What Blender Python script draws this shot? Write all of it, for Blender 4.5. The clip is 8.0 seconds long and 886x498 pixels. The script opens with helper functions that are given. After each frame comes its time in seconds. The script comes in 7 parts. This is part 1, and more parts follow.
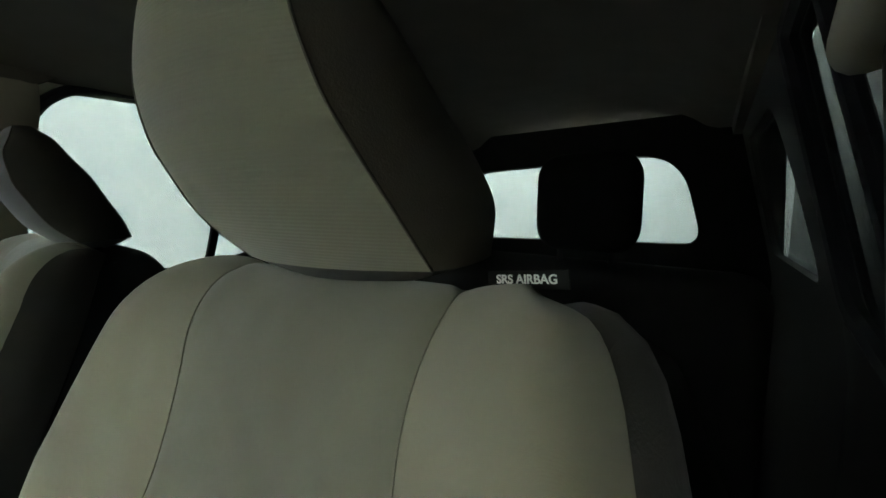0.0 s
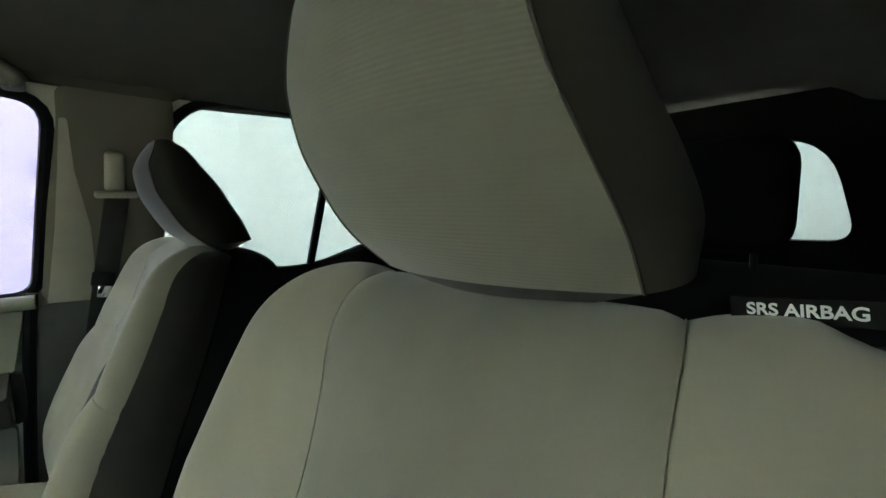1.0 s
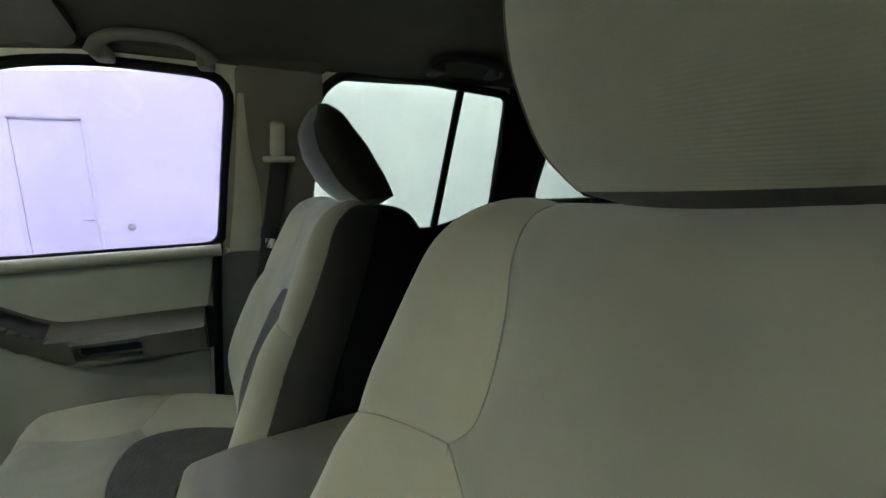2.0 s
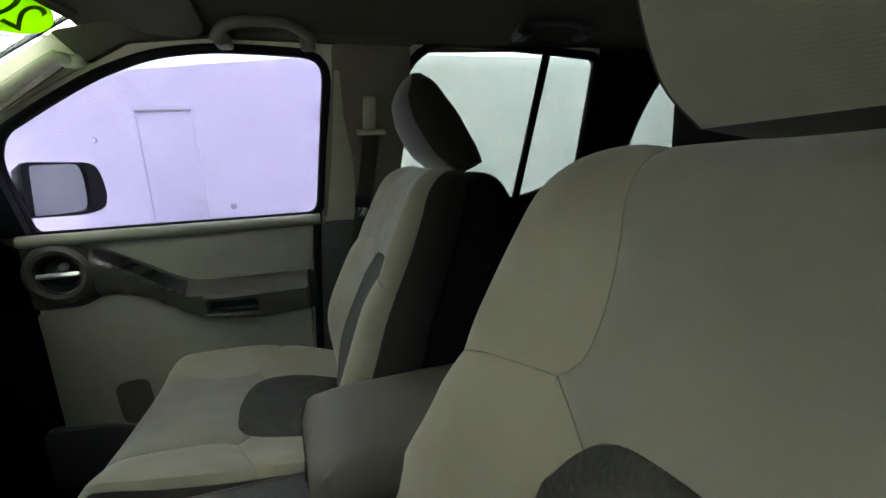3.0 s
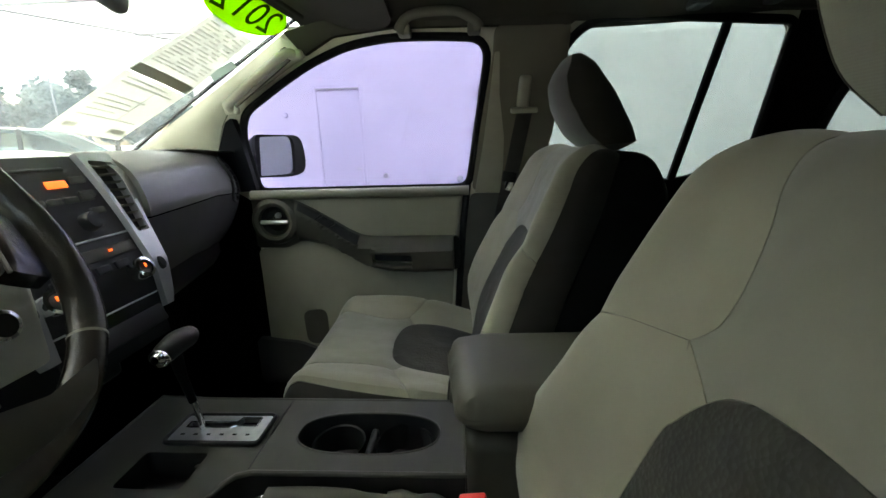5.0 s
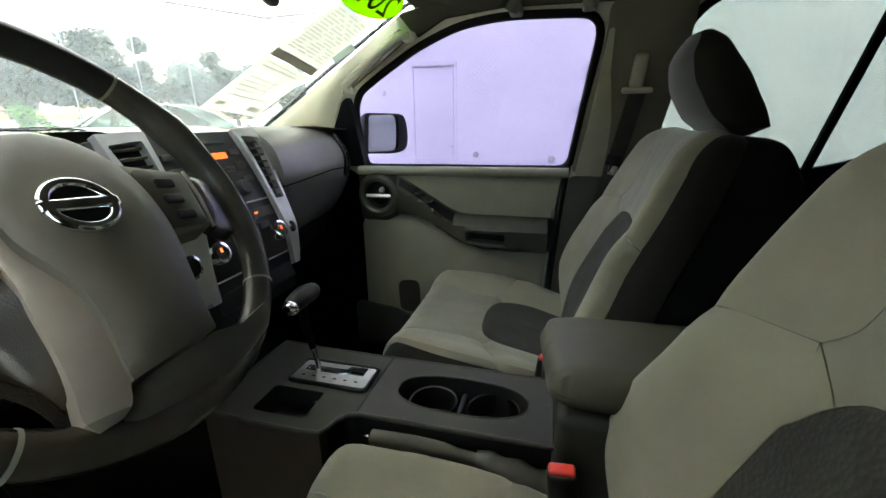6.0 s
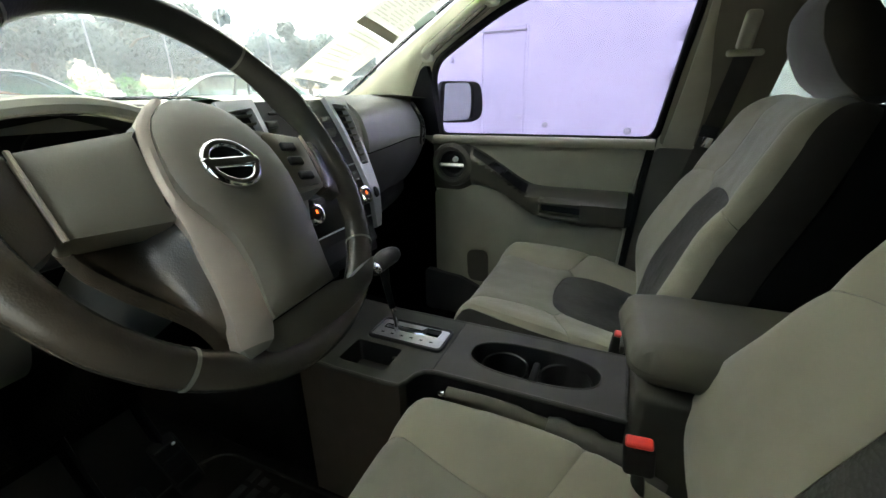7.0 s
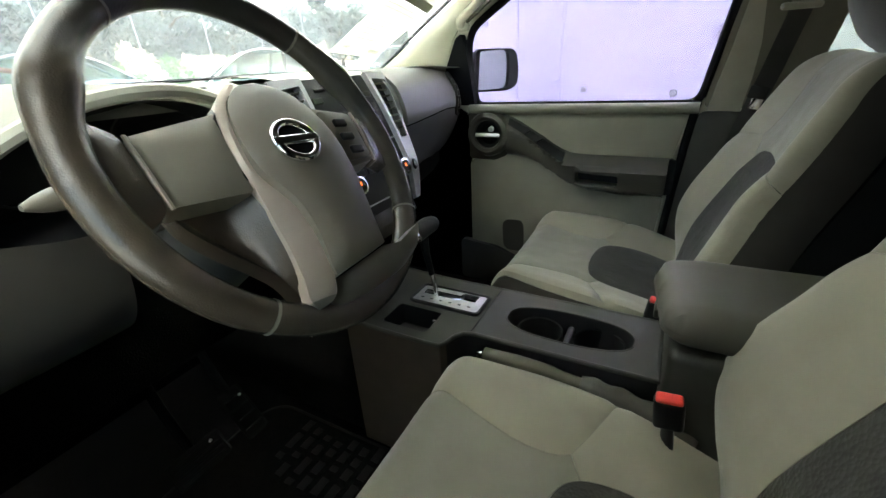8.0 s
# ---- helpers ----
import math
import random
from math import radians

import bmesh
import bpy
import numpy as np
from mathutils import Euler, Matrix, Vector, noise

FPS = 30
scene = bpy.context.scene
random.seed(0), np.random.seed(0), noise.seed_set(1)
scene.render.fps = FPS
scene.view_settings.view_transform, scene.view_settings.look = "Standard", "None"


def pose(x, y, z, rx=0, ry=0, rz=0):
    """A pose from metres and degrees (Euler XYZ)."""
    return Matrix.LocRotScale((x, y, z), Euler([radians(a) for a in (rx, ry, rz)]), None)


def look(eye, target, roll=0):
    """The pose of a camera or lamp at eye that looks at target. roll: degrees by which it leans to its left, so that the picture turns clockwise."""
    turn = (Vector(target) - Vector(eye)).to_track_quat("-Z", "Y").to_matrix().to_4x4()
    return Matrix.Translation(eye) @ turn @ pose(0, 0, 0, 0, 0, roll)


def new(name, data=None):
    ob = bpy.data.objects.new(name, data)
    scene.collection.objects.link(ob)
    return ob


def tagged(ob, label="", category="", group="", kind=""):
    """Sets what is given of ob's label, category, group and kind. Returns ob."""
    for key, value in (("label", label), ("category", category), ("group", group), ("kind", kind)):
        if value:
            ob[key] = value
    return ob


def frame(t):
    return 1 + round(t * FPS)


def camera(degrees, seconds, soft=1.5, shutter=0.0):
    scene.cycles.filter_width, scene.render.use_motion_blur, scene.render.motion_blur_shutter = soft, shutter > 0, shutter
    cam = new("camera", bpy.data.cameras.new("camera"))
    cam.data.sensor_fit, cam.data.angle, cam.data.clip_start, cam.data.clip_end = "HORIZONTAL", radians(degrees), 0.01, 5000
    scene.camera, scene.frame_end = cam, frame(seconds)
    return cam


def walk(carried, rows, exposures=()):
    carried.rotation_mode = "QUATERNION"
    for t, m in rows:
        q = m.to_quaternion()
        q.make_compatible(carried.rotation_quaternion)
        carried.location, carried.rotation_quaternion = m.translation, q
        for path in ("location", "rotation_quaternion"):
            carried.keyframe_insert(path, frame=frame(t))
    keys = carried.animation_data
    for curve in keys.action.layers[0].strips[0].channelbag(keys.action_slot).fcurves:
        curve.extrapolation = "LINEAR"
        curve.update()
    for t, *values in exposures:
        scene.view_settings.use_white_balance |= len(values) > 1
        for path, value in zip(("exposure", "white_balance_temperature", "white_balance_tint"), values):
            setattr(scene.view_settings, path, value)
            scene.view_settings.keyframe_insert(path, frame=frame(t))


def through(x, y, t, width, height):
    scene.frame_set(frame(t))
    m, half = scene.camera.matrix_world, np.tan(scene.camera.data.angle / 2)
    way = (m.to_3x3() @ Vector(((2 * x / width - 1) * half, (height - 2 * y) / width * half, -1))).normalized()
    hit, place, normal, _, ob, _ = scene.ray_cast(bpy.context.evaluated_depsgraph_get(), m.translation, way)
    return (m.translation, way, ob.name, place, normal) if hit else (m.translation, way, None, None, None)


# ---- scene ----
cam = camera(94.4, 8.0)


PATH = [
    (0.0, -0.5676, -0.0238, 0.8174, 84.09, -0.61, -140.56),
    (0.5, -0.5337, -0.0318, 0.8285, 83.63, 0.65, -135.38),
    (1.0, -0.5060, -0.0158, 0.8215, 83.60, 0.72, -130.11),
    (1.5, -0.4896, 0.0115, 0.8074, 82.34, 0.42, -123.63),
    (2.0, -0.4846, 0.0389, 0.7893, 80.50, 1.14, -116.02),
    (3.5, -0.5153, 0.0929, 0.7657, 76.64, 2.79, -101.64),
    (4.0, -0.5359, 0.1024, 0.7674, 75.67, 2.45, -96.24),
    (4.5, -0.5541, 0.1052, 0.7697, 75.89, 2.12, -92.17),
    (6.0, -0.6104, 0.1414, 0.7788, 72.76, 0.90, -75.12),
    (6.5, -0.6241, 0.1600, 0.7820, 71.62, 0.65, -70.00),
    (7.0, -0.6374, 0.1713, 0.7776, 69.01, 1.13, -66.46),
    (7.5, -0.6534, 0.1725, 0.7707, 66.08, 1.85, -64.17),
    (8.0, -0.6728, 0.1624, 0.7851, 65.27, 3.37, -62.24),
]
walk(cam, [(t, pose(*p)) for t, *p in PATH], exposures=[(0.0, 3.15, 6800, -9), (0.5, 3.35, 6800, -10), (1.0, 3.45, 6700, -10), (1.5, 3.40, 6750, -9), (2.0, 3.22, 6800, -8), (3.5, 2.82, 6850, -5), (4.5, 2.85, 6850, -5), (6.0, 2.95, 6850, -5), (7.0, 3.04, 6850, -4), (8.0, 3.36, 6850, -3)])

# ---- world, sun, exposure ----
world = bpy.data.worlds.new("overcast_sky")
scene.world = world
world.use_nodes = True
wn, wl = world.node_tree.nodes, world.node_tree.links
sky = wn.new("ShaderNodeTexSky")
sky.sky_type, sky.sun_disc = "NISHITA", False
sky.sun_elevation, sky.sun_rotation = radians(58), radians(20)
sky.air_density, sky.dust_density, sky.ozone_density = 1.0, 6.0, 0.4
wl.new(sky.outputs[0], wn["Background"].inputs[0])
wn["Background"].inputs[1].default_value = 0.15
sun_data = bpy.data.lights.new("sun", "SUN")
sun_data.energy, sun_data.angle, sun_data.color = 1.5, radians(14), (1.0, 0.97, 0.93)
sun = new("sun", sun_data)
sun.matrix_world = look((-5, 10, 15), (0, 0, 0))


# ---- materials ----
def mat(name, color, rough=0.6, metal=0.0, vary=0.12, scale=30.0, bump=0.15, bump_scale=400.0, dist=0.0006, kind="noise", spec=0.5, sheen=0.0, coat=0.0, color2=None, dents=0.0):
    """A node material: base colour with soft large variation, fine relief at bump_scale."""
    m = bpy.data.materials.new(name)
    m.use_nodes = True
    n, l = m.node_tree.nodes, m.node_tree.links
    b = n["Principled BSDF"]
    b.inputs["Roughness"].default_value, b.inputs["Metallic"].default_value = rough, metal
    b.inputs["Specular IOR Level"].default_value = spec
    b.inputs["Sheen Weight"].default_value, b.inputs["Coat Weight"].default_value = sheen, coat
    tc = n.new("ShaderNodeTexCoord")
    t1 = n.new("ShaderNodeTexNoise")
    t1.inputs["Scale"].default_value, t1.inputs["Detail"].default_value = scale, 5
    l.new(tc.outputs["Object"], t1.inputs["Vector"])
    ramp = n.new("ShaderNodeMapRange")
    ramp.inputs["From Min"].default_value, ramp.inputs["From Max"].default_value = 0.3, 0.7
    l.new(t1.outputs["Fac"], ramp.inputs["Value"])
    mix = n.new("ShaderNodeMix")
    mix.data_type = "RGBA"
    lo = color2 or tuple(c * (1 - vary) for c in color)
    hi = color if color2 else tuple(min(1, c * (1 + vary)) for c in color)
    mix.inputs["A"].default_value, mix.inputs["B"].default_value = (*lo, 1), (*hi, 1)
    l.new(ramp.outputs["Result"], mix.inputs["Factor"])
    l.new(mix.outputs["Result"], b.inputs["Base Color"])
    if bump:
        if kind == "voronoi":
            t2 = n.new("ShaderNodeTexVoronoi")
            out = t2.outputs["Distance"]
        elif kind == "wave":
            t2 = n.new("ShaderNodeTexWave")
            t2.bands_direction = "Z"
            t2.inputs["Distortion"].default_value, t2.inputs["Detail"].default_value = 1.2, 2
            t2.inputs["Detail Scale"].default_value = 2.0
            out = t2.outputs["Fac"]
        elif kind == "checker":
            t2 = n.new("ShaderNodeTexChecker")
            out = t2.outputs["Fac"]
        else:
            t2 = n.new("ShaderNodeTexNoise")
            t2.inputs["Detail"].default_value = 3
            out = t2.outputs["Fac"]
        t2.inputs["Scale"].default_value = bump_scale
        l.new(tc.outputs["Object"], t2.inputs["Vector"])
        bp = n.new("ShaderNodeBump")
        bp.inputs["Strength"].default_value, bp.inputs["Distance"].default_value = bump, dist
        l.new(out, bp.inputs["Height"])
        if dents:
            # soft hollows of worn padding under the fine grain
            t3, b3 = n.new("ShaderNodeTexNoise"), n.new("ShaderNodeBump")
            t3.inputs["Scale"].default_value, t3.inputs["Detail"].default_value = 9.0, 2.0
            b3.inputs["Strength"].default_value, b3.inputs["Distance"].default_value = 1.0, dents
            l.new(tc.outputs["Object"], t3.inputs["Vector"])
            l.new(t3.outputs["Fac"], b3.inputs["Height"])
            l.new(b3.outputs["Normal"], bp.inputs["Normal"])
        l.new(bp.outputs["Normal"], b.inputs["Normal"])
    return m


def glass(name, color, rough=0.0, veil=0.0):
    """A tinted pane: clear transmission with a real mirror gloss."""
    m = bpy.data.materials.new(name)
    m.use_nodes = True
    n, l = m.node_tree.nodes, m.node_tree.links
    n.remove(n["Principled BSDF"])
    tr, gl, mx, lw = n.new("ShaderNodeBsdfTransparent"), n.new("ShaderNodeBsdfGlossy"), n.new("ShaderNodeMixShader"), n.new("ShaderNodeLayerWeight")
    tr.inputs[0].default_value = (*color, 1)
    gl.inputs["Roughness"].default_value = rough
    pw, ml = n.new("ShaderNodeMath"), n.new("ShaderNodeMath")
    pw.operation, pw.inputs[1].default_value = "POWER", 5.0
    ml.operation, ml.inputs[1].default_value, ml.inputs[2].default_value = "MULTIPLY_ADD", 0.55, 0.03
    l.new(lw.outputs["Facing"], pw.inputs[0])
    l.new(pw.outputs[0], ml.inputs[0])
    l.new(ml.outputs[0], mx.inputs[0])
    l.new(tr.outputs[0], mx.inputs[1])
    l.new(gl.outputs[0], mx.inputs[2])
    out = mx.outputs[0]
    if veil:
        # veiling glare put in as a thin scattering layer over the pane
        tl, m2, nz = n.new("ShaderNodeBsdfTranslucent"), n.new("ShaderNodeMixShader"), n.new("ShaderNodeTexNoise")
        tl.inputs[0].default_value = (0.85, 0.9, 0.95, 1)
        nz.inputs["Scale"].default_value, nz.inputs["Detail"].default_value = 6.0, 4.0
        mr = n.new("ShaderNodeMapRange")
        mr.inputs["To Min"].default_value, mr.inputs["To Max"].default_value = veil * 0.6, veil * 1.4
        l.new(nz.outputs["Fac"], mr.inputs["Value"])
        l.new(mr.outputs["Result"], m2.inputs[0])
        l.new(out, m2.inputs[1])
        l.new(tl.outputs[0], m2.inputs[2])
        out = m2.outputs[0]
    l.new(out, n["Material Output"].inputs["Surface"])
    return m


def sheet_mat(name, color, through):
    """Thin paper or film: diffuse with part of the light let through."""
    m = bpy.data.materials.new(name)
    m.use_nodes = True
    n, l = m.node_tree.nodes, m.node_tree.links
    n.remove(n["Principled BSDF"])
    tl, df, mx, nz, mc = n.new("ShaderNodeBsdfTranslucent"), n.new("ShaderNodeBsdfDiffuse"), n.new("ShaderNodeMixShader"), n.new("ShaderNodeTexNoise"), n.new("ShaderNodeMix")
    nz.inputs["Scale"].default_value, nz.inputs["Detail"].default_value = 25.0, 4.0
    mc.data_type = "RGBA"
    mc.inputs["A"].default_value, mc.inputs["B"].default_value = (*[c * 0.93 for c in color], 1), (*[min(1, c * 1.05) for c in color], 1)
    l.new(nz.outputs["Fac"], mc.inputs["Factor"])
    l.new(mc.outputs["Result"], tl.inputs[0])
    l.new(mc.outputs["Result"], df.inputs[0])
    mx.inputs[0].default_value = through
    l.new(df.outputs[0], mx.inputs[1])
    l.new(tl.outputs[0], mx.inputs[2])
    l.new(mx.outputs[0], n["Material Output"].inputs["Surface"])
    return m


def glow(name, color, strength):
    m = bpy.data.materials.new(name)
    m.use_nodes = True
    b = m.node_tree.nodes["Principled BSDF"]
    b.inputs["Base Color"].default_value = (*color, 1)
    b.inputs["Emission Color"].default_value, b.inputs["Emission Strength"].default_value = (*color, 1), strength
    return m


KNIT = mat("seat_knit_beige", (0.240, 0.228, 0.168), 0.85, vary=0.11, scale=6, bump=0.2, bump_scale=1500, dist=0.0003, kind="wave", spec=0.2, sheen=0.25, dents=0.010)
KNIT_MID = mat("seat_knit_grey", (0.182, 0.179, 0.136), 0.85, vary=0.11, scale=6, bump=0.2, bump_scale=1500, dist=0.0003, kind="wave", spec=0.2, sheen=0.25, dents=0.010)
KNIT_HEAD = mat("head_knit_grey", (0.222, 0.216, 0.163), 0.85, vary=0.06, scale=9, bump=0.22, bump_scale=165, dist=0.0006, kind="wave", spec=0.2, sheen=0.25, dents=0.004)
# shaded copy of the head rest knit, for the passenger side
KNIT_HEAD_SHADED = mat("head_knit_grey_shaded", (0.046, 0.045, 0.036), 0.85, vary=0.06, scale=9, bump=0.35, bump_scale=165, dist=0.0006, kind="wave", spec=0.2, sheen=0.25, dents=0.004)
INSERT = mat("seat_insert_charcoal", (0.037, 0.036, 0.029), 0.85, vary=0.15, scale=40, bump=0.8, bump_scale=190, dist=0.0014, kind="voronoi", spec=0.2, sheen=0.08, dents=0.010)
SEAT_SIDE = mat("seat_side_fabric", (0.034, 0.031, 0.025), 0.85, vary=0.1, scale=20, bump=0.3, bump_scale=900, spec=0.2, sheen=0.1)
# shaded copy of the head rest side fabric, also for undersides
HEAD_SIDE_SHADED = mat("head_side_shaded", (0.030, 0.028, 0.022), 0.85, vary=0.1, scale=20, bump=0.3, bump_scale=900, spec=0.2, sheen=0.1)
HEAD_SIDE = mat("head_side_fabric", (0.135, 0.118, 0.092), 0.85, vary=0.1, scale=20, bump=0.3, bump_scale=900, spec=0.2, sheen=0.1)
# charcoal cloth and trim, deepened in place of the rear cabin's shade
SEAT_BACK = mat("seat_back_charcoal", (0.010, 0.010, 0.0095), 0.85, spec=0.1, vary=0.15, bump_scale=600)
PIPING = mat("dark_piping", (0.075, 0.068, 0.054), 0.8, bump=0.0)
STITCH = mat("seam_thread", (0.19, 0.18, 0.14), 0.8, bump=0.0)
TRIM = mat("pillar_trim_beige", (0.60, 0.585, 0.47), 0.7, vary=0.04, scale=12, bump=0.25, bump_scale=900, dist=0.0003)
# pillar and headliner colours taken down to stand in for deep shadow tones
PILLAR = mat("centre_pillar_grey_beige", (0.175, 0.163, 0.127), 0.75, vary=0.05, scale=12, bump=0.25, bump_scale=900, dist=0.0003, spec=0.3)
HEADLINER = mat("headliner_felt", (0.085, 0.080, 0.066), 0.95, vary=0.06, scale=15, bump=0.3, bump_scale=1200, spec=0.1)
DOOR = mat("door_vinyl_beige", (0.27, 0.26, 0.20), 0.65, vary=0.05, scale=14, bump=0.3, bump_scale=900, dist=0.0003)
DOOR_DARK = mat("door_plastic_grey", (0.062, 0.058, 0.044), 0.5, vary=0.08, scale=25, bump=0.3, bump_scale=1100, dist=0.0003)
PLASTIC = mat("dash_plastic_charcoal", (0.038, 0.0375, 0.033), 0.5, spec=0.4, vary=0.1, scale=20, bump=0.35, bump_scale=900, dist=0.0003)
# one dash grey in three copies: lit top, dimmer face, shaded glove box
DASH_TOP = mat("dash_grey_lit", (0.43, 0.425, 0.345), 0.5, spec=0.4, vary=0.06, scale=14, bump=0.35, bump_scale=900, dist=0.0003)
DASH_FACE = mat("dash_grey_dim", (0.125, 0.123, 0.107), 0.36, spec=0.75, vary=0.07, scale=16, bump=0.35, bump_scale=900, dist=0.0003)
GLOVE = mat("glove_box_shaded", (0.060, 0.060, 0.056), 0.55, spec=0.35, vary=0.08, scale=16, bump=0.35, bump_scale=900, dist=0.0003)
HANDLE = mat("roof_handle_grey", (0.135, 0.128, 0.100), 0.6, vary=0.06, scale=20, bump=0.25, bump_scale=900, dist=0.0003)
BELT_TRIM = mat("belt_guide_beige", (0.36, 0.34, 0.265), 0.6, vary=0.06, scale=20, bump=0.25, bump_scale=900, dist=0.0003)
KNEE = mat("knee_panel_taupe", (0.055, 0.050, 0.040), 0.55, vary=0.06, scale=20, bump=0.35, bump_scale=900, dist=0.0003)
# black rubber deepened so that the footwell's shade sits in its colour
FOOT = mat("footwell_shade_rubber", (0.005, 0.005, 0.005), 0.7, spec=0.15, vary=0.15, bump=0.2, bump_scale=800)
CONSOLE_SIDE = mat("console_side_brown", (0.060, 0.049, 0.036), 0.6, spec=0.3, vary=0.1, scale=25, bump=0.35, bump_scale=1000, dist=0.0003)
CONSOLE = mat("console_plastic_grey", (0.040, 0.039, 0.030), 0.55, spec=0.28, vary=0.1, scale=25, bump=0.35, bump_scale=1000, dist=0.0003)
ARMREST = mat("armrest_vinyl_grey", (0.086, 0.082, 0.060), 0.6, spec=0.35, vary=0.06, scale=20, bump=0.35, bump_scale=1000, dist=0.0003)
BLACK = mat("black_plastic", (0.010, 0.010, 0.010), 0.5, spec=0.3, vary=0.15, bump=0.2, bump_scale=800)
# charcoal rear trim, deepened for shade; also darkens the driver's side
REAR_TRIM = mat("rear_trim_shade_charcoal", (0.009, 0.0088, 0.0082), 0.75, spec=0.2, vary=0.15, scale=12, bump=0.25, bump_scale=900, dist=0.0003)
RUBBER = mat("window_rubber", (0.006, 0.006, 0.008), 0.7, spec=0.15, vary=0.2, bump=0.2, bump_scale=500)
LEATHER = mat("wheel_leather_taupe", (0.058, 0.047, 0.034), 0.27, vary=0.08, scale=25, bump=0.3, bump_scale=700, dist=0.0005, kind="voronoi")
RIM_TOP = mat("wheel_leather_black", (0.020, 0.019, 0.017), 0.30, vary=0.1, scale=25, bump=0.3, bump_scale=520, dist=0.0005, kind="voronoi")
LEATHER_DARK = mat("wheel_leather_grain", (0.072, 0.066, 0.053), 0.26, vary=0.1, scale=25, bump=0.35, bump_scale=520, dist=0.0005, kind="voronoi")
HUB = mat("wheel_hub_plastic", (0.135, 0.122, 0.094), 0.44, vary=0.06, scale=20, bump=0.35, bump_scale=900, dist=0.0003)
CHROME = mat("chrome", (0.85, 0.85, 0.86), 0.08, 1.0, vary=0.02, bump=0.0)
SILVER = mat("silver_paint", (0.38, 0.38, 0.39), 0.36, 0.35, vary=0.05, scale=40, bump=0.1, bump_scale=1500)
STEEL = mat("brushed_plate", (0.45, 0.45, 0.45), 0.3, 0.9, vary=0.1, scale=60, bump=0.1, bump_scale=900)
# black carpet and brown mat, both deepened for the shade down there
CARPET = mat("floor_carpet_shade_black", (0.003, 0.0029, 0.0027), 0.95, spec=0.05, vary=0.3, scale=60, bump=0.8, bump_scale=500, dist=0.002)
MATTING = mat("floor_mat_shade_brown", (0.0045, 0.0041, 0.0035), 0.95, spec=0.05, vary=0.25, scale=60, bump=0.8, bump_scale=700, dist=0.002)
WEB = mat("belt_webbing_grey", (0.060, 0.060, 0.054), 0.7, vary=0.1, scale=30, bump=0.4, bump_scale=700, kind="wave")
RED = mat("buckle_red", (0.72, 0.05, 0.04), 0.4, vary=0.05, bump=0.1)
# part of the lilac colour cast goes into the front pane's tint
GLASS_FRONT = glass("side_glass_clear", (0.70, 0.69, 0.83))
GLASS_REAR = glass("side_glass_tinted", (0.60, 0.645, 0.65))
# the windscreen carries the added whitish glare layer
GLASS_SCREEN = glass("windscreen_glass", (0.93, 0.95, 0.95), veil=0.09)
MIRROR = mat("mirror_glass", (0.55, 0.56, 0.60), 0.03, 1.0, vary=0.0, bump=0.0)


# ---- mesh helpers ----
def part(name, bm, material, parent=None, label="", smooth=True, kind=""):
    """Links a bmesh as one mesh object under a thing or a part."""
    me = bpy.data.meshes.new(name)
    bmesh.ops.recalc_face_normals(bm, faces=bm.faces)
    bm.to_mesh(me)
    bm.free()
    me.materials.append(material)
    if smooth:
        me.shade_smooth()
        me.set_sharp_from_angle(angle=radians(38))
    ob = new(name, me)
    if parent is not None:
        ob.parent = parent
        ob.matrix_parent_inverse = parent.matrix_world.inverted()
    return tagged(ob, label=label, kind=kind)


def thing(name, at, label, category, group="", kind=""):
    ob = new(name)
    ob.empty_display_size = 0.05
    ob.matrix_world = Matrix.Translation(at)
    bpy.context.view_layer.update()
    return tagged(ob, label, category, group, kind)


def rbox(size, at=(0, 0, 0), r=0.01, seg=3, m=None, taper=None):
    """A box with rounded edges. taper: scale of the top in x and y."""
    bm = bmesh.new()
    bmesh.ops.create_cube(bm, size=1.0)
    bmesh.ops.scale(bm, vec=size, verts=bm.verts)
    if taper:
        for v in bm.verts:
            if v.co.z > 0:
                v.co.x *= taper[0]
                v.co.y *= taper[1]
    if r > 0:
        bmesh.ops.bevel(bm, geom=bm.edges[:], offset=min(r, 0.49 * min(size)), segments=seg, profile=0.5, affect="EDGES")
    bmesh.ops.transform(bm, matrix=(m or Matrix()) if m else Matrix.Translation(at), verts=bm.verts)
    return bm


def join(*parts):
    bm = bmesh.new()
    for p in parts:
        me = bpy.data.meshes.new("tmp")
        p.to_mesh(me)
        p.free()
        bm.from_mesh(me)
        bpy.data.meshes.remove(me)
    return bm


def grid(f, us, vs, close_u=False, close_v=False):
    """A mesh from f(u, v) over the two lists."""
    bm = bmesh.new()
    rows = [[bm.verts.new(f(u, v)) for u in us] for v in vs]
    nu, nv = len(us), len(vs)
    for j in range(nv if close_v else nv - 1):
        for i in range(nu if close_u else nu - 1):
            a, b = rows[j][i], rows[j][(i + 1) % nu]
            c, d = rows[(j + 1) % nv][(i + 1) % nu], rows[(j + 1) % nv][i]
            if len({a, b, c, d}) == 4:
                bm.faces.new((a, b, c, d))
    return bm


def lin(a, b, n):
    return [a + (b - a) * i / (n - 1) for i in range(n)]


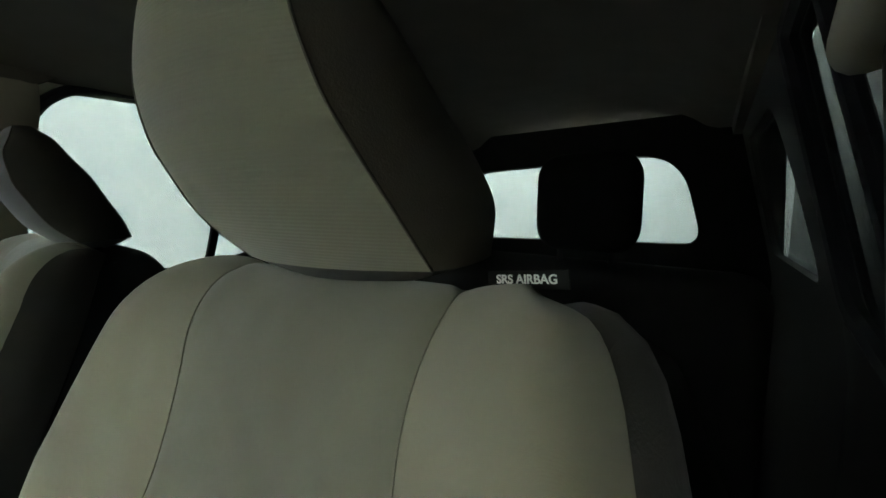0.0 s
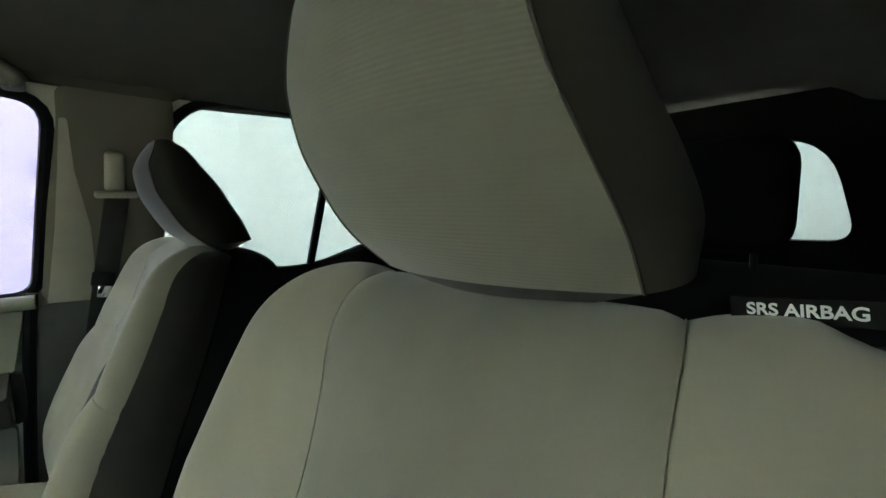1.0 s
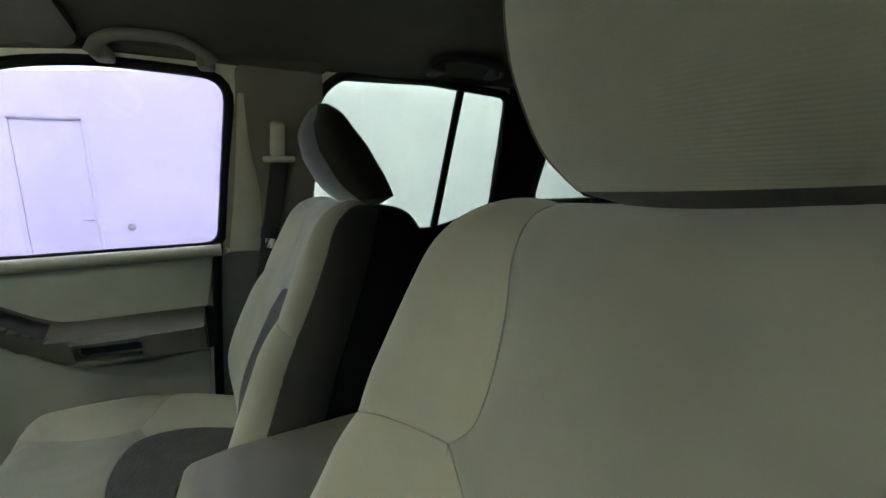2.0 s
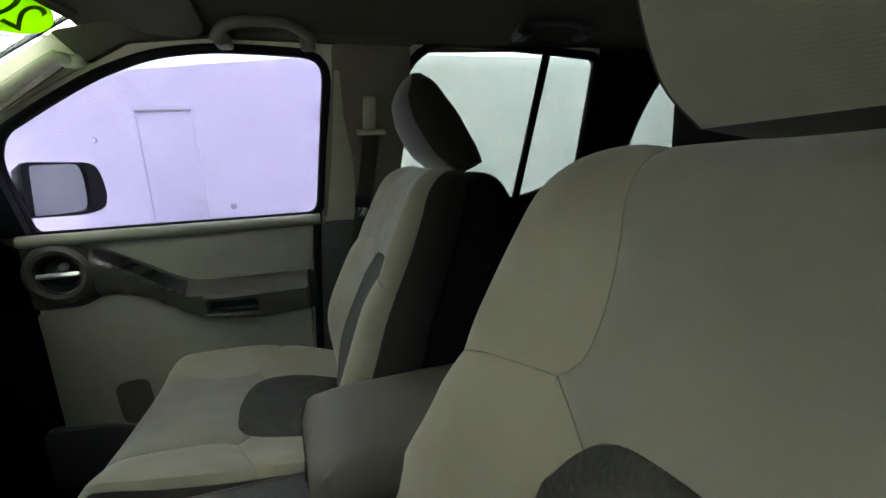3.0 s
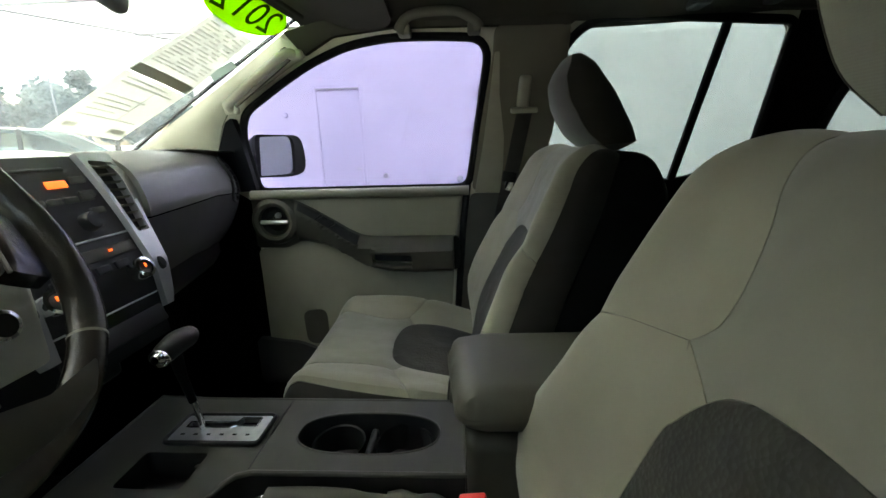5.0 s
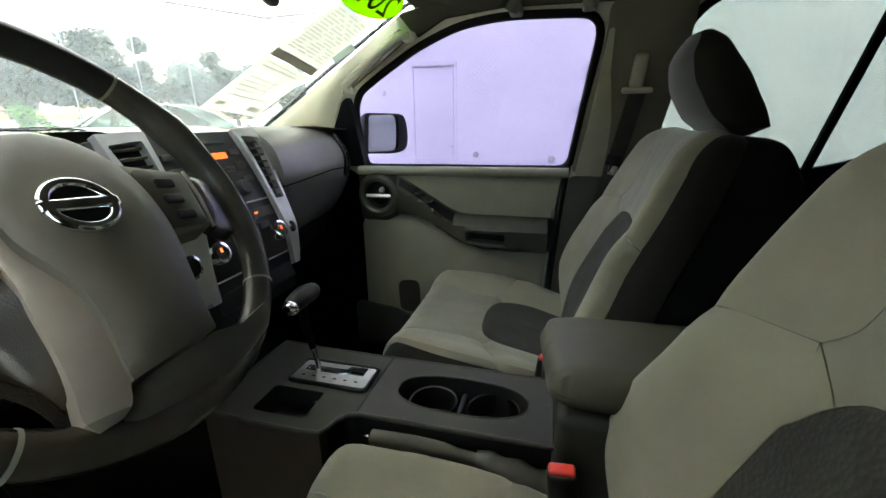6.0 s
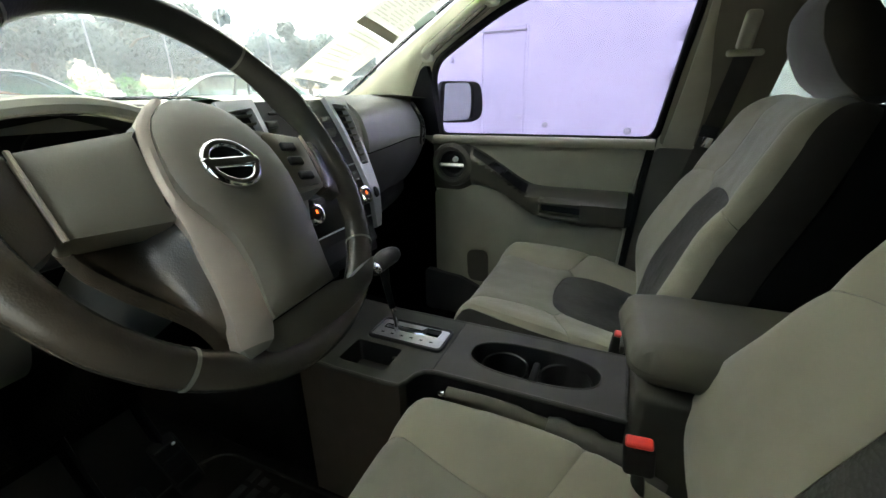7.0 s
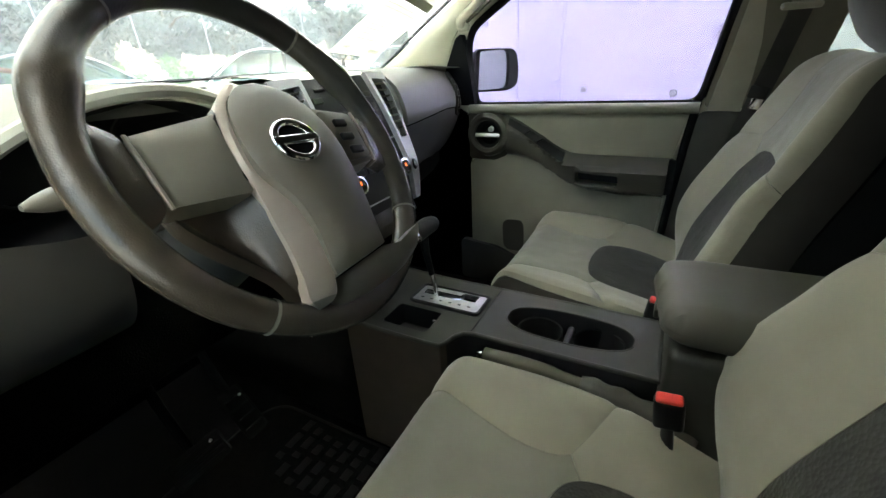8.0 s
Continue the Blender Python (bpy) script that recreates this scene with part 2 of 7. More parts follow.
def spline(pts, n=8, closed=False):
    """Catmull-Rom through the points, n steps a span."""
    P = [Vector(p) for p in pts]
    k = len(P)
    out = []
    for i in range(k if closed else k - 1):
        p0 = P[(i - 1) % k] if closed or i else P[0] * 2 - P[1]
        p1, p2 = P[i], P[(i + 1) % k]
        p3 = P[(i + 2) % k] if closed or i + 2 < k else p2 * 2 - p1
        for j in range(n):
            t = j / n
            out.append(0.5 * (2 * p1 + (p2 - p0) * t + (2 * p0 - 5 * p1 + 4 * p2 - p3) * t * t + (3 * p1 - p0 - 3 * p2 + p3) * t ** 3))
    if not closed:
        out.append(P[-1])
    return out


def tube(pts, r, n=10, closed=False, squash=1.0, up=(0, 0, 1), caps=True):
    """A round tube along a polyline; r may be a number or a list. squash flattens it across up."""
    P = [Vector(p) for p in pts]
    k = len(P)
    R = r if isinstance(r, (list, tuple)) else [r] * k
    bm = bmesh.new()
    rings = []
    for i, p in enumerate(P):
        a = P[(i - 1) % k] if closed or i else P[0]
        b = P[(i + 1) % k] if closed or i < k - 1 else P[-1]
        t = (b - a).normalized()
        s = t.cross(Vector(up))
        s = s.normalized() if s.length > 1e-4 else t.orthogonal().normalized()
        w = s.cross(t).normalized()
        rings.append([bm.verts.new(p + R[i] * (math.cos(2 * math.pi * j / n) * s + squash * math.sin(2 * math.pi * j / n) * w)) for j in range(n)])
    for i in range(k if closed else k - 1):
        for j in range(n):
            bm.faces.new((rings[i][j], rings[i][(j + 1) % n], rings[(i + 1) % k][(j + 1) % n], rings[(i + 1) % k][j]))
    if not closed and caps:
        bm.faces.new(rings[0])
        bm.faces.new(rings[-1])
    return bm


def lathe(profile, n=24, m=None):
    """Turns (radius, height) pairs about z."""
    bm = grid(lambda u, v: (v[0] * math.cos(u), v[0] * math.sin(u), v[1]), [2 * math.pi * i / n for i in range(n)], [(max(r, 1e-5), h) for r, h in profile], close_u=True)
    bmesh.ops.remove_doubles(bm, verts=bm.verts, dist=2e-5)
    if m:
        bmesh.ops.transform(bm, matrix=m, verts=bm.verts)
    return bm


def rounded(pts, r, n=5):
    """Rounds the corners of a closed 2D outline; r a number or one for each corner."""
    out, k = [], len(pts)
    for i in range(k):
        p, a, b = Vector(pts[i]), Vector(pts[i - 1]), Vector(pts[(i + 1) % k])
        rr = r[i] if isinstance(r, (list, tuple)) else r
        if rr <= 0:
            out.append(tuple(p))
            continue
        da, db = min(rr, 0.45 * (a - p).length), min(rr, 0.45 * (b - p).length)
        s, e = p + (a - p).normalized() * da, p + (b - p).normalized() * db
        for j in range(n + 1):
            t = j / n
            q = s * (1 - t) ** 2 + p * 2 * t * (1 - t) + e * t * t
            out.append((q.x, q.y))
    return out


def inside(p, loop):
    c = False
    x, y = p
    for i in range(len(loop)):
        (x1, y1), (x2, y2) = loop[i - 1], loop[i]
        if (y1 > y) != (y2 > y) and x < (x2 - x1) * (y - y1) / (y2 - y1) + x1:
            c = not c
    return c


def edge_dist(p, loops):
    best = 9.0
    for loop in loops:
        for i in range(len(loop)):
            ax, ay = loop[i - 1]
            bx, by = loop[i]
            dx, dy = bx - ax, by - ay
            L = dx * dx + dy * dy
            t = 0 if L == 0 else max(0, min(1, ((p[0] - ax) * dx + (p[1] - ay) * dy) / L))
            best = min(best, math.hypot(p[0] - ax - t * dx, p[1] - ay - t * dy))
    return best


def fill(loops, step):
    """Triangles over an outline with holes (first loop outer), with inner points at step. Returns points and faces."""
    from mathutils.geometry import delaunay_2d_cdt
    pts, edges = [], []
    for loop in loops:
        s = len(pts)
        pts += [Vector(p) for p in loop]
        edges += [(s + i, s + (i + 1) % len(loop)) for i in range(len(loop))]
    xs, ys = [p[0] for p in loops[0]], [p[1] for p in loops[0]]
    x = min(xs) + step * 0.5
    while x < max(xs):
        y = min(ys) + step * 0.5
        while y < max(ys):
            if inside((x, y), loops[0]) and not any(inside((x, y), h) for h in loops[1:]) and edge_dist((x, y), loops) > step * 0.45:
                pts.append(Vector((x, y)))
            y += step
        x += step
    vs, _, fs, *_ = delaunay_2d_cdt(pts, edges, [], 0, 1e-6)
    keep = []
    for f in fs:
        c = sum((vs[i] for i in f), Vector((0, 0))) / len(f)
        if inside(c, loops[0]) and not any(inside(c, h) for h in loops[1:]):
            keep.append(tuple(f))
    return [tuple(v) for v in vs], keep


def dense(loop, step):
    out = []
    for i in range(len(loop)):
        a, b = Vector(loop[i]), Vector(loop[(i + 1) % len(loop)])
        k = max(1, int((b - a).length / step))
        out += [tuple(a.lerp(b, j / k)) for j in range(k)]
    return out


def pad(loops, surf, step=0.015, puff=0.004, soft=0.010, thick=0.02, sink=0.003):
    """A sewn or moulded panel: an outline filled over surf(a, s, offset), swollen inside and sunk at its border, with a back."""
    loops = [dense(l, step) for l in loops]
    pts, faces = fill(loops, step)
    bm = bmesh.new()
    top = []
    for p in pts:
        d = edge_dist(p, loops)
        top.append(bm.verts.new(surf(p[0], p[1], puff * (1 - math.exp(-d / soft)) - sink)))
    for f in faces:
        try:
            bm.faces.new([top[i] for i in f])
        except ValueError:
            pass
    if thick:
        low = {}
        for e in [e for e in bm.edges if len(e.link_faces) == 1]:
            for v in e.verts:
                if v.index == -1 or v not in low:
                    i = top.index(v)
                    low[v] = bm.verts.new(surf(pts[i][0], pts[i][1], -sink - thick))
            bm.faces.new((e.verts[0], e.verts[1], low[e.verts[1]], low[e.verts[0]]))
    return bm


def slab(loops, f, thick, step=0.05):
    """A sheet with holes: outline points (a, b) mapped by f(a, b, depth) to both faces, with edges closed."""
    loops = [dense(l, step) for l in loops]
    pts, faces = fill(loops, step)
    bm = bmesh.new()
    A = [bm.verts.new(f(p[0], p[1], 0.0)) for p in pts]
    B = [bm.verts.new(f(p[0], p[1], thick)) for p in pts]
    for t in faces:
        bm.faces.new([A[i] for i in t])
        bm.faces.new([B[i] for i in reversed(t)])
    s = 0
    for loop in loops:
        n = len(loop)
        for i in range(n):
            a, b = s + i, s + (i + 1) % n
            bm.faces.new((A[a], A[b], B[b], B[a]))
        s += n
    return bm


def plate(loop, depth, m=None, r=0.0):
    """A flat outline given depth along +z, edges bevelled by r."""
    bm = bmesh.new()
    vs = [bm.verts.new((x, y, 0)) for x, y in loop]
    f = bm.faces.new(vs)
    if f.normal.z < 0:
        f.normal_flip()
    ret = bmesh.ops.extrude_face_region(bm, geom=[f])
    bmesh.ops.translate(bm, vec=(0, 0, depth), verts=[v for v in ret["geom"] if isinstance(v, bmesh.types.BMVert)])
    if r:
        top = [e for e in bm.edges if all(abs(v.co.z - depth) < 1e-7 for v in e.verts)]
        bmesh.ops.bevel(bm, geom=top, offset=r, segments=3, profile=0.5, affect="EDGES")
    if m:
        bmesh.ops.transform(bm, matrix=m, verts=bm.verts)
    return bm


def interp(x, table):
    """Smooth curve through (x, value) pairs, with no overshoot."""
    n = len(table)
    if x <= table[0][0]:
        return table[0][1]
    if x >= table[-1][0]:
        return table[-1][1]
    d = [(table[i + 1][1] - table[i][1]) / (table[i + 1][0] - table[i][0]) for i in range(n - 1)]
    i = next(k for k in range(n - 1) if x <= table[k + 1][0])

    def slope(k):
        if k == 0 or k == n - 1:
            return d[0] if k == 0 else d[-1]
        return 0.0 if d[k - 1] * d[k] <= 0 else 2 * d[k - 1] * d[k] / (d[k - 1] + d[k])
    h = table[i + 1][0] - table[i][0]
    t = (x - table[i][0]) / h
    return (2 * t ** 3 - 3 * t ** 2 + 1) * table[i][1] + (t ** 3 - 2 * t ** 2 + t) * h * slope(i) + (-2 * t ** 3 + 3 * t ** 2) * table[i + 1][1] + (t ** 3 - t ** 2) * h * slope(i + 1)


def axes(o, x, y, z):
    """A matrix from an origin and three axes."""
    m = Matrix((x, y, z)).transposed().to_4x4()
    m.translation = o
    return m


# ---- cabin shell ----
FLOOR_Z, GROUND_Z = -0.06, -0.62


def side_x(y, z):
    """Inner face of the body side: upright below the waist, leaning in above it and narrowing to the rear."""
    return 0.735 - 0.25 * max(0.0, z - 0.642) - 0.12 * max(0.0, -y)


def side_map(sign):
    return lambda y, z, d: (sign * (side_x(y, z) + d), y, z)


FRONT_WIN = rounded([(0.107, 0.642), (0.768, 0.642), (0.776, 0.80), (0.756, 0.862), (0.651, 0.923), (0.539, 0.982), (0.42, 1.024), (0.30, 1.038), (0.175, 1.035), (0.05, 1.028)],
                    [0.03, 0.02, 0.03, 0.03, 0.05, 0.05, 0.05, 0.05, 0.05, 0.05])
REAR_WIN = rounded([(-0.672, 0.705), (-0.502, 0.646), (-0.13, 0.646), (-0.155, 0.99), (-0.215, 1.05), (-0.32, 1.055), (-0.677, 1.02)],
                   [0.02, 0.05, 0.03, 0.06, 0.05, 0.05, 0.015])
CARGO_WIN = rounded([(-0.83, 0.72), (-0.85, 0.86), (-0.90, 0.98), (-1.30, 0.98), (-1.34, 0.72)], [0.03, 0.05, 0.05, 0.06, 0.05])
DRIVER_WIN = rounded([(0.107, 0.60), (0.80, 0.60), (0.80, 0.80), (0.756, 0.862), (0.651, 0.923), (0.539, 0.982), (0.42, 1.024), (0.30, 1.038), (0.175, 1.035), (0.05, 1.028)], 0.03)


def outset(loop, d):
    """Moves a closed outline outwards by d."""
    loop = dense(loop, 0.03)
    area = sum(loop[i - 1][0] * loop[i][1] - loop[i][0] * loop[i - 1][1] for i in range(len(loop)))
    sg, out = (1 if area > 0 else -1), []
    for i in range(len(loop)):
        a, b = Vector(loop[i - 1]), Vector(loop[(i + 1) % len(loop)])
        t = (b - a).normalized()
        out.append((loop[i][0] + sg * t.y * d, loop[i][1] - sg * t.x * d))
    return out


FRONT_GAP, REAR_GAP, CARGO_GAP, DRIVER_GAP = (outset(w, 0.011) for w in (FRONT_WIN, REAR_WIN, CARGO_WIN, DRIVER_WIN))
SIDE = [(1.45, FLOOR_Z), (1.45, 0.66), (1.155, 0.762), (0.96, 0.866), (0.776, 0.965), (0.66, 1.032), (0.583, 1.077), (0.45, 1.10), (-1.50, 1.09), (-1.55, 0.62), (-1.55, FLOOR_Z)]

SIDE_FRONT = [(1.45, FLOOR_Z), (1.45, 0.66), (1.155, 0.762), (0.96, 0.866), (0.776, 0.965), (0.66, 1.032), (0.583, 1.077), (0.45, 1.10), (-0.69, 1.094), (-0.69, FLOOR_Z)]
SIDE_REAR = [(-0.69, FLOOR_Z), (-0.69, 1.094), (-1.50, 1.09), (-1.55, 0.62), (-1.55, FLOOR_Z)]
wall_right = tagged(part("wall_right", slab([SIDE_FRONT, FRONT_GAP, REAR_GAP], side_map(1), 0.018, 0.06), TRIM), "beige moulded body side trim with window openings", "car side", kind="structure")
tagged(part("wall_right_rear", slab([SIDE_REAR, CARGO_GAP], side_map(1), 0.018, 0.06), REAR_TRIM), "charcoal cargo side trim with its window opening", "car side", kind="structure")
wall_left = tagged(part("wall_left", slab([SIDE, DRIVER_GAP, REAR_GAP, CARGO_GAP], side_map(-1), 0.018, 0.06), REAR_TRIM), "body side coloured near black for shade, driver window wound down", "car side", kind="structure")

# headliner: arched roof lining, with an outer skin above
ROOF_Y = [0.548, 0.5, 0.4, 0.2, 0.0, -0.4, -0.8, -1.2, -1.4, -1.52]


def roof(x, y, d):
    edge = 0.665 - 0.12 * max(0.0, -y) * 0.9
    k = min(1.0, abs(x) / edge)
    crown = 1.125 - 0.012 * max(0.0, (y - 0.2) / 0.345) ** 2 - 0.02 * max(0.0, (-y - 1.1) / 0.5) ** 2
    return (x * edge / 0.665, y, crown - 0.075 * k ** 5 * (1 - 0.5 * max(0.0, min(1.0, (y - 0.30) / 0.25))) + d)


roof_bm = bmesh.new()
for d in (0.0, 0.05):
    part_bm = grid(lambda u, v: roof(u, v, d), lin(-0.665, 0.665, 33), ROOF_Y)
    me_tmp = bpy.data.meshes.new("tmp")
    part_bm.to_mesh(me_tmp)
    part_bm.free()
    roof_bm.from_mesh(me_tmp)
    bpy.data.meshes.remove(me_tmp)
bound = [e for e in roof_bm.edges if e.is_boundary]
bmesh.ops.bridge_loops(roof_bm, edges=bound)
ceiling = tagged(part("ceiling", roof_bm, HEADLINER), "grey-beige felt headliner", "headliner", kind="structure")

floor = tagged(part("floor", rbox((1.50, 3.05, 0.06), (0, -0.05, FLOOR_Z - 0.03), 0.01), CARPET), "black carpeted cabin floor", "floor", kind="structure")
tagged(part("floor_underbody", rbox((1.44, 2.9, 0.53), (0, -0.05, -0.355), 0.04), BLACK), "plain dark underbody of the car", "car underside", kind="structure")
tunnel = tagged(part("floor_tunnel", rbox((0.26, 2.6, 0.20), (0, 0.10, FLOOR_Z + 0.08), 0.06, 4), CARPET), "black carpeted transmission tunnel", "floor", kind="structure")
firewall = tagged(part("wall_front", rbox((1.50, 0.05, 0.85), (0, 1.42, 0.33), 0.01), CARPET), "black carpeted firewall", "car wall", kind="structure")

# tailgate wall with its window
GATE = [(-0.62, FLOOR_Z), (0.62, FLOOR_Z), (0.56, 1.09), (-0.56, 1.09)]
GATE_WIN = rounded([(-0.392, 0.712), (0.43, 0.69), (0.42, 0.955), (-0.325, 0.985)], [0.06, 0.05, 0.05, 0.13], 6)
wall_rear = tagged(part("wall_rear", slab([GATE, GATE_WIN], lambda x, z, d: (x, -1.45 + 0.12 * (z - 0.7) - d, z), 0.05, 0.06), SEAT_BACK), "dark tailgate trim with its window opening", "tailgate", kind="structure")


def pane(name, loop, f, material, label):
    ob = part(name, slab([loop], f, 0.004, 0.08), material)
    ob.visible_shadow = False
    return tagged(ob, label, "window", kind="structure")


pane("window_1", FRONT_GAP, lambda y, z, d: (side_x(y, z) + 0.014 + d, y, z), GLASS_FRONT, "clear front passenger door glass, closed")
pane("window_2", REAR_GAP, lambda y, z, d: (side_x(y, z) + 0.014 + d, y, z), GLASS_REAR, "grey tinted rear door glass, closed")
pane("window_3", REAR_GAP, lambda y, z, d: (-side_x(y, z) - 0.014 - d, y, z), GLASS_REAR, "grey tinted rear door glass, closed")
pane("window_4", CARGO_GAP, lambda y, z, d: (side_x(y, z) + 0.014 + d, y, z), GLASS_REAR, "grey tinted cargo side glass")
pane("window_5", CARGO_GAP, lambda y, z, d: (-side_x(y, z) - 0.014 - d, y, z), GLASS_REAR, "grey tinted cargo side glass")
pane("window_6", GATE_WIN, lambda x, z, d: (x, -1.45 + 0.12 * (z - 0.7) - 0.02 - d, z), GLASS_REAR, "grey tinted tailgate glass with heating lines")


# windscreen: curved pane between dash, pillars and roof
def screen(u, v, d=0.0):
    """u -1..1 across, v 0 at the base, 1 at the roof."""
    hw = 0.70 - 0.085 * v
    y = 1.155 - 0.572 * v + 0.10 * (1 - u * u) * (1 - 0.6 * v)
    z = 0.762 + 0.315 * v + 0.012 * (1 - u * u) + 0.02 * v * (1 - v)
    return Vector((u * hw, y + 0.46 * d, z + 0.88 * d))


SCREEN_U, SCREEN_V = lin(-1, 1, 25), lin(0, 1.06, 13)
sc_bm = grid(lambda u, v: screen(u, v), SCREEN_U, SCREEN_V)
windscreen = part("window_7", sc_bm, GLASS_SCREEN)
windscreen.visible_shadow = False
tagged(windscreen, "clear raked windscreen glass", "windscreen", kind="structure")
# black border of the windscreen
loop = [screen(u, 0.0, 0.004) for u in lin(-1, 1, 25)] + [screen(1, v, 0.004) for v in lin(0.08, 1.06, 12)] + [screen(u, 1.06, 0.004) for u in lin(0.92, -1, 25)] + [screen(-1, v, 0.004) for v in lin(0.98, 0.08, 12)]
tagged(part("trim_windscreen", tube(loop, 0.005, 6, closed=True), RUBBER), "black rubber windscreen border", "window seal", kind="structure")
header = grid(lambda u, v: screen(u, 1.06) + Vector((0, -0.05 * v, 0.016 * math.sin(1.6 * v) - 0.006)), lin(-1, 1, 21), lin(0, 1, 5))
bmesh.ops.solidify(header, geom=header.faces[:], thickness=0.01)
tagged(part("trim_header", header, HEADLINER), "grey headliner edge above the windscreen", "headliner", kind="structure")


def seal(name, loop, sign, r=0.012, off=0.002):
    pts = [(sign * (side_x(y, z) + off), y, z) for y, z in dense(loop, 0.03)]
    return tagged(part(name, tube(pts, r, 8, closed=True, up=(1, 0, 0)), RUBBER), "black rubber window seal", "window seal", kind="structure")


for sgn, lp in ((1, FRONT_GAP), (1, REAR_GAP), (1, CARGO_GAP), (-1, REAR_GAP), (-1, DRIVER_GAP)):
    seal("trim_seal", lp, sgn)
# dark outer reveals of the window openings
for sgn, lp in ((1, FRONT_GAP), (1, REAR_GAP), (1, CARGO_GAP), (-1, REAR_GAP), (-1, DRIVER_GAP)):
    dl = dense(lp, 0.03)
    cy, cz = sum(p[0] for p in dl) / len(dl), sum(p[1] for p in dl) / len(dl)

    def reveal(p, d):
        y, z = p[0] - 0.003 * math.copysign(1, p[0] - cy), p[1] - 0.003 * math.copysign(1, p[1] - cz)
        return (sgn * (side_x(y, z) + d), y, z)
    tagged(part("trim_reveal", grid(reveal, dl, [0.003, 0.012, 0.021], close_u=True), RUBBER), "black window frame around the glass", "window frame", kind="structure")
# divider of the rear door glass
for sgn in (1, -1):
    div = tube([(sgn * (side_x(-0.492, 0.64) + 0.004), -0.492, 0.64), (sgn * (side_x(-0.515, 0.84) + 0.004), -0.516, 0.84), (sgn * (side_x(-0.540, 1.04) + 0.004), -0.541, 1.045)], 0.0125, 8, squash=0.8, up=(1, 0, 0))
    tagged(part("trim_divider", div, RUBBER), "black glass divider bar of the rear door", "window frame", kind="structure")


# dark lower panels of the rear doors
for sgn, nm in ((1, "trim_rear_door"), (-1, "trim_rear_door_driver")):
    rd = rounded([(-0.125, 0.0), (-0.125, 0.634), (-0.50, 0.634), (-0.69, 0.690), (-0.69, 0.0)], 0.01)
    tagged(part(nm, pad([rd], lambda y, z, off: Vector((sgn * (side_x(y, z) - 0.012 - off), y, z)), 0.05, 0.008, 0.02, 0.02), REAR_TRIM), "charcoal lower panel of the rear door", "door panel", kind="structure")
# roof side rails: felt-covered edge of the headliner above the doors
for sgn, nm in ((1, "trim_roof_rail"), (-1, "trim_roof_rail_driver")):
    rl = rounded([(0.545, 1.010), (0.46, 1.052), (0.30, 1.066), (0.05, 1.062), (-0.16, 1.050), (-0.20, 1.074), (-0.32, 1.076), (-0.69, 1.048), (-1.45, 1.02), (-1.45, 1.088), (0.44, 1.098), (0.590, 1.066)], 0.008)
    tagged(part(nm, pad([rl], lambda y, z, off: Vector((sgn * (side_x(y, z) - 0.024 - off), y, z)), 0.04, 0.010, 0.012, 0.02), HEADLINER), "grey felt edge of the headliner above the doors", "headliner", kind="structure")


# ---- seats ----
def crom(ps, vals, p):
    """Catmull-Rom through unevenly spaced parameters."""
    n = len(ps)
    i = max(0, min(n - 2, next((k for k in range(n - 1) if p <= ps[k + 1]), n - 2)))
    t = (p - ps[i]) / (ps[i + 1] - ps[i])
    h = ps[i + 1] - ps[i]

    def slope(k):
        if k == 0 or k == n - 1:
            a, b = (0, 1) if k == 0 else (n - 2, n - 1)
        else:
            a, b = k - 1, k + 1
        return (vals[b] - vals[a]) / (ps[b] - ps[a])
    m0, m1 = slope(i) * h, slope(i + 1) * h
    return (2 * t ** 3 - 3 * t ** 2 + 1) * vals[i] + (t ** 3 - 2 * t ** 2 + t) * m0 + (-2 * t ** 3 + 3 * t ** 2) * vals[i + 1] + (t ** 3 - t ** 2) * m1


RECLINE = radians(19)
BACK_P = [0.0, 0.06, 0.10, 0.145, 0.19, 0.225, 0.255, 0.29, 0.35]
BACK_TOP, BACK_R = 0.518, 0.074


def back_point(p, s):
    """Backrest cover. p: across, along the cloth from the middle (wraps round the side past 0.24); s: up the back."""
    w = interp(s, [(0.0, 0.264), (0.18, 0.296), (0.32, 0.249), (0.44, 0.230), (0.55, 0.204), (0.62, 0.193)])
    b = interp(s, [(0.0, -0.010), (0.15, 0.034), (0.30, 0.040), (0.42, 0.030), (0.55, 0.018), (0.65, 0.0)])
    c = interp(s, [(0.0, -0.012), (0.15, 0.012), (0.30, 0.004), (0.45, 0.0), (0.65, 0.0)])
    over = max(0.0, s - BACK_TOP)
    ang = min(over / BACK_R, 2.7)
    up = min(s, BACK_TOP) + BACK_R * math.sin(ang)
    k = w * (1 - 0.165 * (1 - math.cos(min(ang, 1.57))) ** 1.5)
    xs = [0.0, 0.06, 0.10, 0.10 + (k - 0.10) * 0.33, 0.10 + (k - 0.10) * 0.66, k - 0.020, k - 0.003, k + 0.002, k - 0.006]
    ns = [c, c + 0.001, c + 0.004, c + 0.35 * b, c + 0.88 * b, c + 1.0 * b, c + 0.55 * b - 0.010, c - 0.035, c - 0.095]
    a = abs(p)
    x, n = crom(BACK_P, xs, a), crom(BACK_P, ns, a)
    q = (1 - math.cos(ang)) / 2
    return Vector((math.copysign(x, p), n + (-0.10 - n) * q, up))


def surf_of(f, m, guide=None):
    """Adds an offset along the surface's own normal and places the result."""
    def g(a, s, off):
        e = 0.002
        q = f(a, s)
        n = (f(a + e, s) - f(a - e, s)).cross(f(a, s + e) - f(a, s - e))
        n = n.normalized() if n.length > 1e-12 else Vector((0, -1, 0))
        if guide and n.dot(guide(a, s)) > -0.35:
            n = -guide(a, s)
        return m @ (q - n * off)
    return g


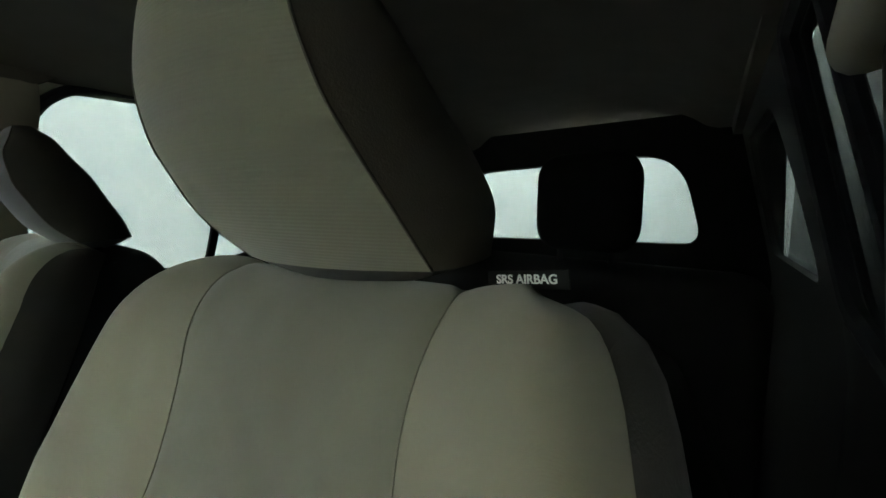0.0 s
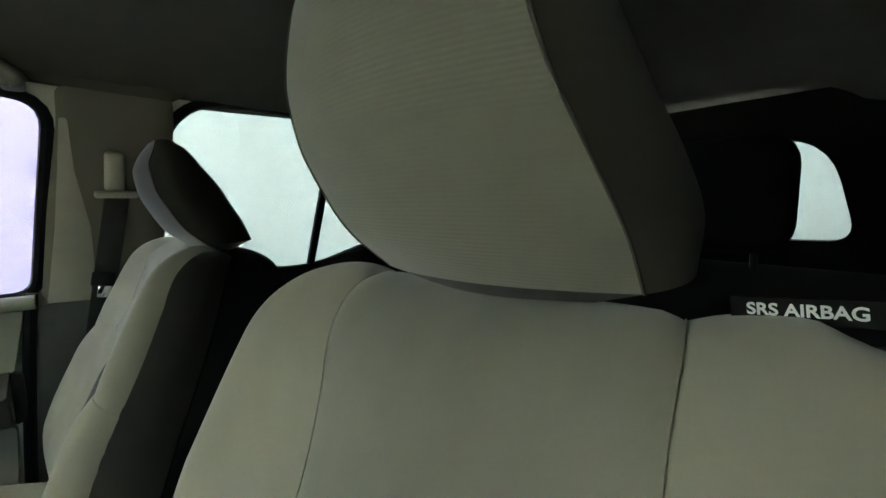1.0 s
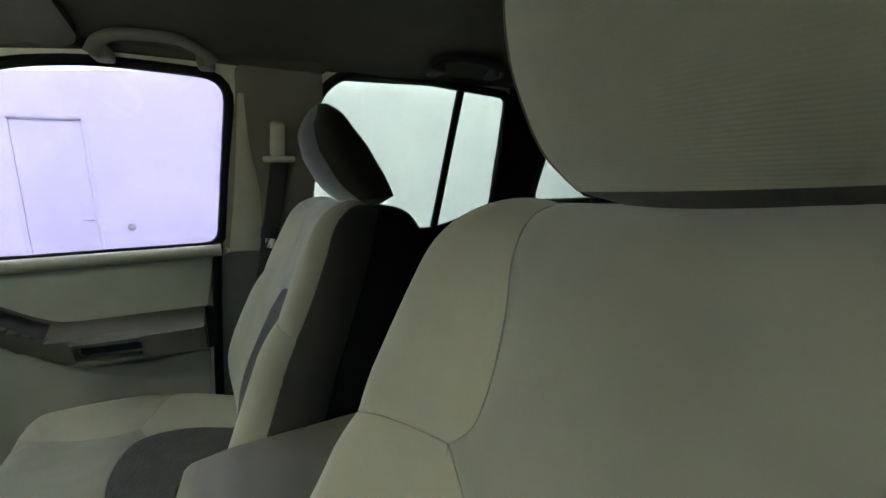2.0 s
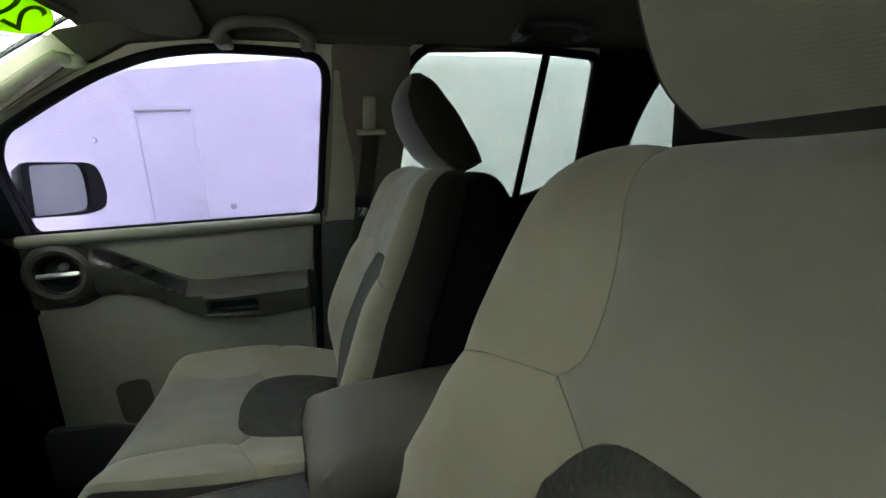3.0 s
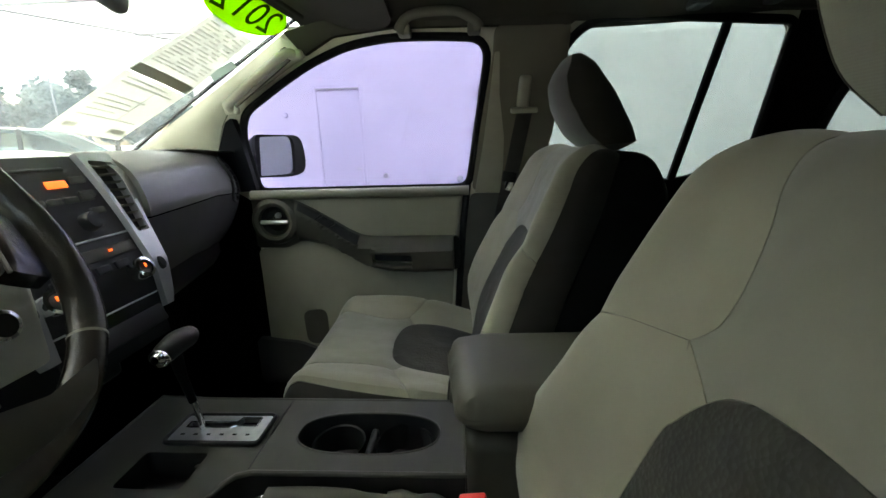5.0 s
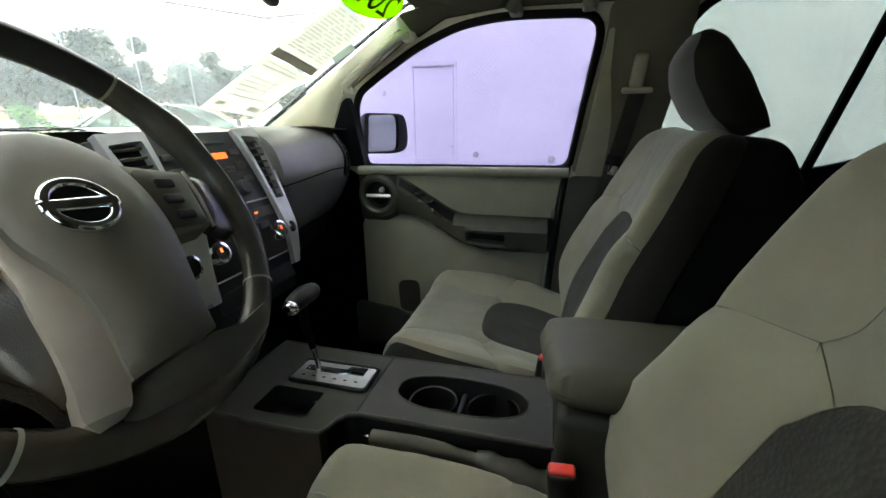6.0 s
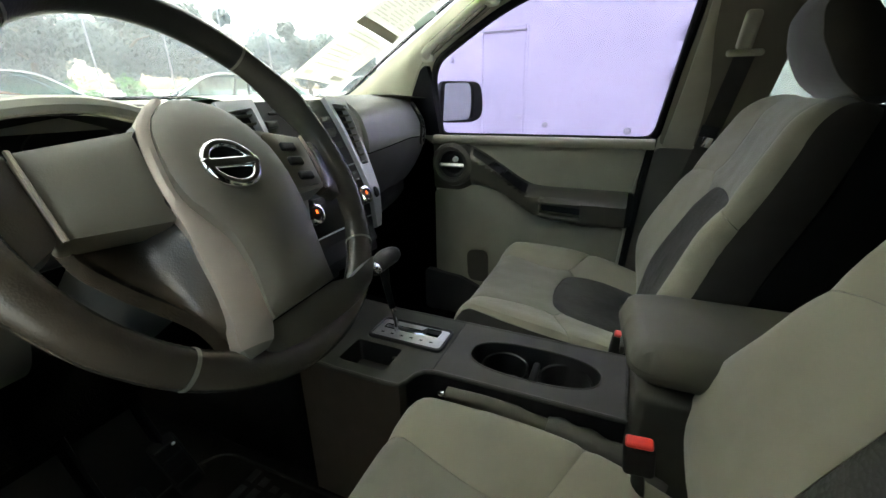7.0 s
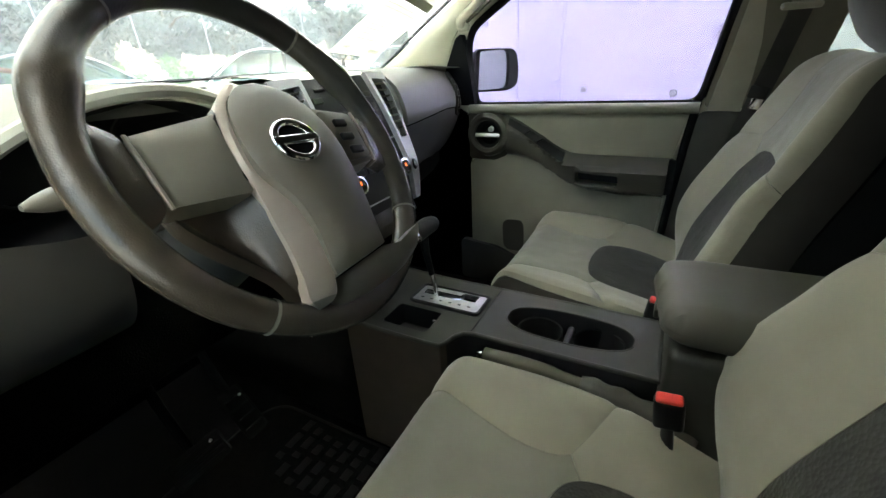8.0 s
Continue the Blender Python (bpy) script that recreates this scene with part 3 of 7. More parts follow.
def back_guide(p, s):
    """Rough outward direction of the backrest cover."""
    ang = min(max(0.0, s - BACK_TOP) / BACK_R, 2.7)
    side = math.copysign(min(1.0, max(0.0, (abs(p) - 0.20) / 0.06)), p)
    return Vector((1.4 * side, math.cos(ang), math.sin(ang))).normalized()


CUSH_P = [0.0, 0.08, 0.13, 0.17, 0.205, 0.235, 0.26, 0.29, 0.35]


def cush_point(p, s, long=0.405, front=0.252):
    """Seat cushion cover. p: across; s: forward from the bend at the backrest; it rolls over the front edge."""
    w = interp(s, [(0.0, 0.252), (0.2, 0.272), (0.40, 0.5 * (0.272 + front)), (0.50, front)])
    b = interp(s, [(0.0, 0.024), (0.2, 0.029), (0.38, 0.021), (0.46, 0.010), (0.55, 0.0)])
    c = interp(s, [(0.0, -0.002), (0.12, 0.018), (0.28, 0.029), (0.40, 0.034), (0.46, 0.027), (0.60, 0.022)])
    over = max(0.0, s - long)
    ang = min(over / 0.06, 1.65)
    fwd, down = min(s, long) + 0.06 * math.sin(ang), 0.06 * (1 - math.cos(ang)) + max(0.0, over - 1.65 * 0.06)
    k = w * (1 - 0.10 * (1 - math.cos(min(ang, 1.57))) ** 1.5)
    xs = [0.0, 0.08, 0.13, 0.13 + (k - 0.13) * 0.36, 0.13 + (k - 0.13) * 0.70, k - 0.018, k - 0.002, k + 0.002, k - 0.004]
    ns = [c, c, c + 0.004, c + 0.5 * b, c + 0.95 * b, c + 0.85 * b, c + 0.2 * b - 0.008, c - 0.04, c - 0.10]
    a = abs(p)
    x, n = crom(CUSH_P, xs, a), crom(CUSH_P, ns, a)
    return Vector((math.copysign(x, -p), fwd, n * max(0.35, math.cos(min(ang, 1.25))) - down))


# head rests: heights, half width of the seam, front and rear
DRIVER_HEAD = ([0.0, 0.027, 0.054, 0.080, 0.107, 0.142, 0.165], [0.0802, 0.0844, 0.0809, 0.0756, 0.0706, 0.060, 0.043], [-0.003, 0.0226, 0.040, 0.0527, 0.0576, 0.053, 0.036], [-0.0751, -0.0800, -0.0684, -0.046, -0.022, 0.006, 0.018])
PASSENGER_HEAD = ([0.0, 0.032, 0.065, 0.097, 0.130, 0.157, 0.175], [0.0805, 0.0861, 0.0865, 0.0808, 0.0762, 0.067, 0.0500], [-0.004, 0.026, 0.042, 0.053, 0.055, 0.044, 0.036], [-0.0755, -0.0653, -0.0504, -0.0383, -0.0188, -0.004, 0.0141])


def head_ring(z, shape):
    """Half width of the seam, front and rear of the head rest at height z."""
    zs, w, f, r = shape
    return interp(z, list(zip(zs, w))), interp(z, list(zip(zs, f))), interp(z, list(zip(zs, r)))


def head_front(u, z, shape):
    w, f, r = head_ring(z, shape)
    return Vector((u * w, f + 0.014 * (1 - u * u) * min(1, (f - r) / 0.05), z))


HEAD_W = [(1.0, 0.0), (1.06, 0.12), (1.11, 0.35), (1.08, 0.65), (0.96, 0.90), (0.78, 1.0), (0.4, 1.05), (0.0, 1.06)]
HEAD_S = [(p[0], p[1]) for p in spline([(*p, 0) for p in HEAD_W], 4)]
HEAD_LOOP = HEAD_S + [(-p[0], p[1]) for p in reversed(HEAD_S[:-1])]


def head_side(i, z, shape):
    w, f, r = head_ring(z, shape)
    x, d = HEAD_LOOP[i]
    return Vector((x * w, f + (r - f) * d, z))


def car_seat(x0, y0, z0, head_at, label, head_label, recline=RECLINE, tilt=0.0, mid=0.0, lean=0.0, skew=0.0, IN=0.390, wide=1.0, rise=0.0, shape=DRIVER_HEAD, cush=(0.0, 0.0, 0.0), long=0.405, front=0.252, turn=(0.0, 0.0, 0.0), covers=(KNIT_HEAD, HEAD_SIDE)):
    """A front seat. x0, y0: the bend between cushion and back; head_at: front foot of the head rest; mid, lean, skew: how far the sewn panels sit off the middle, more so at the top, and the outer seam low down; IN, wide: top of the dark insert and its stretch towards the console; rise: height of the rear shoulder."""
    base = thing("car_seat", (x0, y0, FLOOR_Z), label, "car seat", "front seats")
    m_back = Matrix.Translation((x0, y0 - 0.005, z0 - 0.02)) @ Matrix.Rotation(tilt, 4, "Y") @ Matrix.Rotation(recline, 4, "X")
    m_cush = Matrix.Translation((x0 + cush[0], y0 + cush[1], z0 - 0.015 + cush[2])) @ Matrix.Rotation(radians(4), 4, "X")
    B, C = surf_of(lambda p, q: back_point(p + (mid + lean * max(0.0, (q - 0.42) / 0.27) + skew * min(1.0, max(0.0, -p / 0.1)) * max(0.0, 1 - max(0.0, q - 0.42) / 0.27)) * max(0.0, 1 - (p / 0.24) ** 2), q), m_back, back_guide), surf_of(lambda p, q: cush_point(p, q, long, front), m_cush)
    J, TOP = 0.396, 0.690
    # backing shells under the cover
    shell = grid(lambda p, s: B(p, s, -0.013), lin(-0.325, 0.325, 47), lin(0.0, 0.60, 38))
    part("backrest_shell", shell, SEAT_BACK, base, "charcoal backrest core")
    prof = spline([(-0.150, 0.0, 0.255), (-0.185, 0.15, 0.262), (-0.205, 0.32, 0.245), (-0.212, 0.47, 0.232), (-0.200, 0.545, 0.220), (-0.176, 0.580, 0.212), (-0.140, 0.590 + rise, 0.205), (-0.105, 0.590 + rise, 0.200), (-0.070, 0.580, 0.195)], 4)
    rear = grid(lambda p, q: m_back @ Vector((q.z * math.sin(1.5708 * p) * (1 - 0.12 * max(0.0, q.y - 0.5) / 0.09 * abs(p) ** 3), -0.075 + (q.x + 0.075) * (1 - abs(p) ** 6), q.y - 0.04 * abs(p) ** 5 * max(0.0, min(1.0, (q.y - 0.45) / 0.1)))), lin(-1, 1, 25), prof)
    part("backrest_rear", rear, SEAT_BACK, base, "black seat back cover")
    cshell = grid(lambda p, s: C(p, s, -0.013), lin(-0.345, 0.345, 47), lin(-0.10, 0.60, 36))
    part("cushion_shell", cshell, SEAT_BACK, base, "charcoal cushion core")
    # centre panel with the arch of the dark insert cut out of it
    seam = [(0.128, J), (0.118, J + 0.011), (0.109, J + 0.026), (0.102, J + 0.054), (0.099, J + 0.085), (0.099, J + 0.115), (0.104, J + 0.148), (0.110, J + 0.19), (0.108, J + 0.225), (0.098, TOP)]
    arch = [(-0.116, 0.0), (-0.114, IN - 0.11), (-0.103, IN - 0.055), (-0.074, IN - 0.013), (-0.03, IN), (0.03, IN), (0.074, IN - 0.013), (0.103, IN - 0.055), (0.114, IN - 0.11), (0.116, 0.0)]
    arch_s = [tuple(q) for q in spline([(*p, 0) for p in arch], 5)]
    arch_s = [(p[0] * (wide if p[0] < 0 else 1.0), p[1]) for p in arch_s]
    seam_s = [(p[0], p[1]) for p in spline([(*p, 0) for p in seam], 5)]
    k = next(i for i, p in enumerate(arch_s) if p[1] > IN - 0.03)
    crown = arch_s[k:len(arch_s) - k]
    low = [(-0.128, J - 0.0005), *[(p[0], p[1] + 0.001) for p in crown], (0.128, J - 0.0005)]
    centre = low + seam_s[1:] + [(-p[0], p[1]) for p in reversed(seam_s[1:])]
    part("backrest_panel", pad([centre], B, 0.010, 0.0030, 0.005), KNIT_MID, base, "grey knit centre panel")
    part("backrest_insert", pad([arch_s], B, 0.010, 0.0030, 0.005), INSERT, base, "charcoal textured lower back insert")
    for sg in (-1, 1):
        up = [(sg * p[0], p[1]) for p in seam_s] + [(sg * 0.215, TOP), (sg * 0.230, 0.665), (sg * 0.241, 0.640), (sg * 0.250, 0.605), (sg * 0.257, 0.56), (sg * 0.262, 0.50), (sg * 0.262, J - 0.041), (sg * 0.19, J - 0.016)]
        part("backrest_bolster", pad([up], B, 0.010, 0.0095, 0.045), KNIT, base, "beige knit shoulder bolster")
        dn = [(sg * 0.1288, J - 0.001), (sg * 0.19, J - 0.017), (sg * 0.262, J - 0.042), (sg * 0.262, 0.0)] + [(p[0] + sg * 0.0008, p[1]) for p in (arch_s if sg < 0 else arch_s[::-1])[:k + 1]]
        part("backrest_bolster", pad([dn], B, 0.010, 0.0085, 0.030), KNIT, base, "beige knit side bolster")
        side = [(sg * 0.261, 0.0), (sg * 0.261, J - 0.0415), (sg * 0.261, 0.50), (sg * 0.256, 0.56), (sg * 0.250, 0.605), (sg * 0.241, 0.640), (sg * 0.246, 0.668), (sg * 0.266, 0.676), (sg * 0.290, 0.664), (sg * 0.310, 0.636), (sg * 0.322, 0.59), (sg * 0.330, 0.50), (sg * 0.332, 0.0)]
        part("backrest_side", pad([side], B, 0.02, 0.004, 0.012, 0.006), SEAT_SIDE, base, "dark side facing of the backrest")
    # sewn seams
    def sew(name, S, pts, r=0.0004):
        line = [Vector(a).lerp(Vector(b), j / 4) for a, b in zip(pts, pts[1:]) for j in range(4)] + [Vector(pts[-1])]
        part(name, tube([S(q.x, q.y, -0.0024) for q in line], r, 5), STITCH, base, "dark sewn seam")
    for sg in (-1, 1):
        sew("back_seam", B, [(sg * p[0], p[1]) for p in seam_s])
        sew("cross_seam", B, [(sg * 0.128, J - 0.0008), (sg * 0.19, J - 0.0165), (sg * 0.252, J - 0.0412)])
        sew("low_seam", B, [(sg * 0.1284, J - 0.001), (sg * 0.118, IN - 0.028)])
    # cushion
    CJ = 0.202
    ins = [(-0.118, 0.0), (-0.126, 0.10), (-0.117, 0.172), (-0.088, 0.206), (-0.03, 0.219), (0.03, 0.219), (0.088, 0.206), (0.117, 0.172), (0.126, 0.10), (0.118, 0.0)]
    ins_s = [(p[0], p[1]) for p in spline([(*p, 0) for p in ins], 5)]
    kk = next(i for i, p in enumerate(ins_s) if p[1] > 0.18)
    edge_f = [(0.140, CJ), (0.131, CJ + 0.022), (0.127, CJ + 0.055), (0.129, CJ + 0.095), (0.140, CJ + 0.155), (0.155, 0.42), (0.170, 0.47)]
    edge_f = [(p[0], p[1]) for p in spline([(*p, 0) for p in edge_f], 4)]
    front_low = [(-0.140, CJ)] + [(p[0], p[1] + 0.001) for p in ins_s[kk:len(ins_s) - kk]] + [(0.140, CJ)]
    fpanel = front_low + edge_f[1:] + [(-p[0], p[1]) for p in reversed(edge_f[1:])]
    part("cushion_panel", pad([fpanel], C, 0.013, 0.0040, 0.008), KNIT_MID, base, "grey knit cushion panel")
    part("cushion_insert", pad([ins_s], C, 0.013, 0.0040, 0.008), INSERT, base, "charcoal textured cushion insert")
    for sg in (-1, 1):
        bl = [(sg * (p[0] + 0.0008), p[1]) for p in edge_f] + [(sg * 0.238, 0.47), (sg * 0.243, 0.30), (sg * 0.243, 0.150), (sg * 0.20, 0.165)]
        part("cushion_bolster", pad([bl], C, 0.013, 0.0065, 0.016), KNIT, base, "beige knit thigh bolster")
        bl2 = [(sg * 0.1408, CJ - 0.0008), (sg * 0.20, 0.1642), (sg * 0.243, 0.1492), (sg * 0.243, 0.0)] + [(sg * abs(p[0]) + sg * 0.0008, p[1]) for p in ins_s[:kk + 1]]
        part("cushion_bolster", pad([bl2], C, 0.013, 0.0060, 0.014), KNIT, base, "beige knit thigh bolster")
        sd = [(sg * 0.242, -0.05), (sg * 0.2438, 0.15), (sg * 0.2438, 0.30), (sg * 0.2388, 0.47), (sg * 0.345, 0.47), (sg * 0.345, -0.05)]
        part("cushion_side", pad([sd], C, 0.02, 0.004, 0.012, 0.006), SEAT_SIDE, base, "dark side facing of the cushion")
    for sg in (-1, 1):
        sew("cushion_seam", C, [(sg * (p[0] + 0.0004), p[1]) for p in edge_f if p[1] < 0.466])
        sew("cross_seam", C, [(sg * 0.1404, CJ - 0.0004), (sg * 0.20, 0.1646), (sg * 0.240, 0.151)])
        sew("low_seam", C, [(sg * 0.1400, CJ - 0.001), (sg * 0.120, 0.176)])
    nose = [(-0.30, 0.473), (0.30, 0.473), (0.30, 0.60), (-0.30, 0.60)]
    part("cushion_front", pad([nose], C, 0.02, 0.004, 0.012), KNIT, base, "beige knit front roll")
    # base frame and rails
    part("seat_base", rbox((0.44, 0.42, 0.16), (x0, y0 + 0.19, z0 - 0.15), 0.03), BLACK, base, "black plastic seat base")
    for sg in (-1, 1):
        part("seat_rail", rbox((0.03, 0.50, 0.10), (x0 + sg * 0.19, y0 + 0.20, FLOOR_Z + 0.05), 0.008), BLACK, base, "black steel seat rail")
    # head rest with its posts
    hm = Matrix.Translation(head_at) @ Matrix.Rotation(radians(turn[2]), 4, "Z") @ Matrix.Rotation(radians(turn[1]), 4, "Y") @ Matrix.Rotation(radians(turn[0]), 4, "X")
    HEAD_H = shape[0][-1]
    head = thing("head_rest", hm.translation, head_label, "head rest", "front head rests")
    zs = lin(0.0, HEAD_H, 28)
    us = lin(-1, 1, 25)
    part("front_cover", grid(lambda u, z: hm @ head_front(u, z, shape), us, zs), covers[0], head, "grey knit front cover")
    part("side_cover", grid(lambda i, z: hm @ head_side(i, z, shape), list(range(len(HEAD_LOOP))), zs), covers[1], head, "dark side and rear cover")
    for zc, nm in ((0.0, "bottom_cover"), (HEAD_H, "top_cover")):
        cap = bmesh.new()
        ring = [hm @ head_front(u, zc, shape) for u in us] + [hm @ head_side(i, zc, shape) for i in range(1, len(HEAD_LOOP) - 1)]
        ctr = sum(ring, Vector()) / len(ring)
        drop = Vector((0, 0, -0.020 if zc == 0 else 0.004))
        # cushioned end: rings that bulge towards the middle
        rings = [[cap.verts.new(q.lerp(ctr, k) + drop * math.sin(k * 1.5)) for q in ring] for k in (0.0, 0.12, 0.3, 0.6)]
        for r0, r1 in zip(rings, rings[1:]):
            for i in range(len(r0)):
                cap.faces.new((r0[i - 1], r0[i], r1[i], r1[i - 1]))
        mid = cap.verts.new(ctr + drop)
        for i in range(len(ring)):
            cap.faces.new((rings[-1][i - 1], rings[-1][i], mid))
        # the underside takes the darkened fabric as the shadow above the seat
        part(nm, cap, HEAD_SIDE_SHADED if zc == 0 else covers[0], head)
    for sg in (-1, 1):
        part("piping", tube([hm @ (head_front(sg, z, shape) + Vector((sg * 0.0005, 0, 0))) for z in zs], 0.0008, 6), PIPING, head, "dark seam piping")
        part("post", tube([hm @ Vector((sg * 0.045, -0.035, -0.07)), hm @ Vector((sg * 0.045, -0.03, 0.02))], 0.006, 10), BLACK, head, "black post")
    return base


car_seat(-0.3614, 0.0505, 0.2487, (-0.3569, -0.1658, 0.7826), "beige knit driver seat with charcoal inserts", "grey knit head rest on the driver seat", tilt=radians(2.2), mid=-0.030, lean=0.042, skew=-0.034, cush=(-0.0186, -0.0315, -0.0147), turn=(-3.96, 1.83, 4.26))
car_seat(0.3922, 0.1154, 0.239, (0.3318, -0.1471, 0.7527), "beige knit passenger seat with charcoal inserts beside the door", "grey knit head rest on the passenger seat, shade in its colour", radians(21.75), radians(0.24), 0.0, IN=0.376, wide=1.38, rise=0.016, shape=PASSENGER_HEAD, cush=(0.004, -0.0324, 0.006), long=0.375, front=0.222, turn=(-5.2, 2.28, 1.06), covers=(KNIT_HEAD_SHADED, HEAD_SIDE_SHADED))


# ---- steering wheel ----
WHEEL = axes(Vector((-0.392, 0.497, 0.713)), Vector((1, 0, 0)), Vector((0, 0.612, 0.791)), Vector((0, -0.791, 0.612)))
RIM_R = 0.172
RIMM = WHEEL @ Matrix.Translation((0.0085, 0.0, -0.005)) @ Matrix.Rotation(0.110, 4, "X") @ Matrix.Rotation(0.092, 4, "Y")


HUBM = WHEEL @ Matrix.Translation((-0.008, -0.005, 0)) @ Matrix.Rotation(radians(-5), 4, "Z")


def hub_pt(x, y, h):
    return HUBM @ Vector((x, y, h))


def rim_h(x, y):
    """Height of the rim's upper side over the hub plane."""
    return 0.006 - 0.092 * x + 0.11 * y


def ring_arc(a0, a1, n, r=RIM_R, h=0.0):
    return [RIMM @ Vector((r * math.cos(radians(a)), r * math.sin(radians(a)), h)) for a in lin(a0, a1, n)]


def steering_wheel():
    w = thing("steering_wheel", WHEEL.translation, "taupe leather steering wheel with chrome badge on the driver side", "steering wheel")
    up = WHEEL.to_3x3() @ Vector((0, 0, 1))
    # rim in sections, thicker where the thumbs rest
    for name, a0, a1, m, lab in (("rim_upper", 50, 123, RIM_TOP, "smooth dark leather rim top"), ("rim_left", 124, 228, LEATHER, "taupe leather grip"),
                                 ("rim_lower", 229, 320, LEATHER, "taupe leather rim bottom"), ("rim_right", -39, 49, LEATHER_DARK, "perforated dark leather grip")):
        n = 40
        rr = [0.0145 + 0.0035 * sum(math.exp(-((a0 + (a1 - a0) * i / (n - 1) - c) / 9) ** 2) for c in (28, 152)) for i in range(n)]
        part(name, tube(ring_arc(a0, a1, n), rr, 18, up=up, squash=1.05), m, w, lab)
    for a in (49.5, 123.5, 228.5, 320.5):
        part("rim_joint", tube(ring_arc(a - 0.45, a + 0.45, 3), 0.0149, 18, up=up, squash=1.05), HUB_LIGHT, w, "thin grey joint in the leather")

    # airbag pad: a domed cover; hub and spokes stand turned a few degrees
    left = [(0.012, 0.072), (-0.008, 0.068), (-0.025, 0.053), (-0.034, 0.035), (-0.040, 0.005), (-0.0395, -0.020), (-0.031, -0.043), (-0.0245, -0.062), (-0.023, -0.090), (-0.0255, -0.120), (-0.0245, -0.1305)]
    right = [(0.047, -0.1225), (0.048, -0.100), (0.053, -0.070), (0.060, -0.040), (0.064, -0.010), (0.062, 0.025), (0.050, 0.051), (0.033, 0.067)]
    outline = [(p.x, p.y) for p in spline([(*p, 0) for p in left], 5)] + [left[-1]] + [(p.x, p.y) for p in spline([(*p, 0) for p in right], 5)] + [right[-1]]

    def dome(x, y, off):
        r = min(1.0, math.hypot((x - 0.010) / 0.085, (y + 0.03) / 0.125))
        return hub_pt(x, y, 0.014 + 0.020 * (1 - r * r) + off)
    part("airbag_cover", pad([outline], dome, 0.008, 0.007, 0.007, 0.03), HUB, w, "taupe plastic airbag cover")
    # badge: plain chrome ring with a bar
    lm = HUBM @ pose(-0.003, -0.008, 0.0405, -2, 0, 0)
    badge = part("badge_ring", tube([lm @ Vector((0.0200 * math.cos(a), 0.0190 * math.sin(a), 0)) for a in lin(0, 2 * math.pi, 41)[:-1]], 0.0042, 10, closed=True, up=lm.to_3x3() @ Vector((0, 0, 1))), CHROME, w, "chrome ring badge")
    part("badge_bar", rbox((0.050, 0.0100, 0.006), r=0.0028, m=lm @ Matrix.Translation((0, 0, 0.001))), CHROME, badge, "chrome bar")
    part("badge_field", lathe([(0, -0.002), (0.019, -0.002), (0.019, -0.006)], 28, lm), BLACK, badge, "dark badge field")
    # faint raised marks below the badge
    for dx, dy in ((0.0, 0.0), (0.007, 0.0), (0.002, -0.006)):
        part("airbag_mark", rbox((0.005, 0.0018, 0.0008), r=0.0003, m=HUBM @ pose(0.003 + dx, -0.108 + dy, 0.0258, 0, 0, 0)), DOOR_DARK, w, "small raised mark")

    # side spokes, with a thin bronze strip at their outer end and leather thumb rests
    spokes = {-1: [(-0.0385, 0.046), (-0.117, 0.031), (-0.1145, -0.031), (-0.0470, -0.033)], 1: [(0.062, 0.046), (0.119, 0.034), (0.112, -0.028), (0.066, -0.032)]}
    for sg in (-1, 1):
        part("spoke", pad([rounded(spokes[sg], 0.004)], lambda x, y, off: hub_pt(x, y, 0.013 + off), 0.008, 0.005, 0.006, 0.024), HUB_LIGHT, w, "taupe plastic side spoke")
        (xa, ya), (xb, yb) = spokes[sg][1], spokes[sg][2]
        part("spoke_strip", tube([hub_pt(xa, ya, 0.0125), hub_pt((xa + xb) / 2 + sg * 0.001, (ya + yb) / 2, 0.0145), hub_pt(xb, yb - 0.002, 0.012)], 0.0018, 6), SATIN, w, "thin bronze strip")
        collar = rounded([(0.1200, 0.030), (0.148, 0.036), (0.160, 0.034), (0.160, -0.030), (0.142, -0.032), (0.114, -0.029)], 0.006) if sg > 0 else rounded([(-0.119, 0.033), (-0.142, 0.046), (-0.160, 0.050), (-0.160, -0.052), (-0.138, -0.046), (-0.1165, -0.032)], 0.008)
        part("spoke_grip", pad([collar], lambda x, y, off: hub_pt(x, y, 0.013 + (rim_h(x, y) - 0.013) * max(0.0, (abs(x) - 0.117) / 0.043) + off), 0.008, 0.005, 0.007, 0.018), LEATHER, w, "leather thumb rest")
    btn = part("button_panel", pad([rounded([(0.068, 0.038), (0.115, 0.031), (0.108, -0.025), (0.070, -0.026)], 0.006)], lambda x, y, off: hub_pt(x, y, 0.0175 + off), 0.008, 0.003, 0.004, 0.01), HUB, w, "taupe button panel")
    for bx, by in ((0.085, 0.017), (0.084, 0.000), (0.086, -0.017)):
        part("button", rbox((0.017, 0.009, 0.005), r=0.002, m=HUBM @ pose(bx, by, 0.0205, 0, 0, -4)), BLACK, btn, "black control button")
    # satin trim beside the cover, widening below the bend, its outer side falling away
    edge_in = [(-0.010, 0.069, 0.018), (-0.026, 0.053, 0.018), (-0.035, 0.035, 0.018), (-0.0405, 0.003, 0.018), (-0.040, -0.021, 0.017), (-0.0315, -0.042, 0.017), (-0.0240, -0.060, 0.018), (-0.0225, -0.090, 0.017), (-0.0240, -0.120, 0.014), (-0.0280, -0.141, 0.007), (-0.0350, -0.1475, 0.003)]
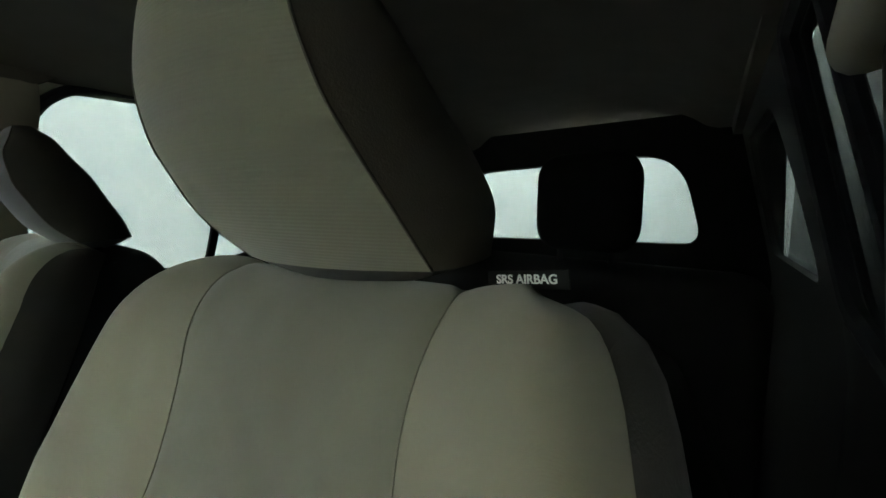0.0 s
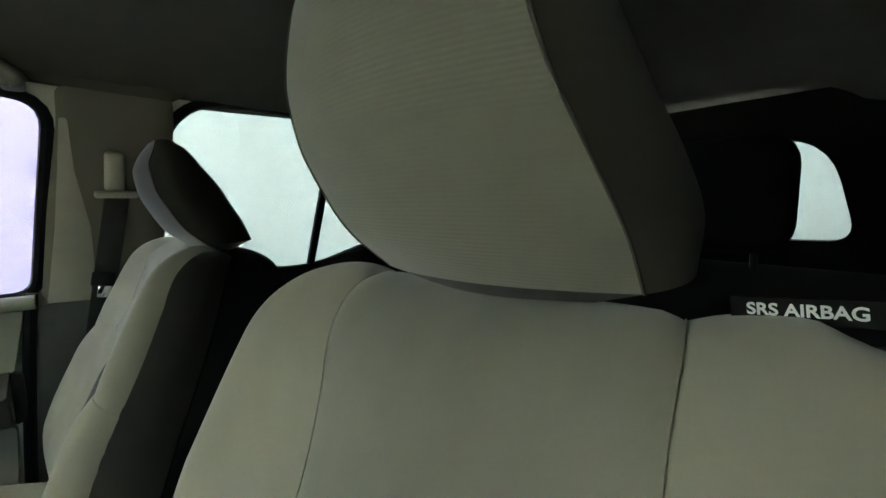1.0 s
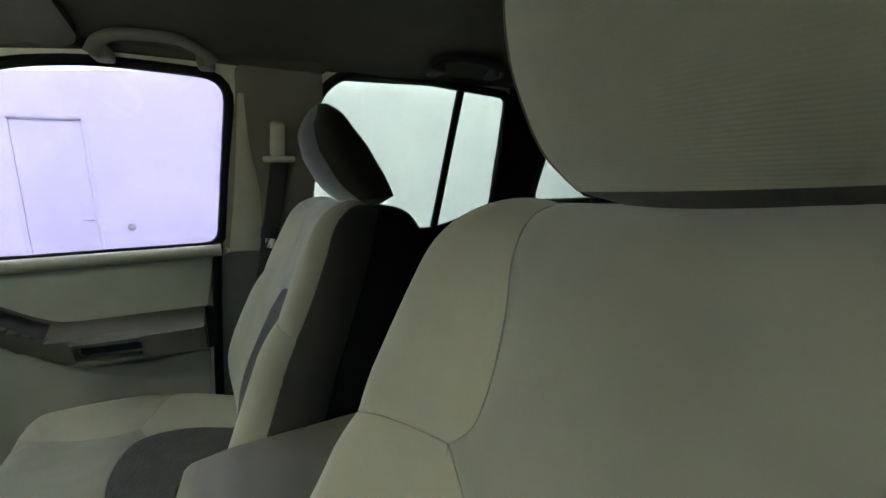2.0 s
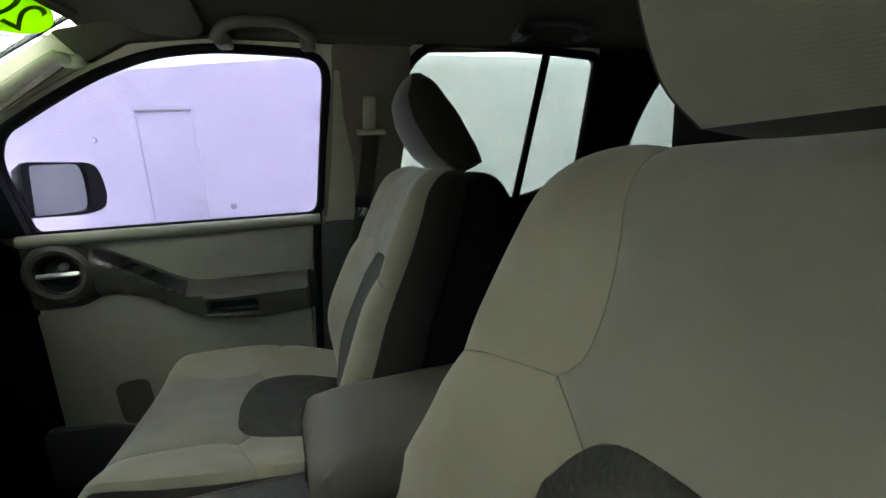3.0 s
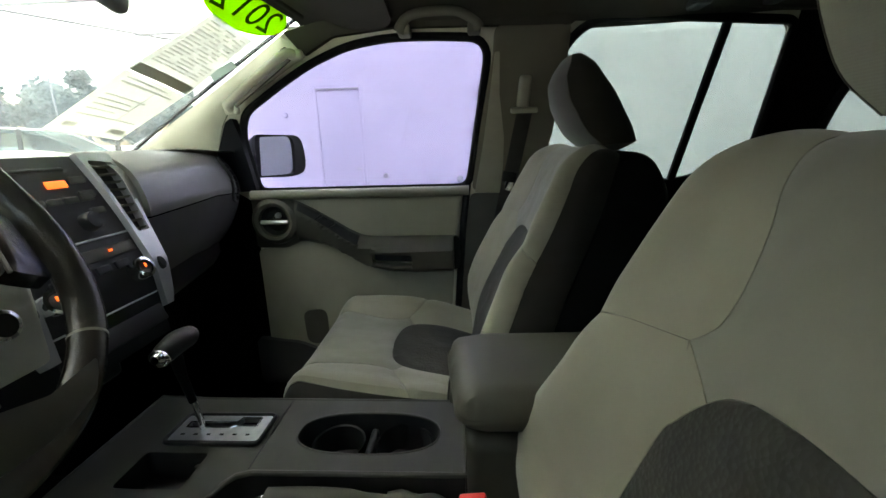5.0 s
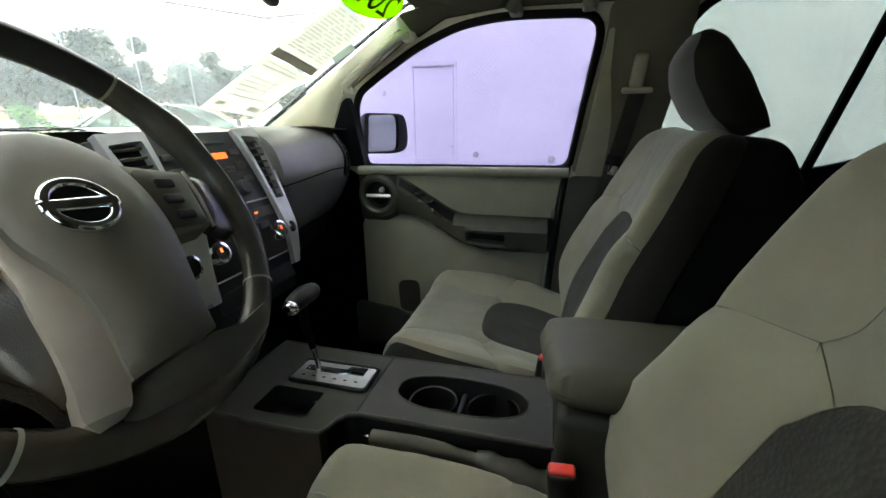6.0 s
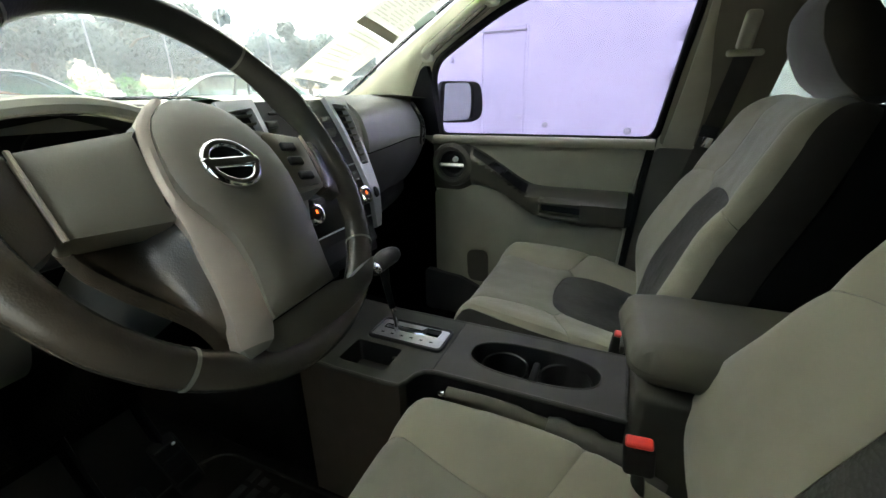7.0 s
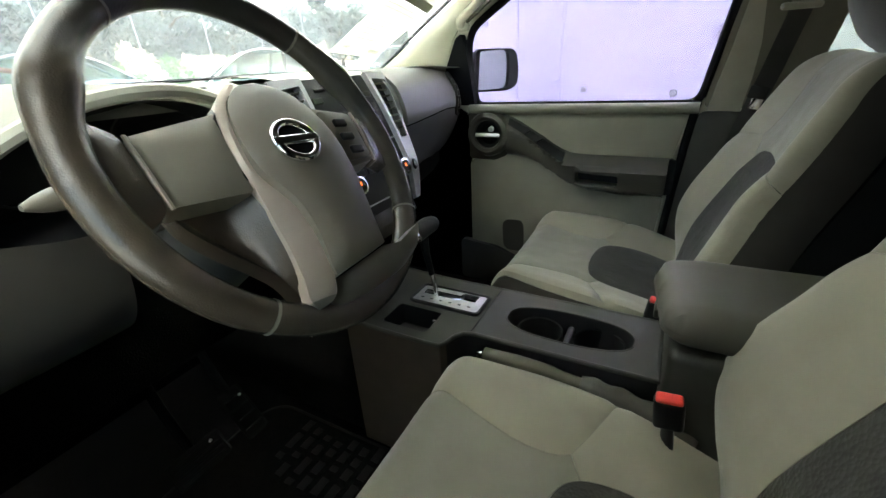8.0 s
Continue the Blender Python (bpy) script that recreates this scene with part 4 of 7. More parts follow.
    edge_out = [(-0.014, 0.074, 0.014), (-0.032, 0.058, 0.014), (-0.042, 0.038, 0.014), (-0.0475, 0.002, 0.014), (-0.0475, -0.022, 0.013), (-0.0460, -0.044, 0.011), (-0.0475, -0.064, 0.011), (-0.0495, -0.093, 0.011), (-0.0525, -0.120, 0.009), (-0.0550, -0.137, 0.005), (-0.0500, -0.1485, 0.001)]
    a_, b_ = spline(edge_in, 4), spline(edge_out, 4)
    bm = bmesh.new()
    rows = []
    for p, q in zip(a_, b_):
        mid_ = p.lerp(q, 0.5) + Vector((0, 0, 0.001 + 0.07 * (p - q).length))
        rows.append([bm.verts.new(hub_pt(*c)) for c in (p, mid_, q, q - Vector((0, 0, 0.014)), p - Vector((0, 0, 0.02)))])
    for r0, r1 in zip(rows[:-4], rows[1:-3]):
        for j in range(5):
            bm.faces.new((r0[j], r0[(j + 1) % 5], r1[(j + 1) % 5], r1[j]))
    bf = bmesh.new()
    ends = [[bf.verts.new(v.co) for v in r] for r in rows[-4:]]
    for r0, r1 in zip(ends, ends[1:]):
        for j in range(5):
            bf.faces.new((r0[j], r0[(j + 1) % 5], r1[(j + 1) % 5], r1[j]))
    bf.faces.new(ends[-1])
    for v in [v for r in rows[-3:] for v in r]:
        bm.verts.remove(v)
    part("spoke_trim", bm, SATIN, w, "satin bronze spoke trim")
    part("trim_foot", bf, HUB_LIGHT, w, "taupe end of the spoke trim")
    # hollow flank of the lower spoke, reaching under the side spoke; dark colour for its shadow
    hi = [Vector(c) for c in ((-0.049, -0.012, 0.002), (-0.0465, -0.044, 0.006), (-0.0465, -0.064, 0.007), (-0.0485, -0.093, 0.007), (-0.0515, -0.120, 0.005), (-0.0540, -0.140, 0.001))]
    lo_ = [Vector(c) for c in ((-0.108, -0.022, -0.012), (-0.104, -0.042, -0.010), (-0.088, -0.068, -0.009), (-0.072, -0.088, -0.009), (-0.0570, -0.110, -0.010), (-0.0500, -0.138, -0.012))]
    pairs = list(zip(spline(hi, 4), spline(lo_, 4)))
    part("spoke_flank", grid(lambda pq, k: hub_pt(*(pq[0].lerp(pq[1], min(k, 1.0)) - Vector((0, 0, 0.020 * math.sin(math.pi * min(k, 1.0)) * min(1.0, (pq[1] - pq[0]).length / 0.05) + 0.02 * max(0.0, k - 1.0))))), pairs, [0.0, 0.15, 0.3, 0.45, 0.6, 0.75, 0.88, 0.96, 1.0, 1.4, 2.0]), LEATHER, w, "hollow flank of the spoke, its shade in dark taupe")
    foot = rounded([(-0.0245, -0.1320), (0.048, -0.1240), (0.078, -0.128), (0.118, -0.118), (0.112, -0.140), (0.070, -0.160), (0.0, -0.166), (-0.052, -0.164), (-0.034, -0.1500), (-0.027, -0.1430)], 0.003)
    part("spoke_foot", pad([foot], lambda x, y, off: hub_pt(x, y, 0.013 + (rim_h(x, y) - 0.013) * max(0.0, min(1.0, (-0.124 - y) / 0.036)) + off), 0.008, 0.006, 0.006, 0.022), HUB, w, "taupe lower cover of the spokes")
    # hub behind
    part("hub", lathe([(0, 0.012), (0.062, 0.012), (0.066, 0.0), (0.060, -0.03), (0.045, -0.05), (0, -0.05)], 28, WHEEL), BLACK, w, "black hub housing")
    return w


# brighter copy of the hub plastic: side light on spokes and trim foot
HUB_LIGHT = mat("wheel_hub_plastic_lit", (0.205, 0.192, 0.150), 0.46, vary=0.06, scale=20, bump=0.35, bump_scale=900, dist=0.0003)
SATIN = mat("satin_bronze_plastic", (0.40, 0.345, 0.29), 0.40, 0.25, vary=0.06, scale=30, bump=0.2, bump_scale=900)
steering_wheel()

col_axis = WHEEL.to_3x3() @ Vector((0, 0, -1))
col = thing("steering_column", WHEEL.translation + col_axis * 0.05, "dark plastic steering column shroud with stalks", "steering column")
c0 = WHEEL.translation + col_axis * 0.035
part("shroud", tube([c0 + col_axis * d for d in (0.0, 0.01, 0.05, 0.10, 0.16, 0.24)], [0.030, 0.046, 0.055, 0.060, 0.060, 0.058], 22, up=(1, 0, 0)), PLASTIC, col, "charcoal column shroud")
for sg, nm in ((-1, "light_stalk"), (1, "wiper_stalk")):
    p0 = c0 + col_axis * 0.035 + Vector((sg * 0.04, 0, 0.036))
    st = spline([p0, p0 + Vector((sg * 0.05, 0, 0.004)), p0 + Vector((sg * 0.10, -0.012, 0.006)), p0 + Vector((sg * 0.145, -0.018, 0.006))], 5)
    ob = part(nm, tube(st, [0.006] * 4 + [0.007, 0.009, 0.011] + [0.012] * 6 + [0.011, 0.008, 0.003], 14, squash=0.75), HUB, col, "grey control stalk")
    part("stalk_band", tube([st[-6], st[-5]], 0.0124, 14, squash=0.75), PLASTIC, ob, "dark stalk band")

# ---- dashboard ----
dash = thing("dashboard", (0, 0.95, FLOOR_Z), "charcoal plastic dashboard under the windscreen", "dashboard")


def face_y(x):
    return 0.700 + 0.10 * max(0.0, (abs(x) - 0.13) / 0.48) ** 1.15


DASH_PROF = [(1.19, 0.742, 1), (1.05, 0.757, 1), (0.94, 0.766, 1), (0.16, 0.774, 0), (0.10, 0.773, 0), (0.055, 0.761, 0), (0.022, 0.735, 0), (0.006, 0.700, 0), (0.0, 0.668, 0), (0.002, 0.6505, 0)]
LOW_PROF = [(0.003, 0.6480, 0), (0.012, 0.615, 0), (0.030, 0.575, 0), (0.055, 0.535, 0), (0.085, 0.500, 0), (0.12, 0.47, 0), (0.16, 0.45, 0)]


def dash_at(x, q):
    y, z, absolute = q
    return Vector((x, y + 0.10 * (1 - (x / 0.7) ** 2) * 0.6 if absolute else face_y(x) + y, z - 0.015 * max(0, abs(x) - 0.5) / 0.2))


prof_u = [(p.x, p.y, p.z) for p in spline(DASH_PROF[3:], 4)]
prof_l = [(p.x, p.y, p.z) for p in spline(LOW_PROF, 4)]
for sg, nm in ((1, "dash_upper"), (-1, "dash_upper_driver")):
    xs = [sg * x for x in lin(0.166 if sg > 0 else 0.20, 0.705, 26)]
    cut = len(prof_u) if sg > 0 else next(i for i, q in enumerate(prof_u) if q[1] < 0.742)
    if sg > 0:
        xs = [0.146, 0.1655] + xs
    # driver half in the lit grey, passenger half in the dimmer copy
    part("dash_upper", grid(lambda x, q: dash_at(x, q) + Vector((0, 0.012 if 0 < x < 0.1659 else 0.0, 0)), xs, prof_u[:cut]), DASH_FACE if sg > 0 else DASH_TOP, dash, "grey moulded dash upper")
    if sg < 0:
        part("dash_recess", grid(lambda x, q: dash_at(x, q) + Vector((0, 0.02, 0)), xs, prof_u[cut - 1:]), BLACK, dash, "black panel under the dash edge")
part("dash_top", grid(lambda x, q: dash_at(x, q), lin(-0.72, 0.72, 41), [DASH_PROF[0], DASH_PROF[1], DASH_PROF[2], (0.86, 0.772, 1), (0.80, 0.773, 1)]), DASH_TOP, dash, "grey dash top below the glass")
part("glove_box", grid(lambda x, q: dash_at(x, q), lin(0.146, 0.62, 20), prof_l), GLOVE, dash, "grey glove box lid, coloured dark for shade")
part("dash_end", grid(lambda x, q: dash_at(x, q) + Vector((0, 0.006, 0)), lin(0.622, 0.715, 6), prof_l), GLOVE, dash, "grey dash end, coloured dark for shade")
part("dash_lower", grid(lambda x, q: Vector((x, face_y(x) + q[0], q[1])), lin(0.12, 0.70, 12), [(0.10, 0.485), (0.10, 0.44), (0.13, 0.40), (0.30, 0.30), (0.60, 0.20)]), BLACK, dash, "black lower dash")
# side vent at the door end: frame and slats
sv = thing("side_vent", (0.655, 0.80, 0.66), "black slatted dash vent beside the passenger door", "air vent")
fr = [dash_at(x, q) + Vector((-0.004, -0.011, 0.004)) for x, q in ((0.610, (0.035, 0.748, 0)), (0.650, (0.035, 0.742, 0)), (0.668, (0.01, 0.69, 0)), (0.668, (0.012, 0.628, 0)), (0.628, (0.012, 0.628, 0)), (0.622, (0.006, 0.69, 0)))]
part("vent_frame", tube(spline(fr, 4, closed=True), 0.0045, 8, closed=True), PLASTIC, sv, "charcoal vent frame")
bmv = bmesh.new()
bmv.faces.new([bmv.verts.new(p + Vector((0, 0.003, -0.001))) for p in fr])
part("vent_hole", bmv, BLACK, sv, "black vent opening")
for k in range(6):
    t = (k + 0.5) / 6
    a, b = fr[0].lerp(fr[5], min(1, 2 * t)).lerp(fr[5].lerp(fr[4], max(0, 2 * t - 1)), 1.0 if t > 0.5 else 0.0), fr[1].lerp(fr[2], min(1, 2 * t)).lerp(fr[2].lerp(fr[3], max(0, 2 * t - 1)), 1.0 if t > 0.5 else 0.0)
    part("slat", rbox(((b - a).length, 0.012, 0.0025), r=0.0008, m=axes((a + b) / 2 + Vector((0, -0.001, 0.001)), (b - a).normalized(), Vector((0, 1, 0)).cross((b - a).normalized()).cross((b - a).normalized()).normalized() * -1, (b - a).normalized().cross(Vector((0, 1, 0))).normalized())), PLASTIC, sv)

# instrument hood over the driver's gauges
HOOD_X = -0.425


def hood(u, v, d=0.0):
    """u -1..1 across the arch, v 0 at the lip, 1 at the rear."""
    hw = 0.200 + 0.02 * v
    y = 0.640 + 0.34 * v + 0.06 * u * u * (1 - v)
    z = 0.672 + 0.109 * (1 - abs(u) ** 2.2) * (1 - 0.10 * v) + 0.02 * v
    return Vector((HOOD_X + u * hw, y, z + d))


hood_bm = grid(lambda u, v: hood(u, v), lin(-1, 1, 33), lin(0, 1, 10))
bmesh.ops.solidify(hood_bm, geom=hood_bm.faces[:], thickness=0.014)
part("instrument_hood", hood_bm, DASH_TOP, dash, "grey hood over the dark gauges")
liner = grid(lambda u, v: hood(u * 0.985, v, -0.017), lin(-1, 1, 33), lin(0.03, 1, 10))
part("hood_liner", liner, BLACK, dash, "black underside of the hood")
part("hood_lip", tube([hood(u, 0.0, -0.007) + Vector((0, -0.003, 0)) for u in lin(-1, 1, 33)], 0.008, 8), DASH_TOP, dash, "grey hood lip")
part("gauge_face", rbox((0.36, 0.02, 0.14), (HOOD_X, 0.80, 0.70), 0.006), BLACK, dash, "black gauge face")
for gx, gr in ((-0.075, 0.045), (0.065, 0.045), (0.0, 0.022)):
    part("gauge_ring", lathe([(gr - 0.003, 0), (gr - 0.003, 0.006), (gr, 0.006), (gr, 0)], 28, axes(Vector((HOOD_X + gx, 0.789, 0.705)), Vector((1, 0, 0)), Vector((0, 0, 1)), Vector((0, -1, 0)))), BLACK, dash, "dark gauge ring")
part("gauge_shelf", rbox((0.38, 0.16, 0.02), (HOOD_X, 0.72, 0.640), 0.008), BLACK, dash, "black panel below the gauges")
# lower driver panel
knee = [(-0.02, 0.672), (-0.018, 0.63), (-0.010, 0.59), (0.010, 0.555), (0.045, 0.53), (0.10, 0.515), (0.20, 0.51)]


def knee_pt(x, q):
    dip = 0.012 * math.sin((x + 0.72) * 22)
    return Vector((x, 0.625 + q[0] + 0.25 * max(0, abs(x + 0.62) - 0.06) ** 1.5, q[1] + (dip if q[1] > 0.66 else 0)))


for xa, xb, lab in ((-0.73, -0.505, "taupe knee panel left of the column"), (-0.29, -0.13, "charcoal panel right of the column")):
    part("knee_panel", grid(knee_pt, lin(xa, xb, 14), [(p.x, p.y) for p in spline([(*q, 0) for q in knee], 4)]), KNEE if xa < -0.6 else PLASTIC, dash, lab)
# added filler that keeps the gap under the wheel in darkness
part("knee_gap", rbox((0.60, 0.03, 0.30), (-0.42, 0.80, 0.52), 0.01), CARPET, dash, "black filler added for the shade behind the column")

# ---- centre stack ----
stack = thing("centre_stack", (0, 0.72, 0.5), "black radio and climate panel between silver side strips", "centre stack")
SU = Vector((0, 0.40, 0.92)).normalized()
SN = Vector((0, -0.92, 0.40)).normalized()
STACK = axes(Vector((0.0, 0.665, 0.545)), Vector((1, 0, 0)), SU, SN)


def st_pt(x, y, h):
    """Panel coordinates: across, up the face, out of it; the face bows outwards at the top."""
    return STACK @ Vector((x, y, h - 0.35 * max(0, y - 0.16) ** 1.6 - 0.33 * max(0, 0.03 - y)))


def st_box(size, x, y, h, r=0.002):
    return rbox(size, r=r, m=Matrix.Translation(st_pt(x, y, h)) @ STACK.to_3x3().to_4x4())


part("stack_face", grid(lambda x, y: st_pt(x, y, 0.0), lin(-0.105, 0.105, 9), lin(-0.09, 0.245, 24)), BLACK, stack, "black stack face")
part("stack_cap", grid(lambda x, v: st_pt(x, 0.245, 0.0) + Vector((0, 0.16 * v, 0.012 * math.sin(2.2 * v))), lin(-0.125, 0.125, 9), lin(0, 1, 6)), DASH_TOP, stack, "grey stack top")
part("stack_body", rbox((0.25, 0.16, 0.38), (0, 0.875, 0.535), 0.01), BLACK, stack, "black stack body")
# silver strips with vents in their upper halves
for sg in (-1, 1):
    xo = lambda y: 0.130 + 0.034 * max(0.0, min(1.0, (y + 0.02) / 0.22)) - 0.010 * max(0.0, (-0.02 - y) / 0.025)
    xi = lambda y: 0.103 - 0.010 * max(0.0, (y - 0.12) / 0.13)
    ys = lin(-0.045, 0.245, 16)
    outer = [(sg * xo(y), y) for y in ys]
    inner = [(sg * xi(y), y) for y in reversed(ys)]
    vent = rounded([(sg * 0.111, 0.092), (sg * (xo(0.092) - 0.007), 0.092), (sg * (xo(0.22) - 0.007), 0.226), (sg * 0.105, 0.230)], 0.004)

    def strip_surf(x, y, off, sg=sg):
        out = max(0.0, abs(x) - 0.115)
        return st_pt(x, y, 0.012 + off - 0.10 * out)
    silver = part("side_strip", slab([outer + inner, vent], lambda x, y, d, f=strip_surf: f(x, y, -d), 0.016, 0.014), SILVER, stack, "silver curved side strip")
    part("vent_well", pad([vent], lambda x, y, off, f=strip_surf: f(x, y, -0.020), 0.03, 0, 0.01, 0.004), BLACK, silver, "black vent well")
    part("vent_box", st_box((0.075, 0.17, 0.03), sg * 0.135, 0.155, -0.028), BLACK, silver, "black duct behind the vent")
    for k in range(9):
        y = 0.099 + k * 0.0150
        x0, x1 = 0.108, xo(y) - 0.006
        c = strip_surf(sg * (x0 + x1) / 2, y, -0.006)
        part("slat", rbox((x1 - x0, 0.0018, 0.006), r=0.0006, m=Matrix.Translation(c) @ STACK.to_3x3().to_4x4() @ pose(0, 0, 0, -20, sg * 5, 0)), ARMREST, silver)
    part("strip_button", lathe([(0, 0.004), (0.008, 0.004), (0.0095, 0.0), (0.0095, -0.004)], 20, Matrix.Translation(strip_surf(sg * 0.117, 0.028, 0.0)) @ STACK.to_3x3().to_4x4() @ Matrix.Diagonal((0.8, 1.3, 1, 1))), BLACK, stack, "black oval plug")
# radio: display, slots, buttons
part("radio_slot", st_box((0.13, 0.006, 0.004), 0.0, 0.222, 0.001), BLACK, stack, "black disc slot")
part("radio_display", st_box((0.034, 0.012, 0.003), 0.035, 0.196, 0.002), DISPLAY := glow("display_amber", (1.0, 0.14, 0.02), 0.26), stack, "glowing amber display")
for k in range(6):
    part("radio_button", st_box((0.022, 0.010, 0.005), -0.068 + 0.0272 * k, 0.168, 0.003), CONSOLE, stack)
for sg in (-1, 1):
    for k in range(3):
        part("radio_button", st_box((0.026, 0.012, 0.005), sg * 0.072, 0.145 - 0.0005 + 0.026 * k + (0.0 if k < 1 else 0.004), 0.003), CONSOLE, stack)
    part("radio_knob", lathe([(0, 0.016), (0.013, 0.016), (0.015, 0.013), (0.016, 0.0)], 22, Matrix.Translation(st_pt(sg * 0.045, 0.128, 0.0)) @ STACK.to_3x3().to_4x4()), BLACK, stack, "black radio knob")
part("stack_line", st_box((0.20, 0.003, 0.004), 0.0, 0.100, 0.001), SILVER, stack, "thin grey dividing line")
part("climate_bar", st_box((0.19, 0.020, 0.005), 0.0, 0.075, 0.002), CONSOLE, stack, "grey climate switch bar")
part("climate_light", st_box((0.008, 0.004, 0.002), 0.045, 0.076, 0.006), DISPLAY, stack, "amber switch light")
for k in range(4):
    part("climate_button", st_box((0.026, 0.013, 0.006), -0.055 + 0.036 * k, 0.050, 0.003), BLACK, stack)
for kx in (-0.085, 0.072):
    km = Matrix.Translation(st_pt(kx, 0.030, 0.0)) @ STACK.to_3x3().to_4x4()
    knob = part("climate_knob", lathe([(0, 0.020), (0.011, 0.020), (0.013, 0.017), (0.0145, 0.0)], 24, km), BLACK, stack, "round climate knob")
    part("knob_ring", lathe([(0.0135, 0.012), (0.0135, 0.021), (0.018, 0.020), (0.0195, 0.012), (0.0195, 0.0)], 26, km), CHROME, knob, "chrome knob ring")
    part("knob_pointer", rbox((0.003, 0.007, 0.002), r=0.0005, m=km @ Matrix.Translation((0, 0.003, 0.0208))), DISPLAY, knob, "amber pointer")
part("stack_tray", st_box((0.20, 0.045, 0.01), 0.0, -0.045, -0.002), BLACK, stack, "black lower tray")
part("stack_line_low", st_box((0.20, 0.003, 0.004), 0.0, -0.015, 0.001), SILVER, stack, "thin grey dividing line")
# ignition switch on the panel by the column
ign = part("ignition_panel", rbox((0.075, 0.02, 0.13), (-0.183, 0.625, 0.590), 0.012), DASH_TOP, dash, "grey panel beside the column")
im = axes(Vector((-0.193, 0.612, 0.594)), Vector((1, 0, 0)), Vector((0, 0.2, 0.98)), Vector((0, -0.98, 0.2)))
part("ignition_ring", lathe([(0.013, 0.0), (0.013, 0.007), (0.017, 0.006), (0.018, 0.0)], 24, im), CHROME, ign, "chrome lock ring")
part("ignition_lock", lathe([(0, 0.002), (0.013, 0.002), (0.013, 0.0)], 22, im), BLACK, ign, "dark key lock")


# ---- centre console ----
console = thing("centre_console", (0, 0.40, FLOOR_Z), "grey plastic centre console with cup holders and gear selector", "centre console")
CON_Z = 0.292
CUP = [(0.022 + 0.052 * math.copysign(abs(math.cos(a)) ** 0.8, math.cos(a)), 0.283 + 0.122 * math.copysign(abs(math.sin(a)) ** 0.8, math.sin(a))) for a in lin(0, 2 * math.pi, 41)[:-1]]
TRAY = rounded([(-0.103, 0.535), (-0.030, 0.535), (-0.030, 0.640), (-0.103, 0.640)], 0.008)
GATE_HOLE = rounded([(-0.012, 0.462), (0.062, 0.462), (0.062, 0.628), (-0.012, 0.628)], 0.012)
TOP = [(0.112, 0.118), (0.115, 0.45), (0.118, 0.72), (-0.128, 0.72), (-0.128, 0.52), (-0.125, 0.492), (-0.112, 0.484), (-0.090, 0.478), (-0.074, 0.466), (-0.067, 0.445), (-0.066, 0.118)]


def con_map(x, y, d):
    z = CON_Z + 0.05 * max(0.0, y - 0.62) ** 1.0 - 0.02 * max(0.0, abs(x - 0.0) - 0.09) ** 1.0
    return Vector((x, y, z - d))


part("console_top", slab([TOP, CUP, TRAY, GATE_HOLE], con_map, 0.012, 0.025), CONSOLE, console, "grey console top")


edge = [Vector((p[0], p[1], 0)) for p in dense(TOP, 0.03)]
ring = [(p.x, p.y) for p in edge] + [(edge[0].x, edge[0].y)]
cut_at = next(i for i, p in enumerate(ring) if p[0] < 0 and p[1] < 0.487)


def console_wall(p, k):
    return (p[0] + (0.010 if p[0] > 0 else -0.004) * k, p[1], con_map(p[0], p[1], 0).z - 0.004 - 0.36 * k)


part("console_side", grid(console_wall, ring[:cut_at + 1], lin(0, 1, 5)), CONSOLE_SIDE, console, "brown-grey console side")
# same wall, blackened along the notch in place of its shade
part("console_recess", grid(console_wall, ring[cut_at:], lin(0, 1, 5)), BLACK, console, "console wall beside the handbrake, blackened for the recess shade")
part("console_edge", tube([con_map(p.x, p.y, 0.003) for p in edge], 0.0045, 8, closed=True), CONSOLE, console, "rounded console edge")
part("console_seam", tube([con_map(x, 0.452 - 0.03 * 0, -0.0002) for x in lin(-0.062, 0.112, 5)], 0.0011, 6), BLACK, console, "dark joint line")


def well(name, loop, depth, mat_, lab, inset=0.004):
    cx, cy = sum(p[0] for p in loop) / len(loop), sum(p[1] for p in loop) / len(loop)
    bm = grid(lambda p, k: (cx + (p[0] - cx) * (1 - inset * k), cy + (p[1] - cy) * (1 - inset * k), con_map(p[0], p[1], 0).z - 0.002 - depth * k), loop, lin(0, 1, 5), close_u=True)
    bm.faces.new([bm.verts.new((cx + (p[0] - cx) * (1 - inset), cy + (p[1] - cy) * (1 - inset), CON_Z - 0.002 - depth)) for p in loop])
    return part(name, bm, mat_, console, lab)


well("cup_well", CUP, 0.070, BLACK, "dark cup holder well", 0.12)
part("cup_rim", tube([con_map(p[0], p[1], 0.0005) for p in CUP], 0.0022, 8, closed=True), CONSOLE, console, "raised cup holder rim")
for cy, r in ((0.337, 0.040), (0.222, 0.043)):
    part("cup_ring", lathe([(r, -0.066), (r + 0.003, -0.022), (r + 0.006, -0.020), (r + 0.006, -0.066)], 30, Matrix.Translation((0.022, cy, CON_Z))), BLACK, console, "ribbed cup ring")
part("cup_bridge", rbox((0.075, 0.014, 0.045), (0.022, 0.280, CON_Z - 0.042), 0.006), BLACK, console, "bridge between the cups")
well("tray_well", TRAY, 0.045, BLACK, "black coin tray", 0.08)
part("tray_peg", tube([(-0.045, 0.545, CON_Z - 0.045), (-0.045, 0.548, CON_Z - 0.012)], 0.004, 10), CONSOLE, console, "small post in the tray")
GRIP = mat("gear_grip_leather", (0.014, 0.013, 0.011), 0.5, spec=0.3, vary=0.1, scale=30, bump=0.4, bump_scale=700, kind="voronoi")
# gear selector plate
PL = rounded([(-0.012, 0.462), (0.062, 0.462), (0.062, 0.628), (-0.012, 0.628)], 0.012)
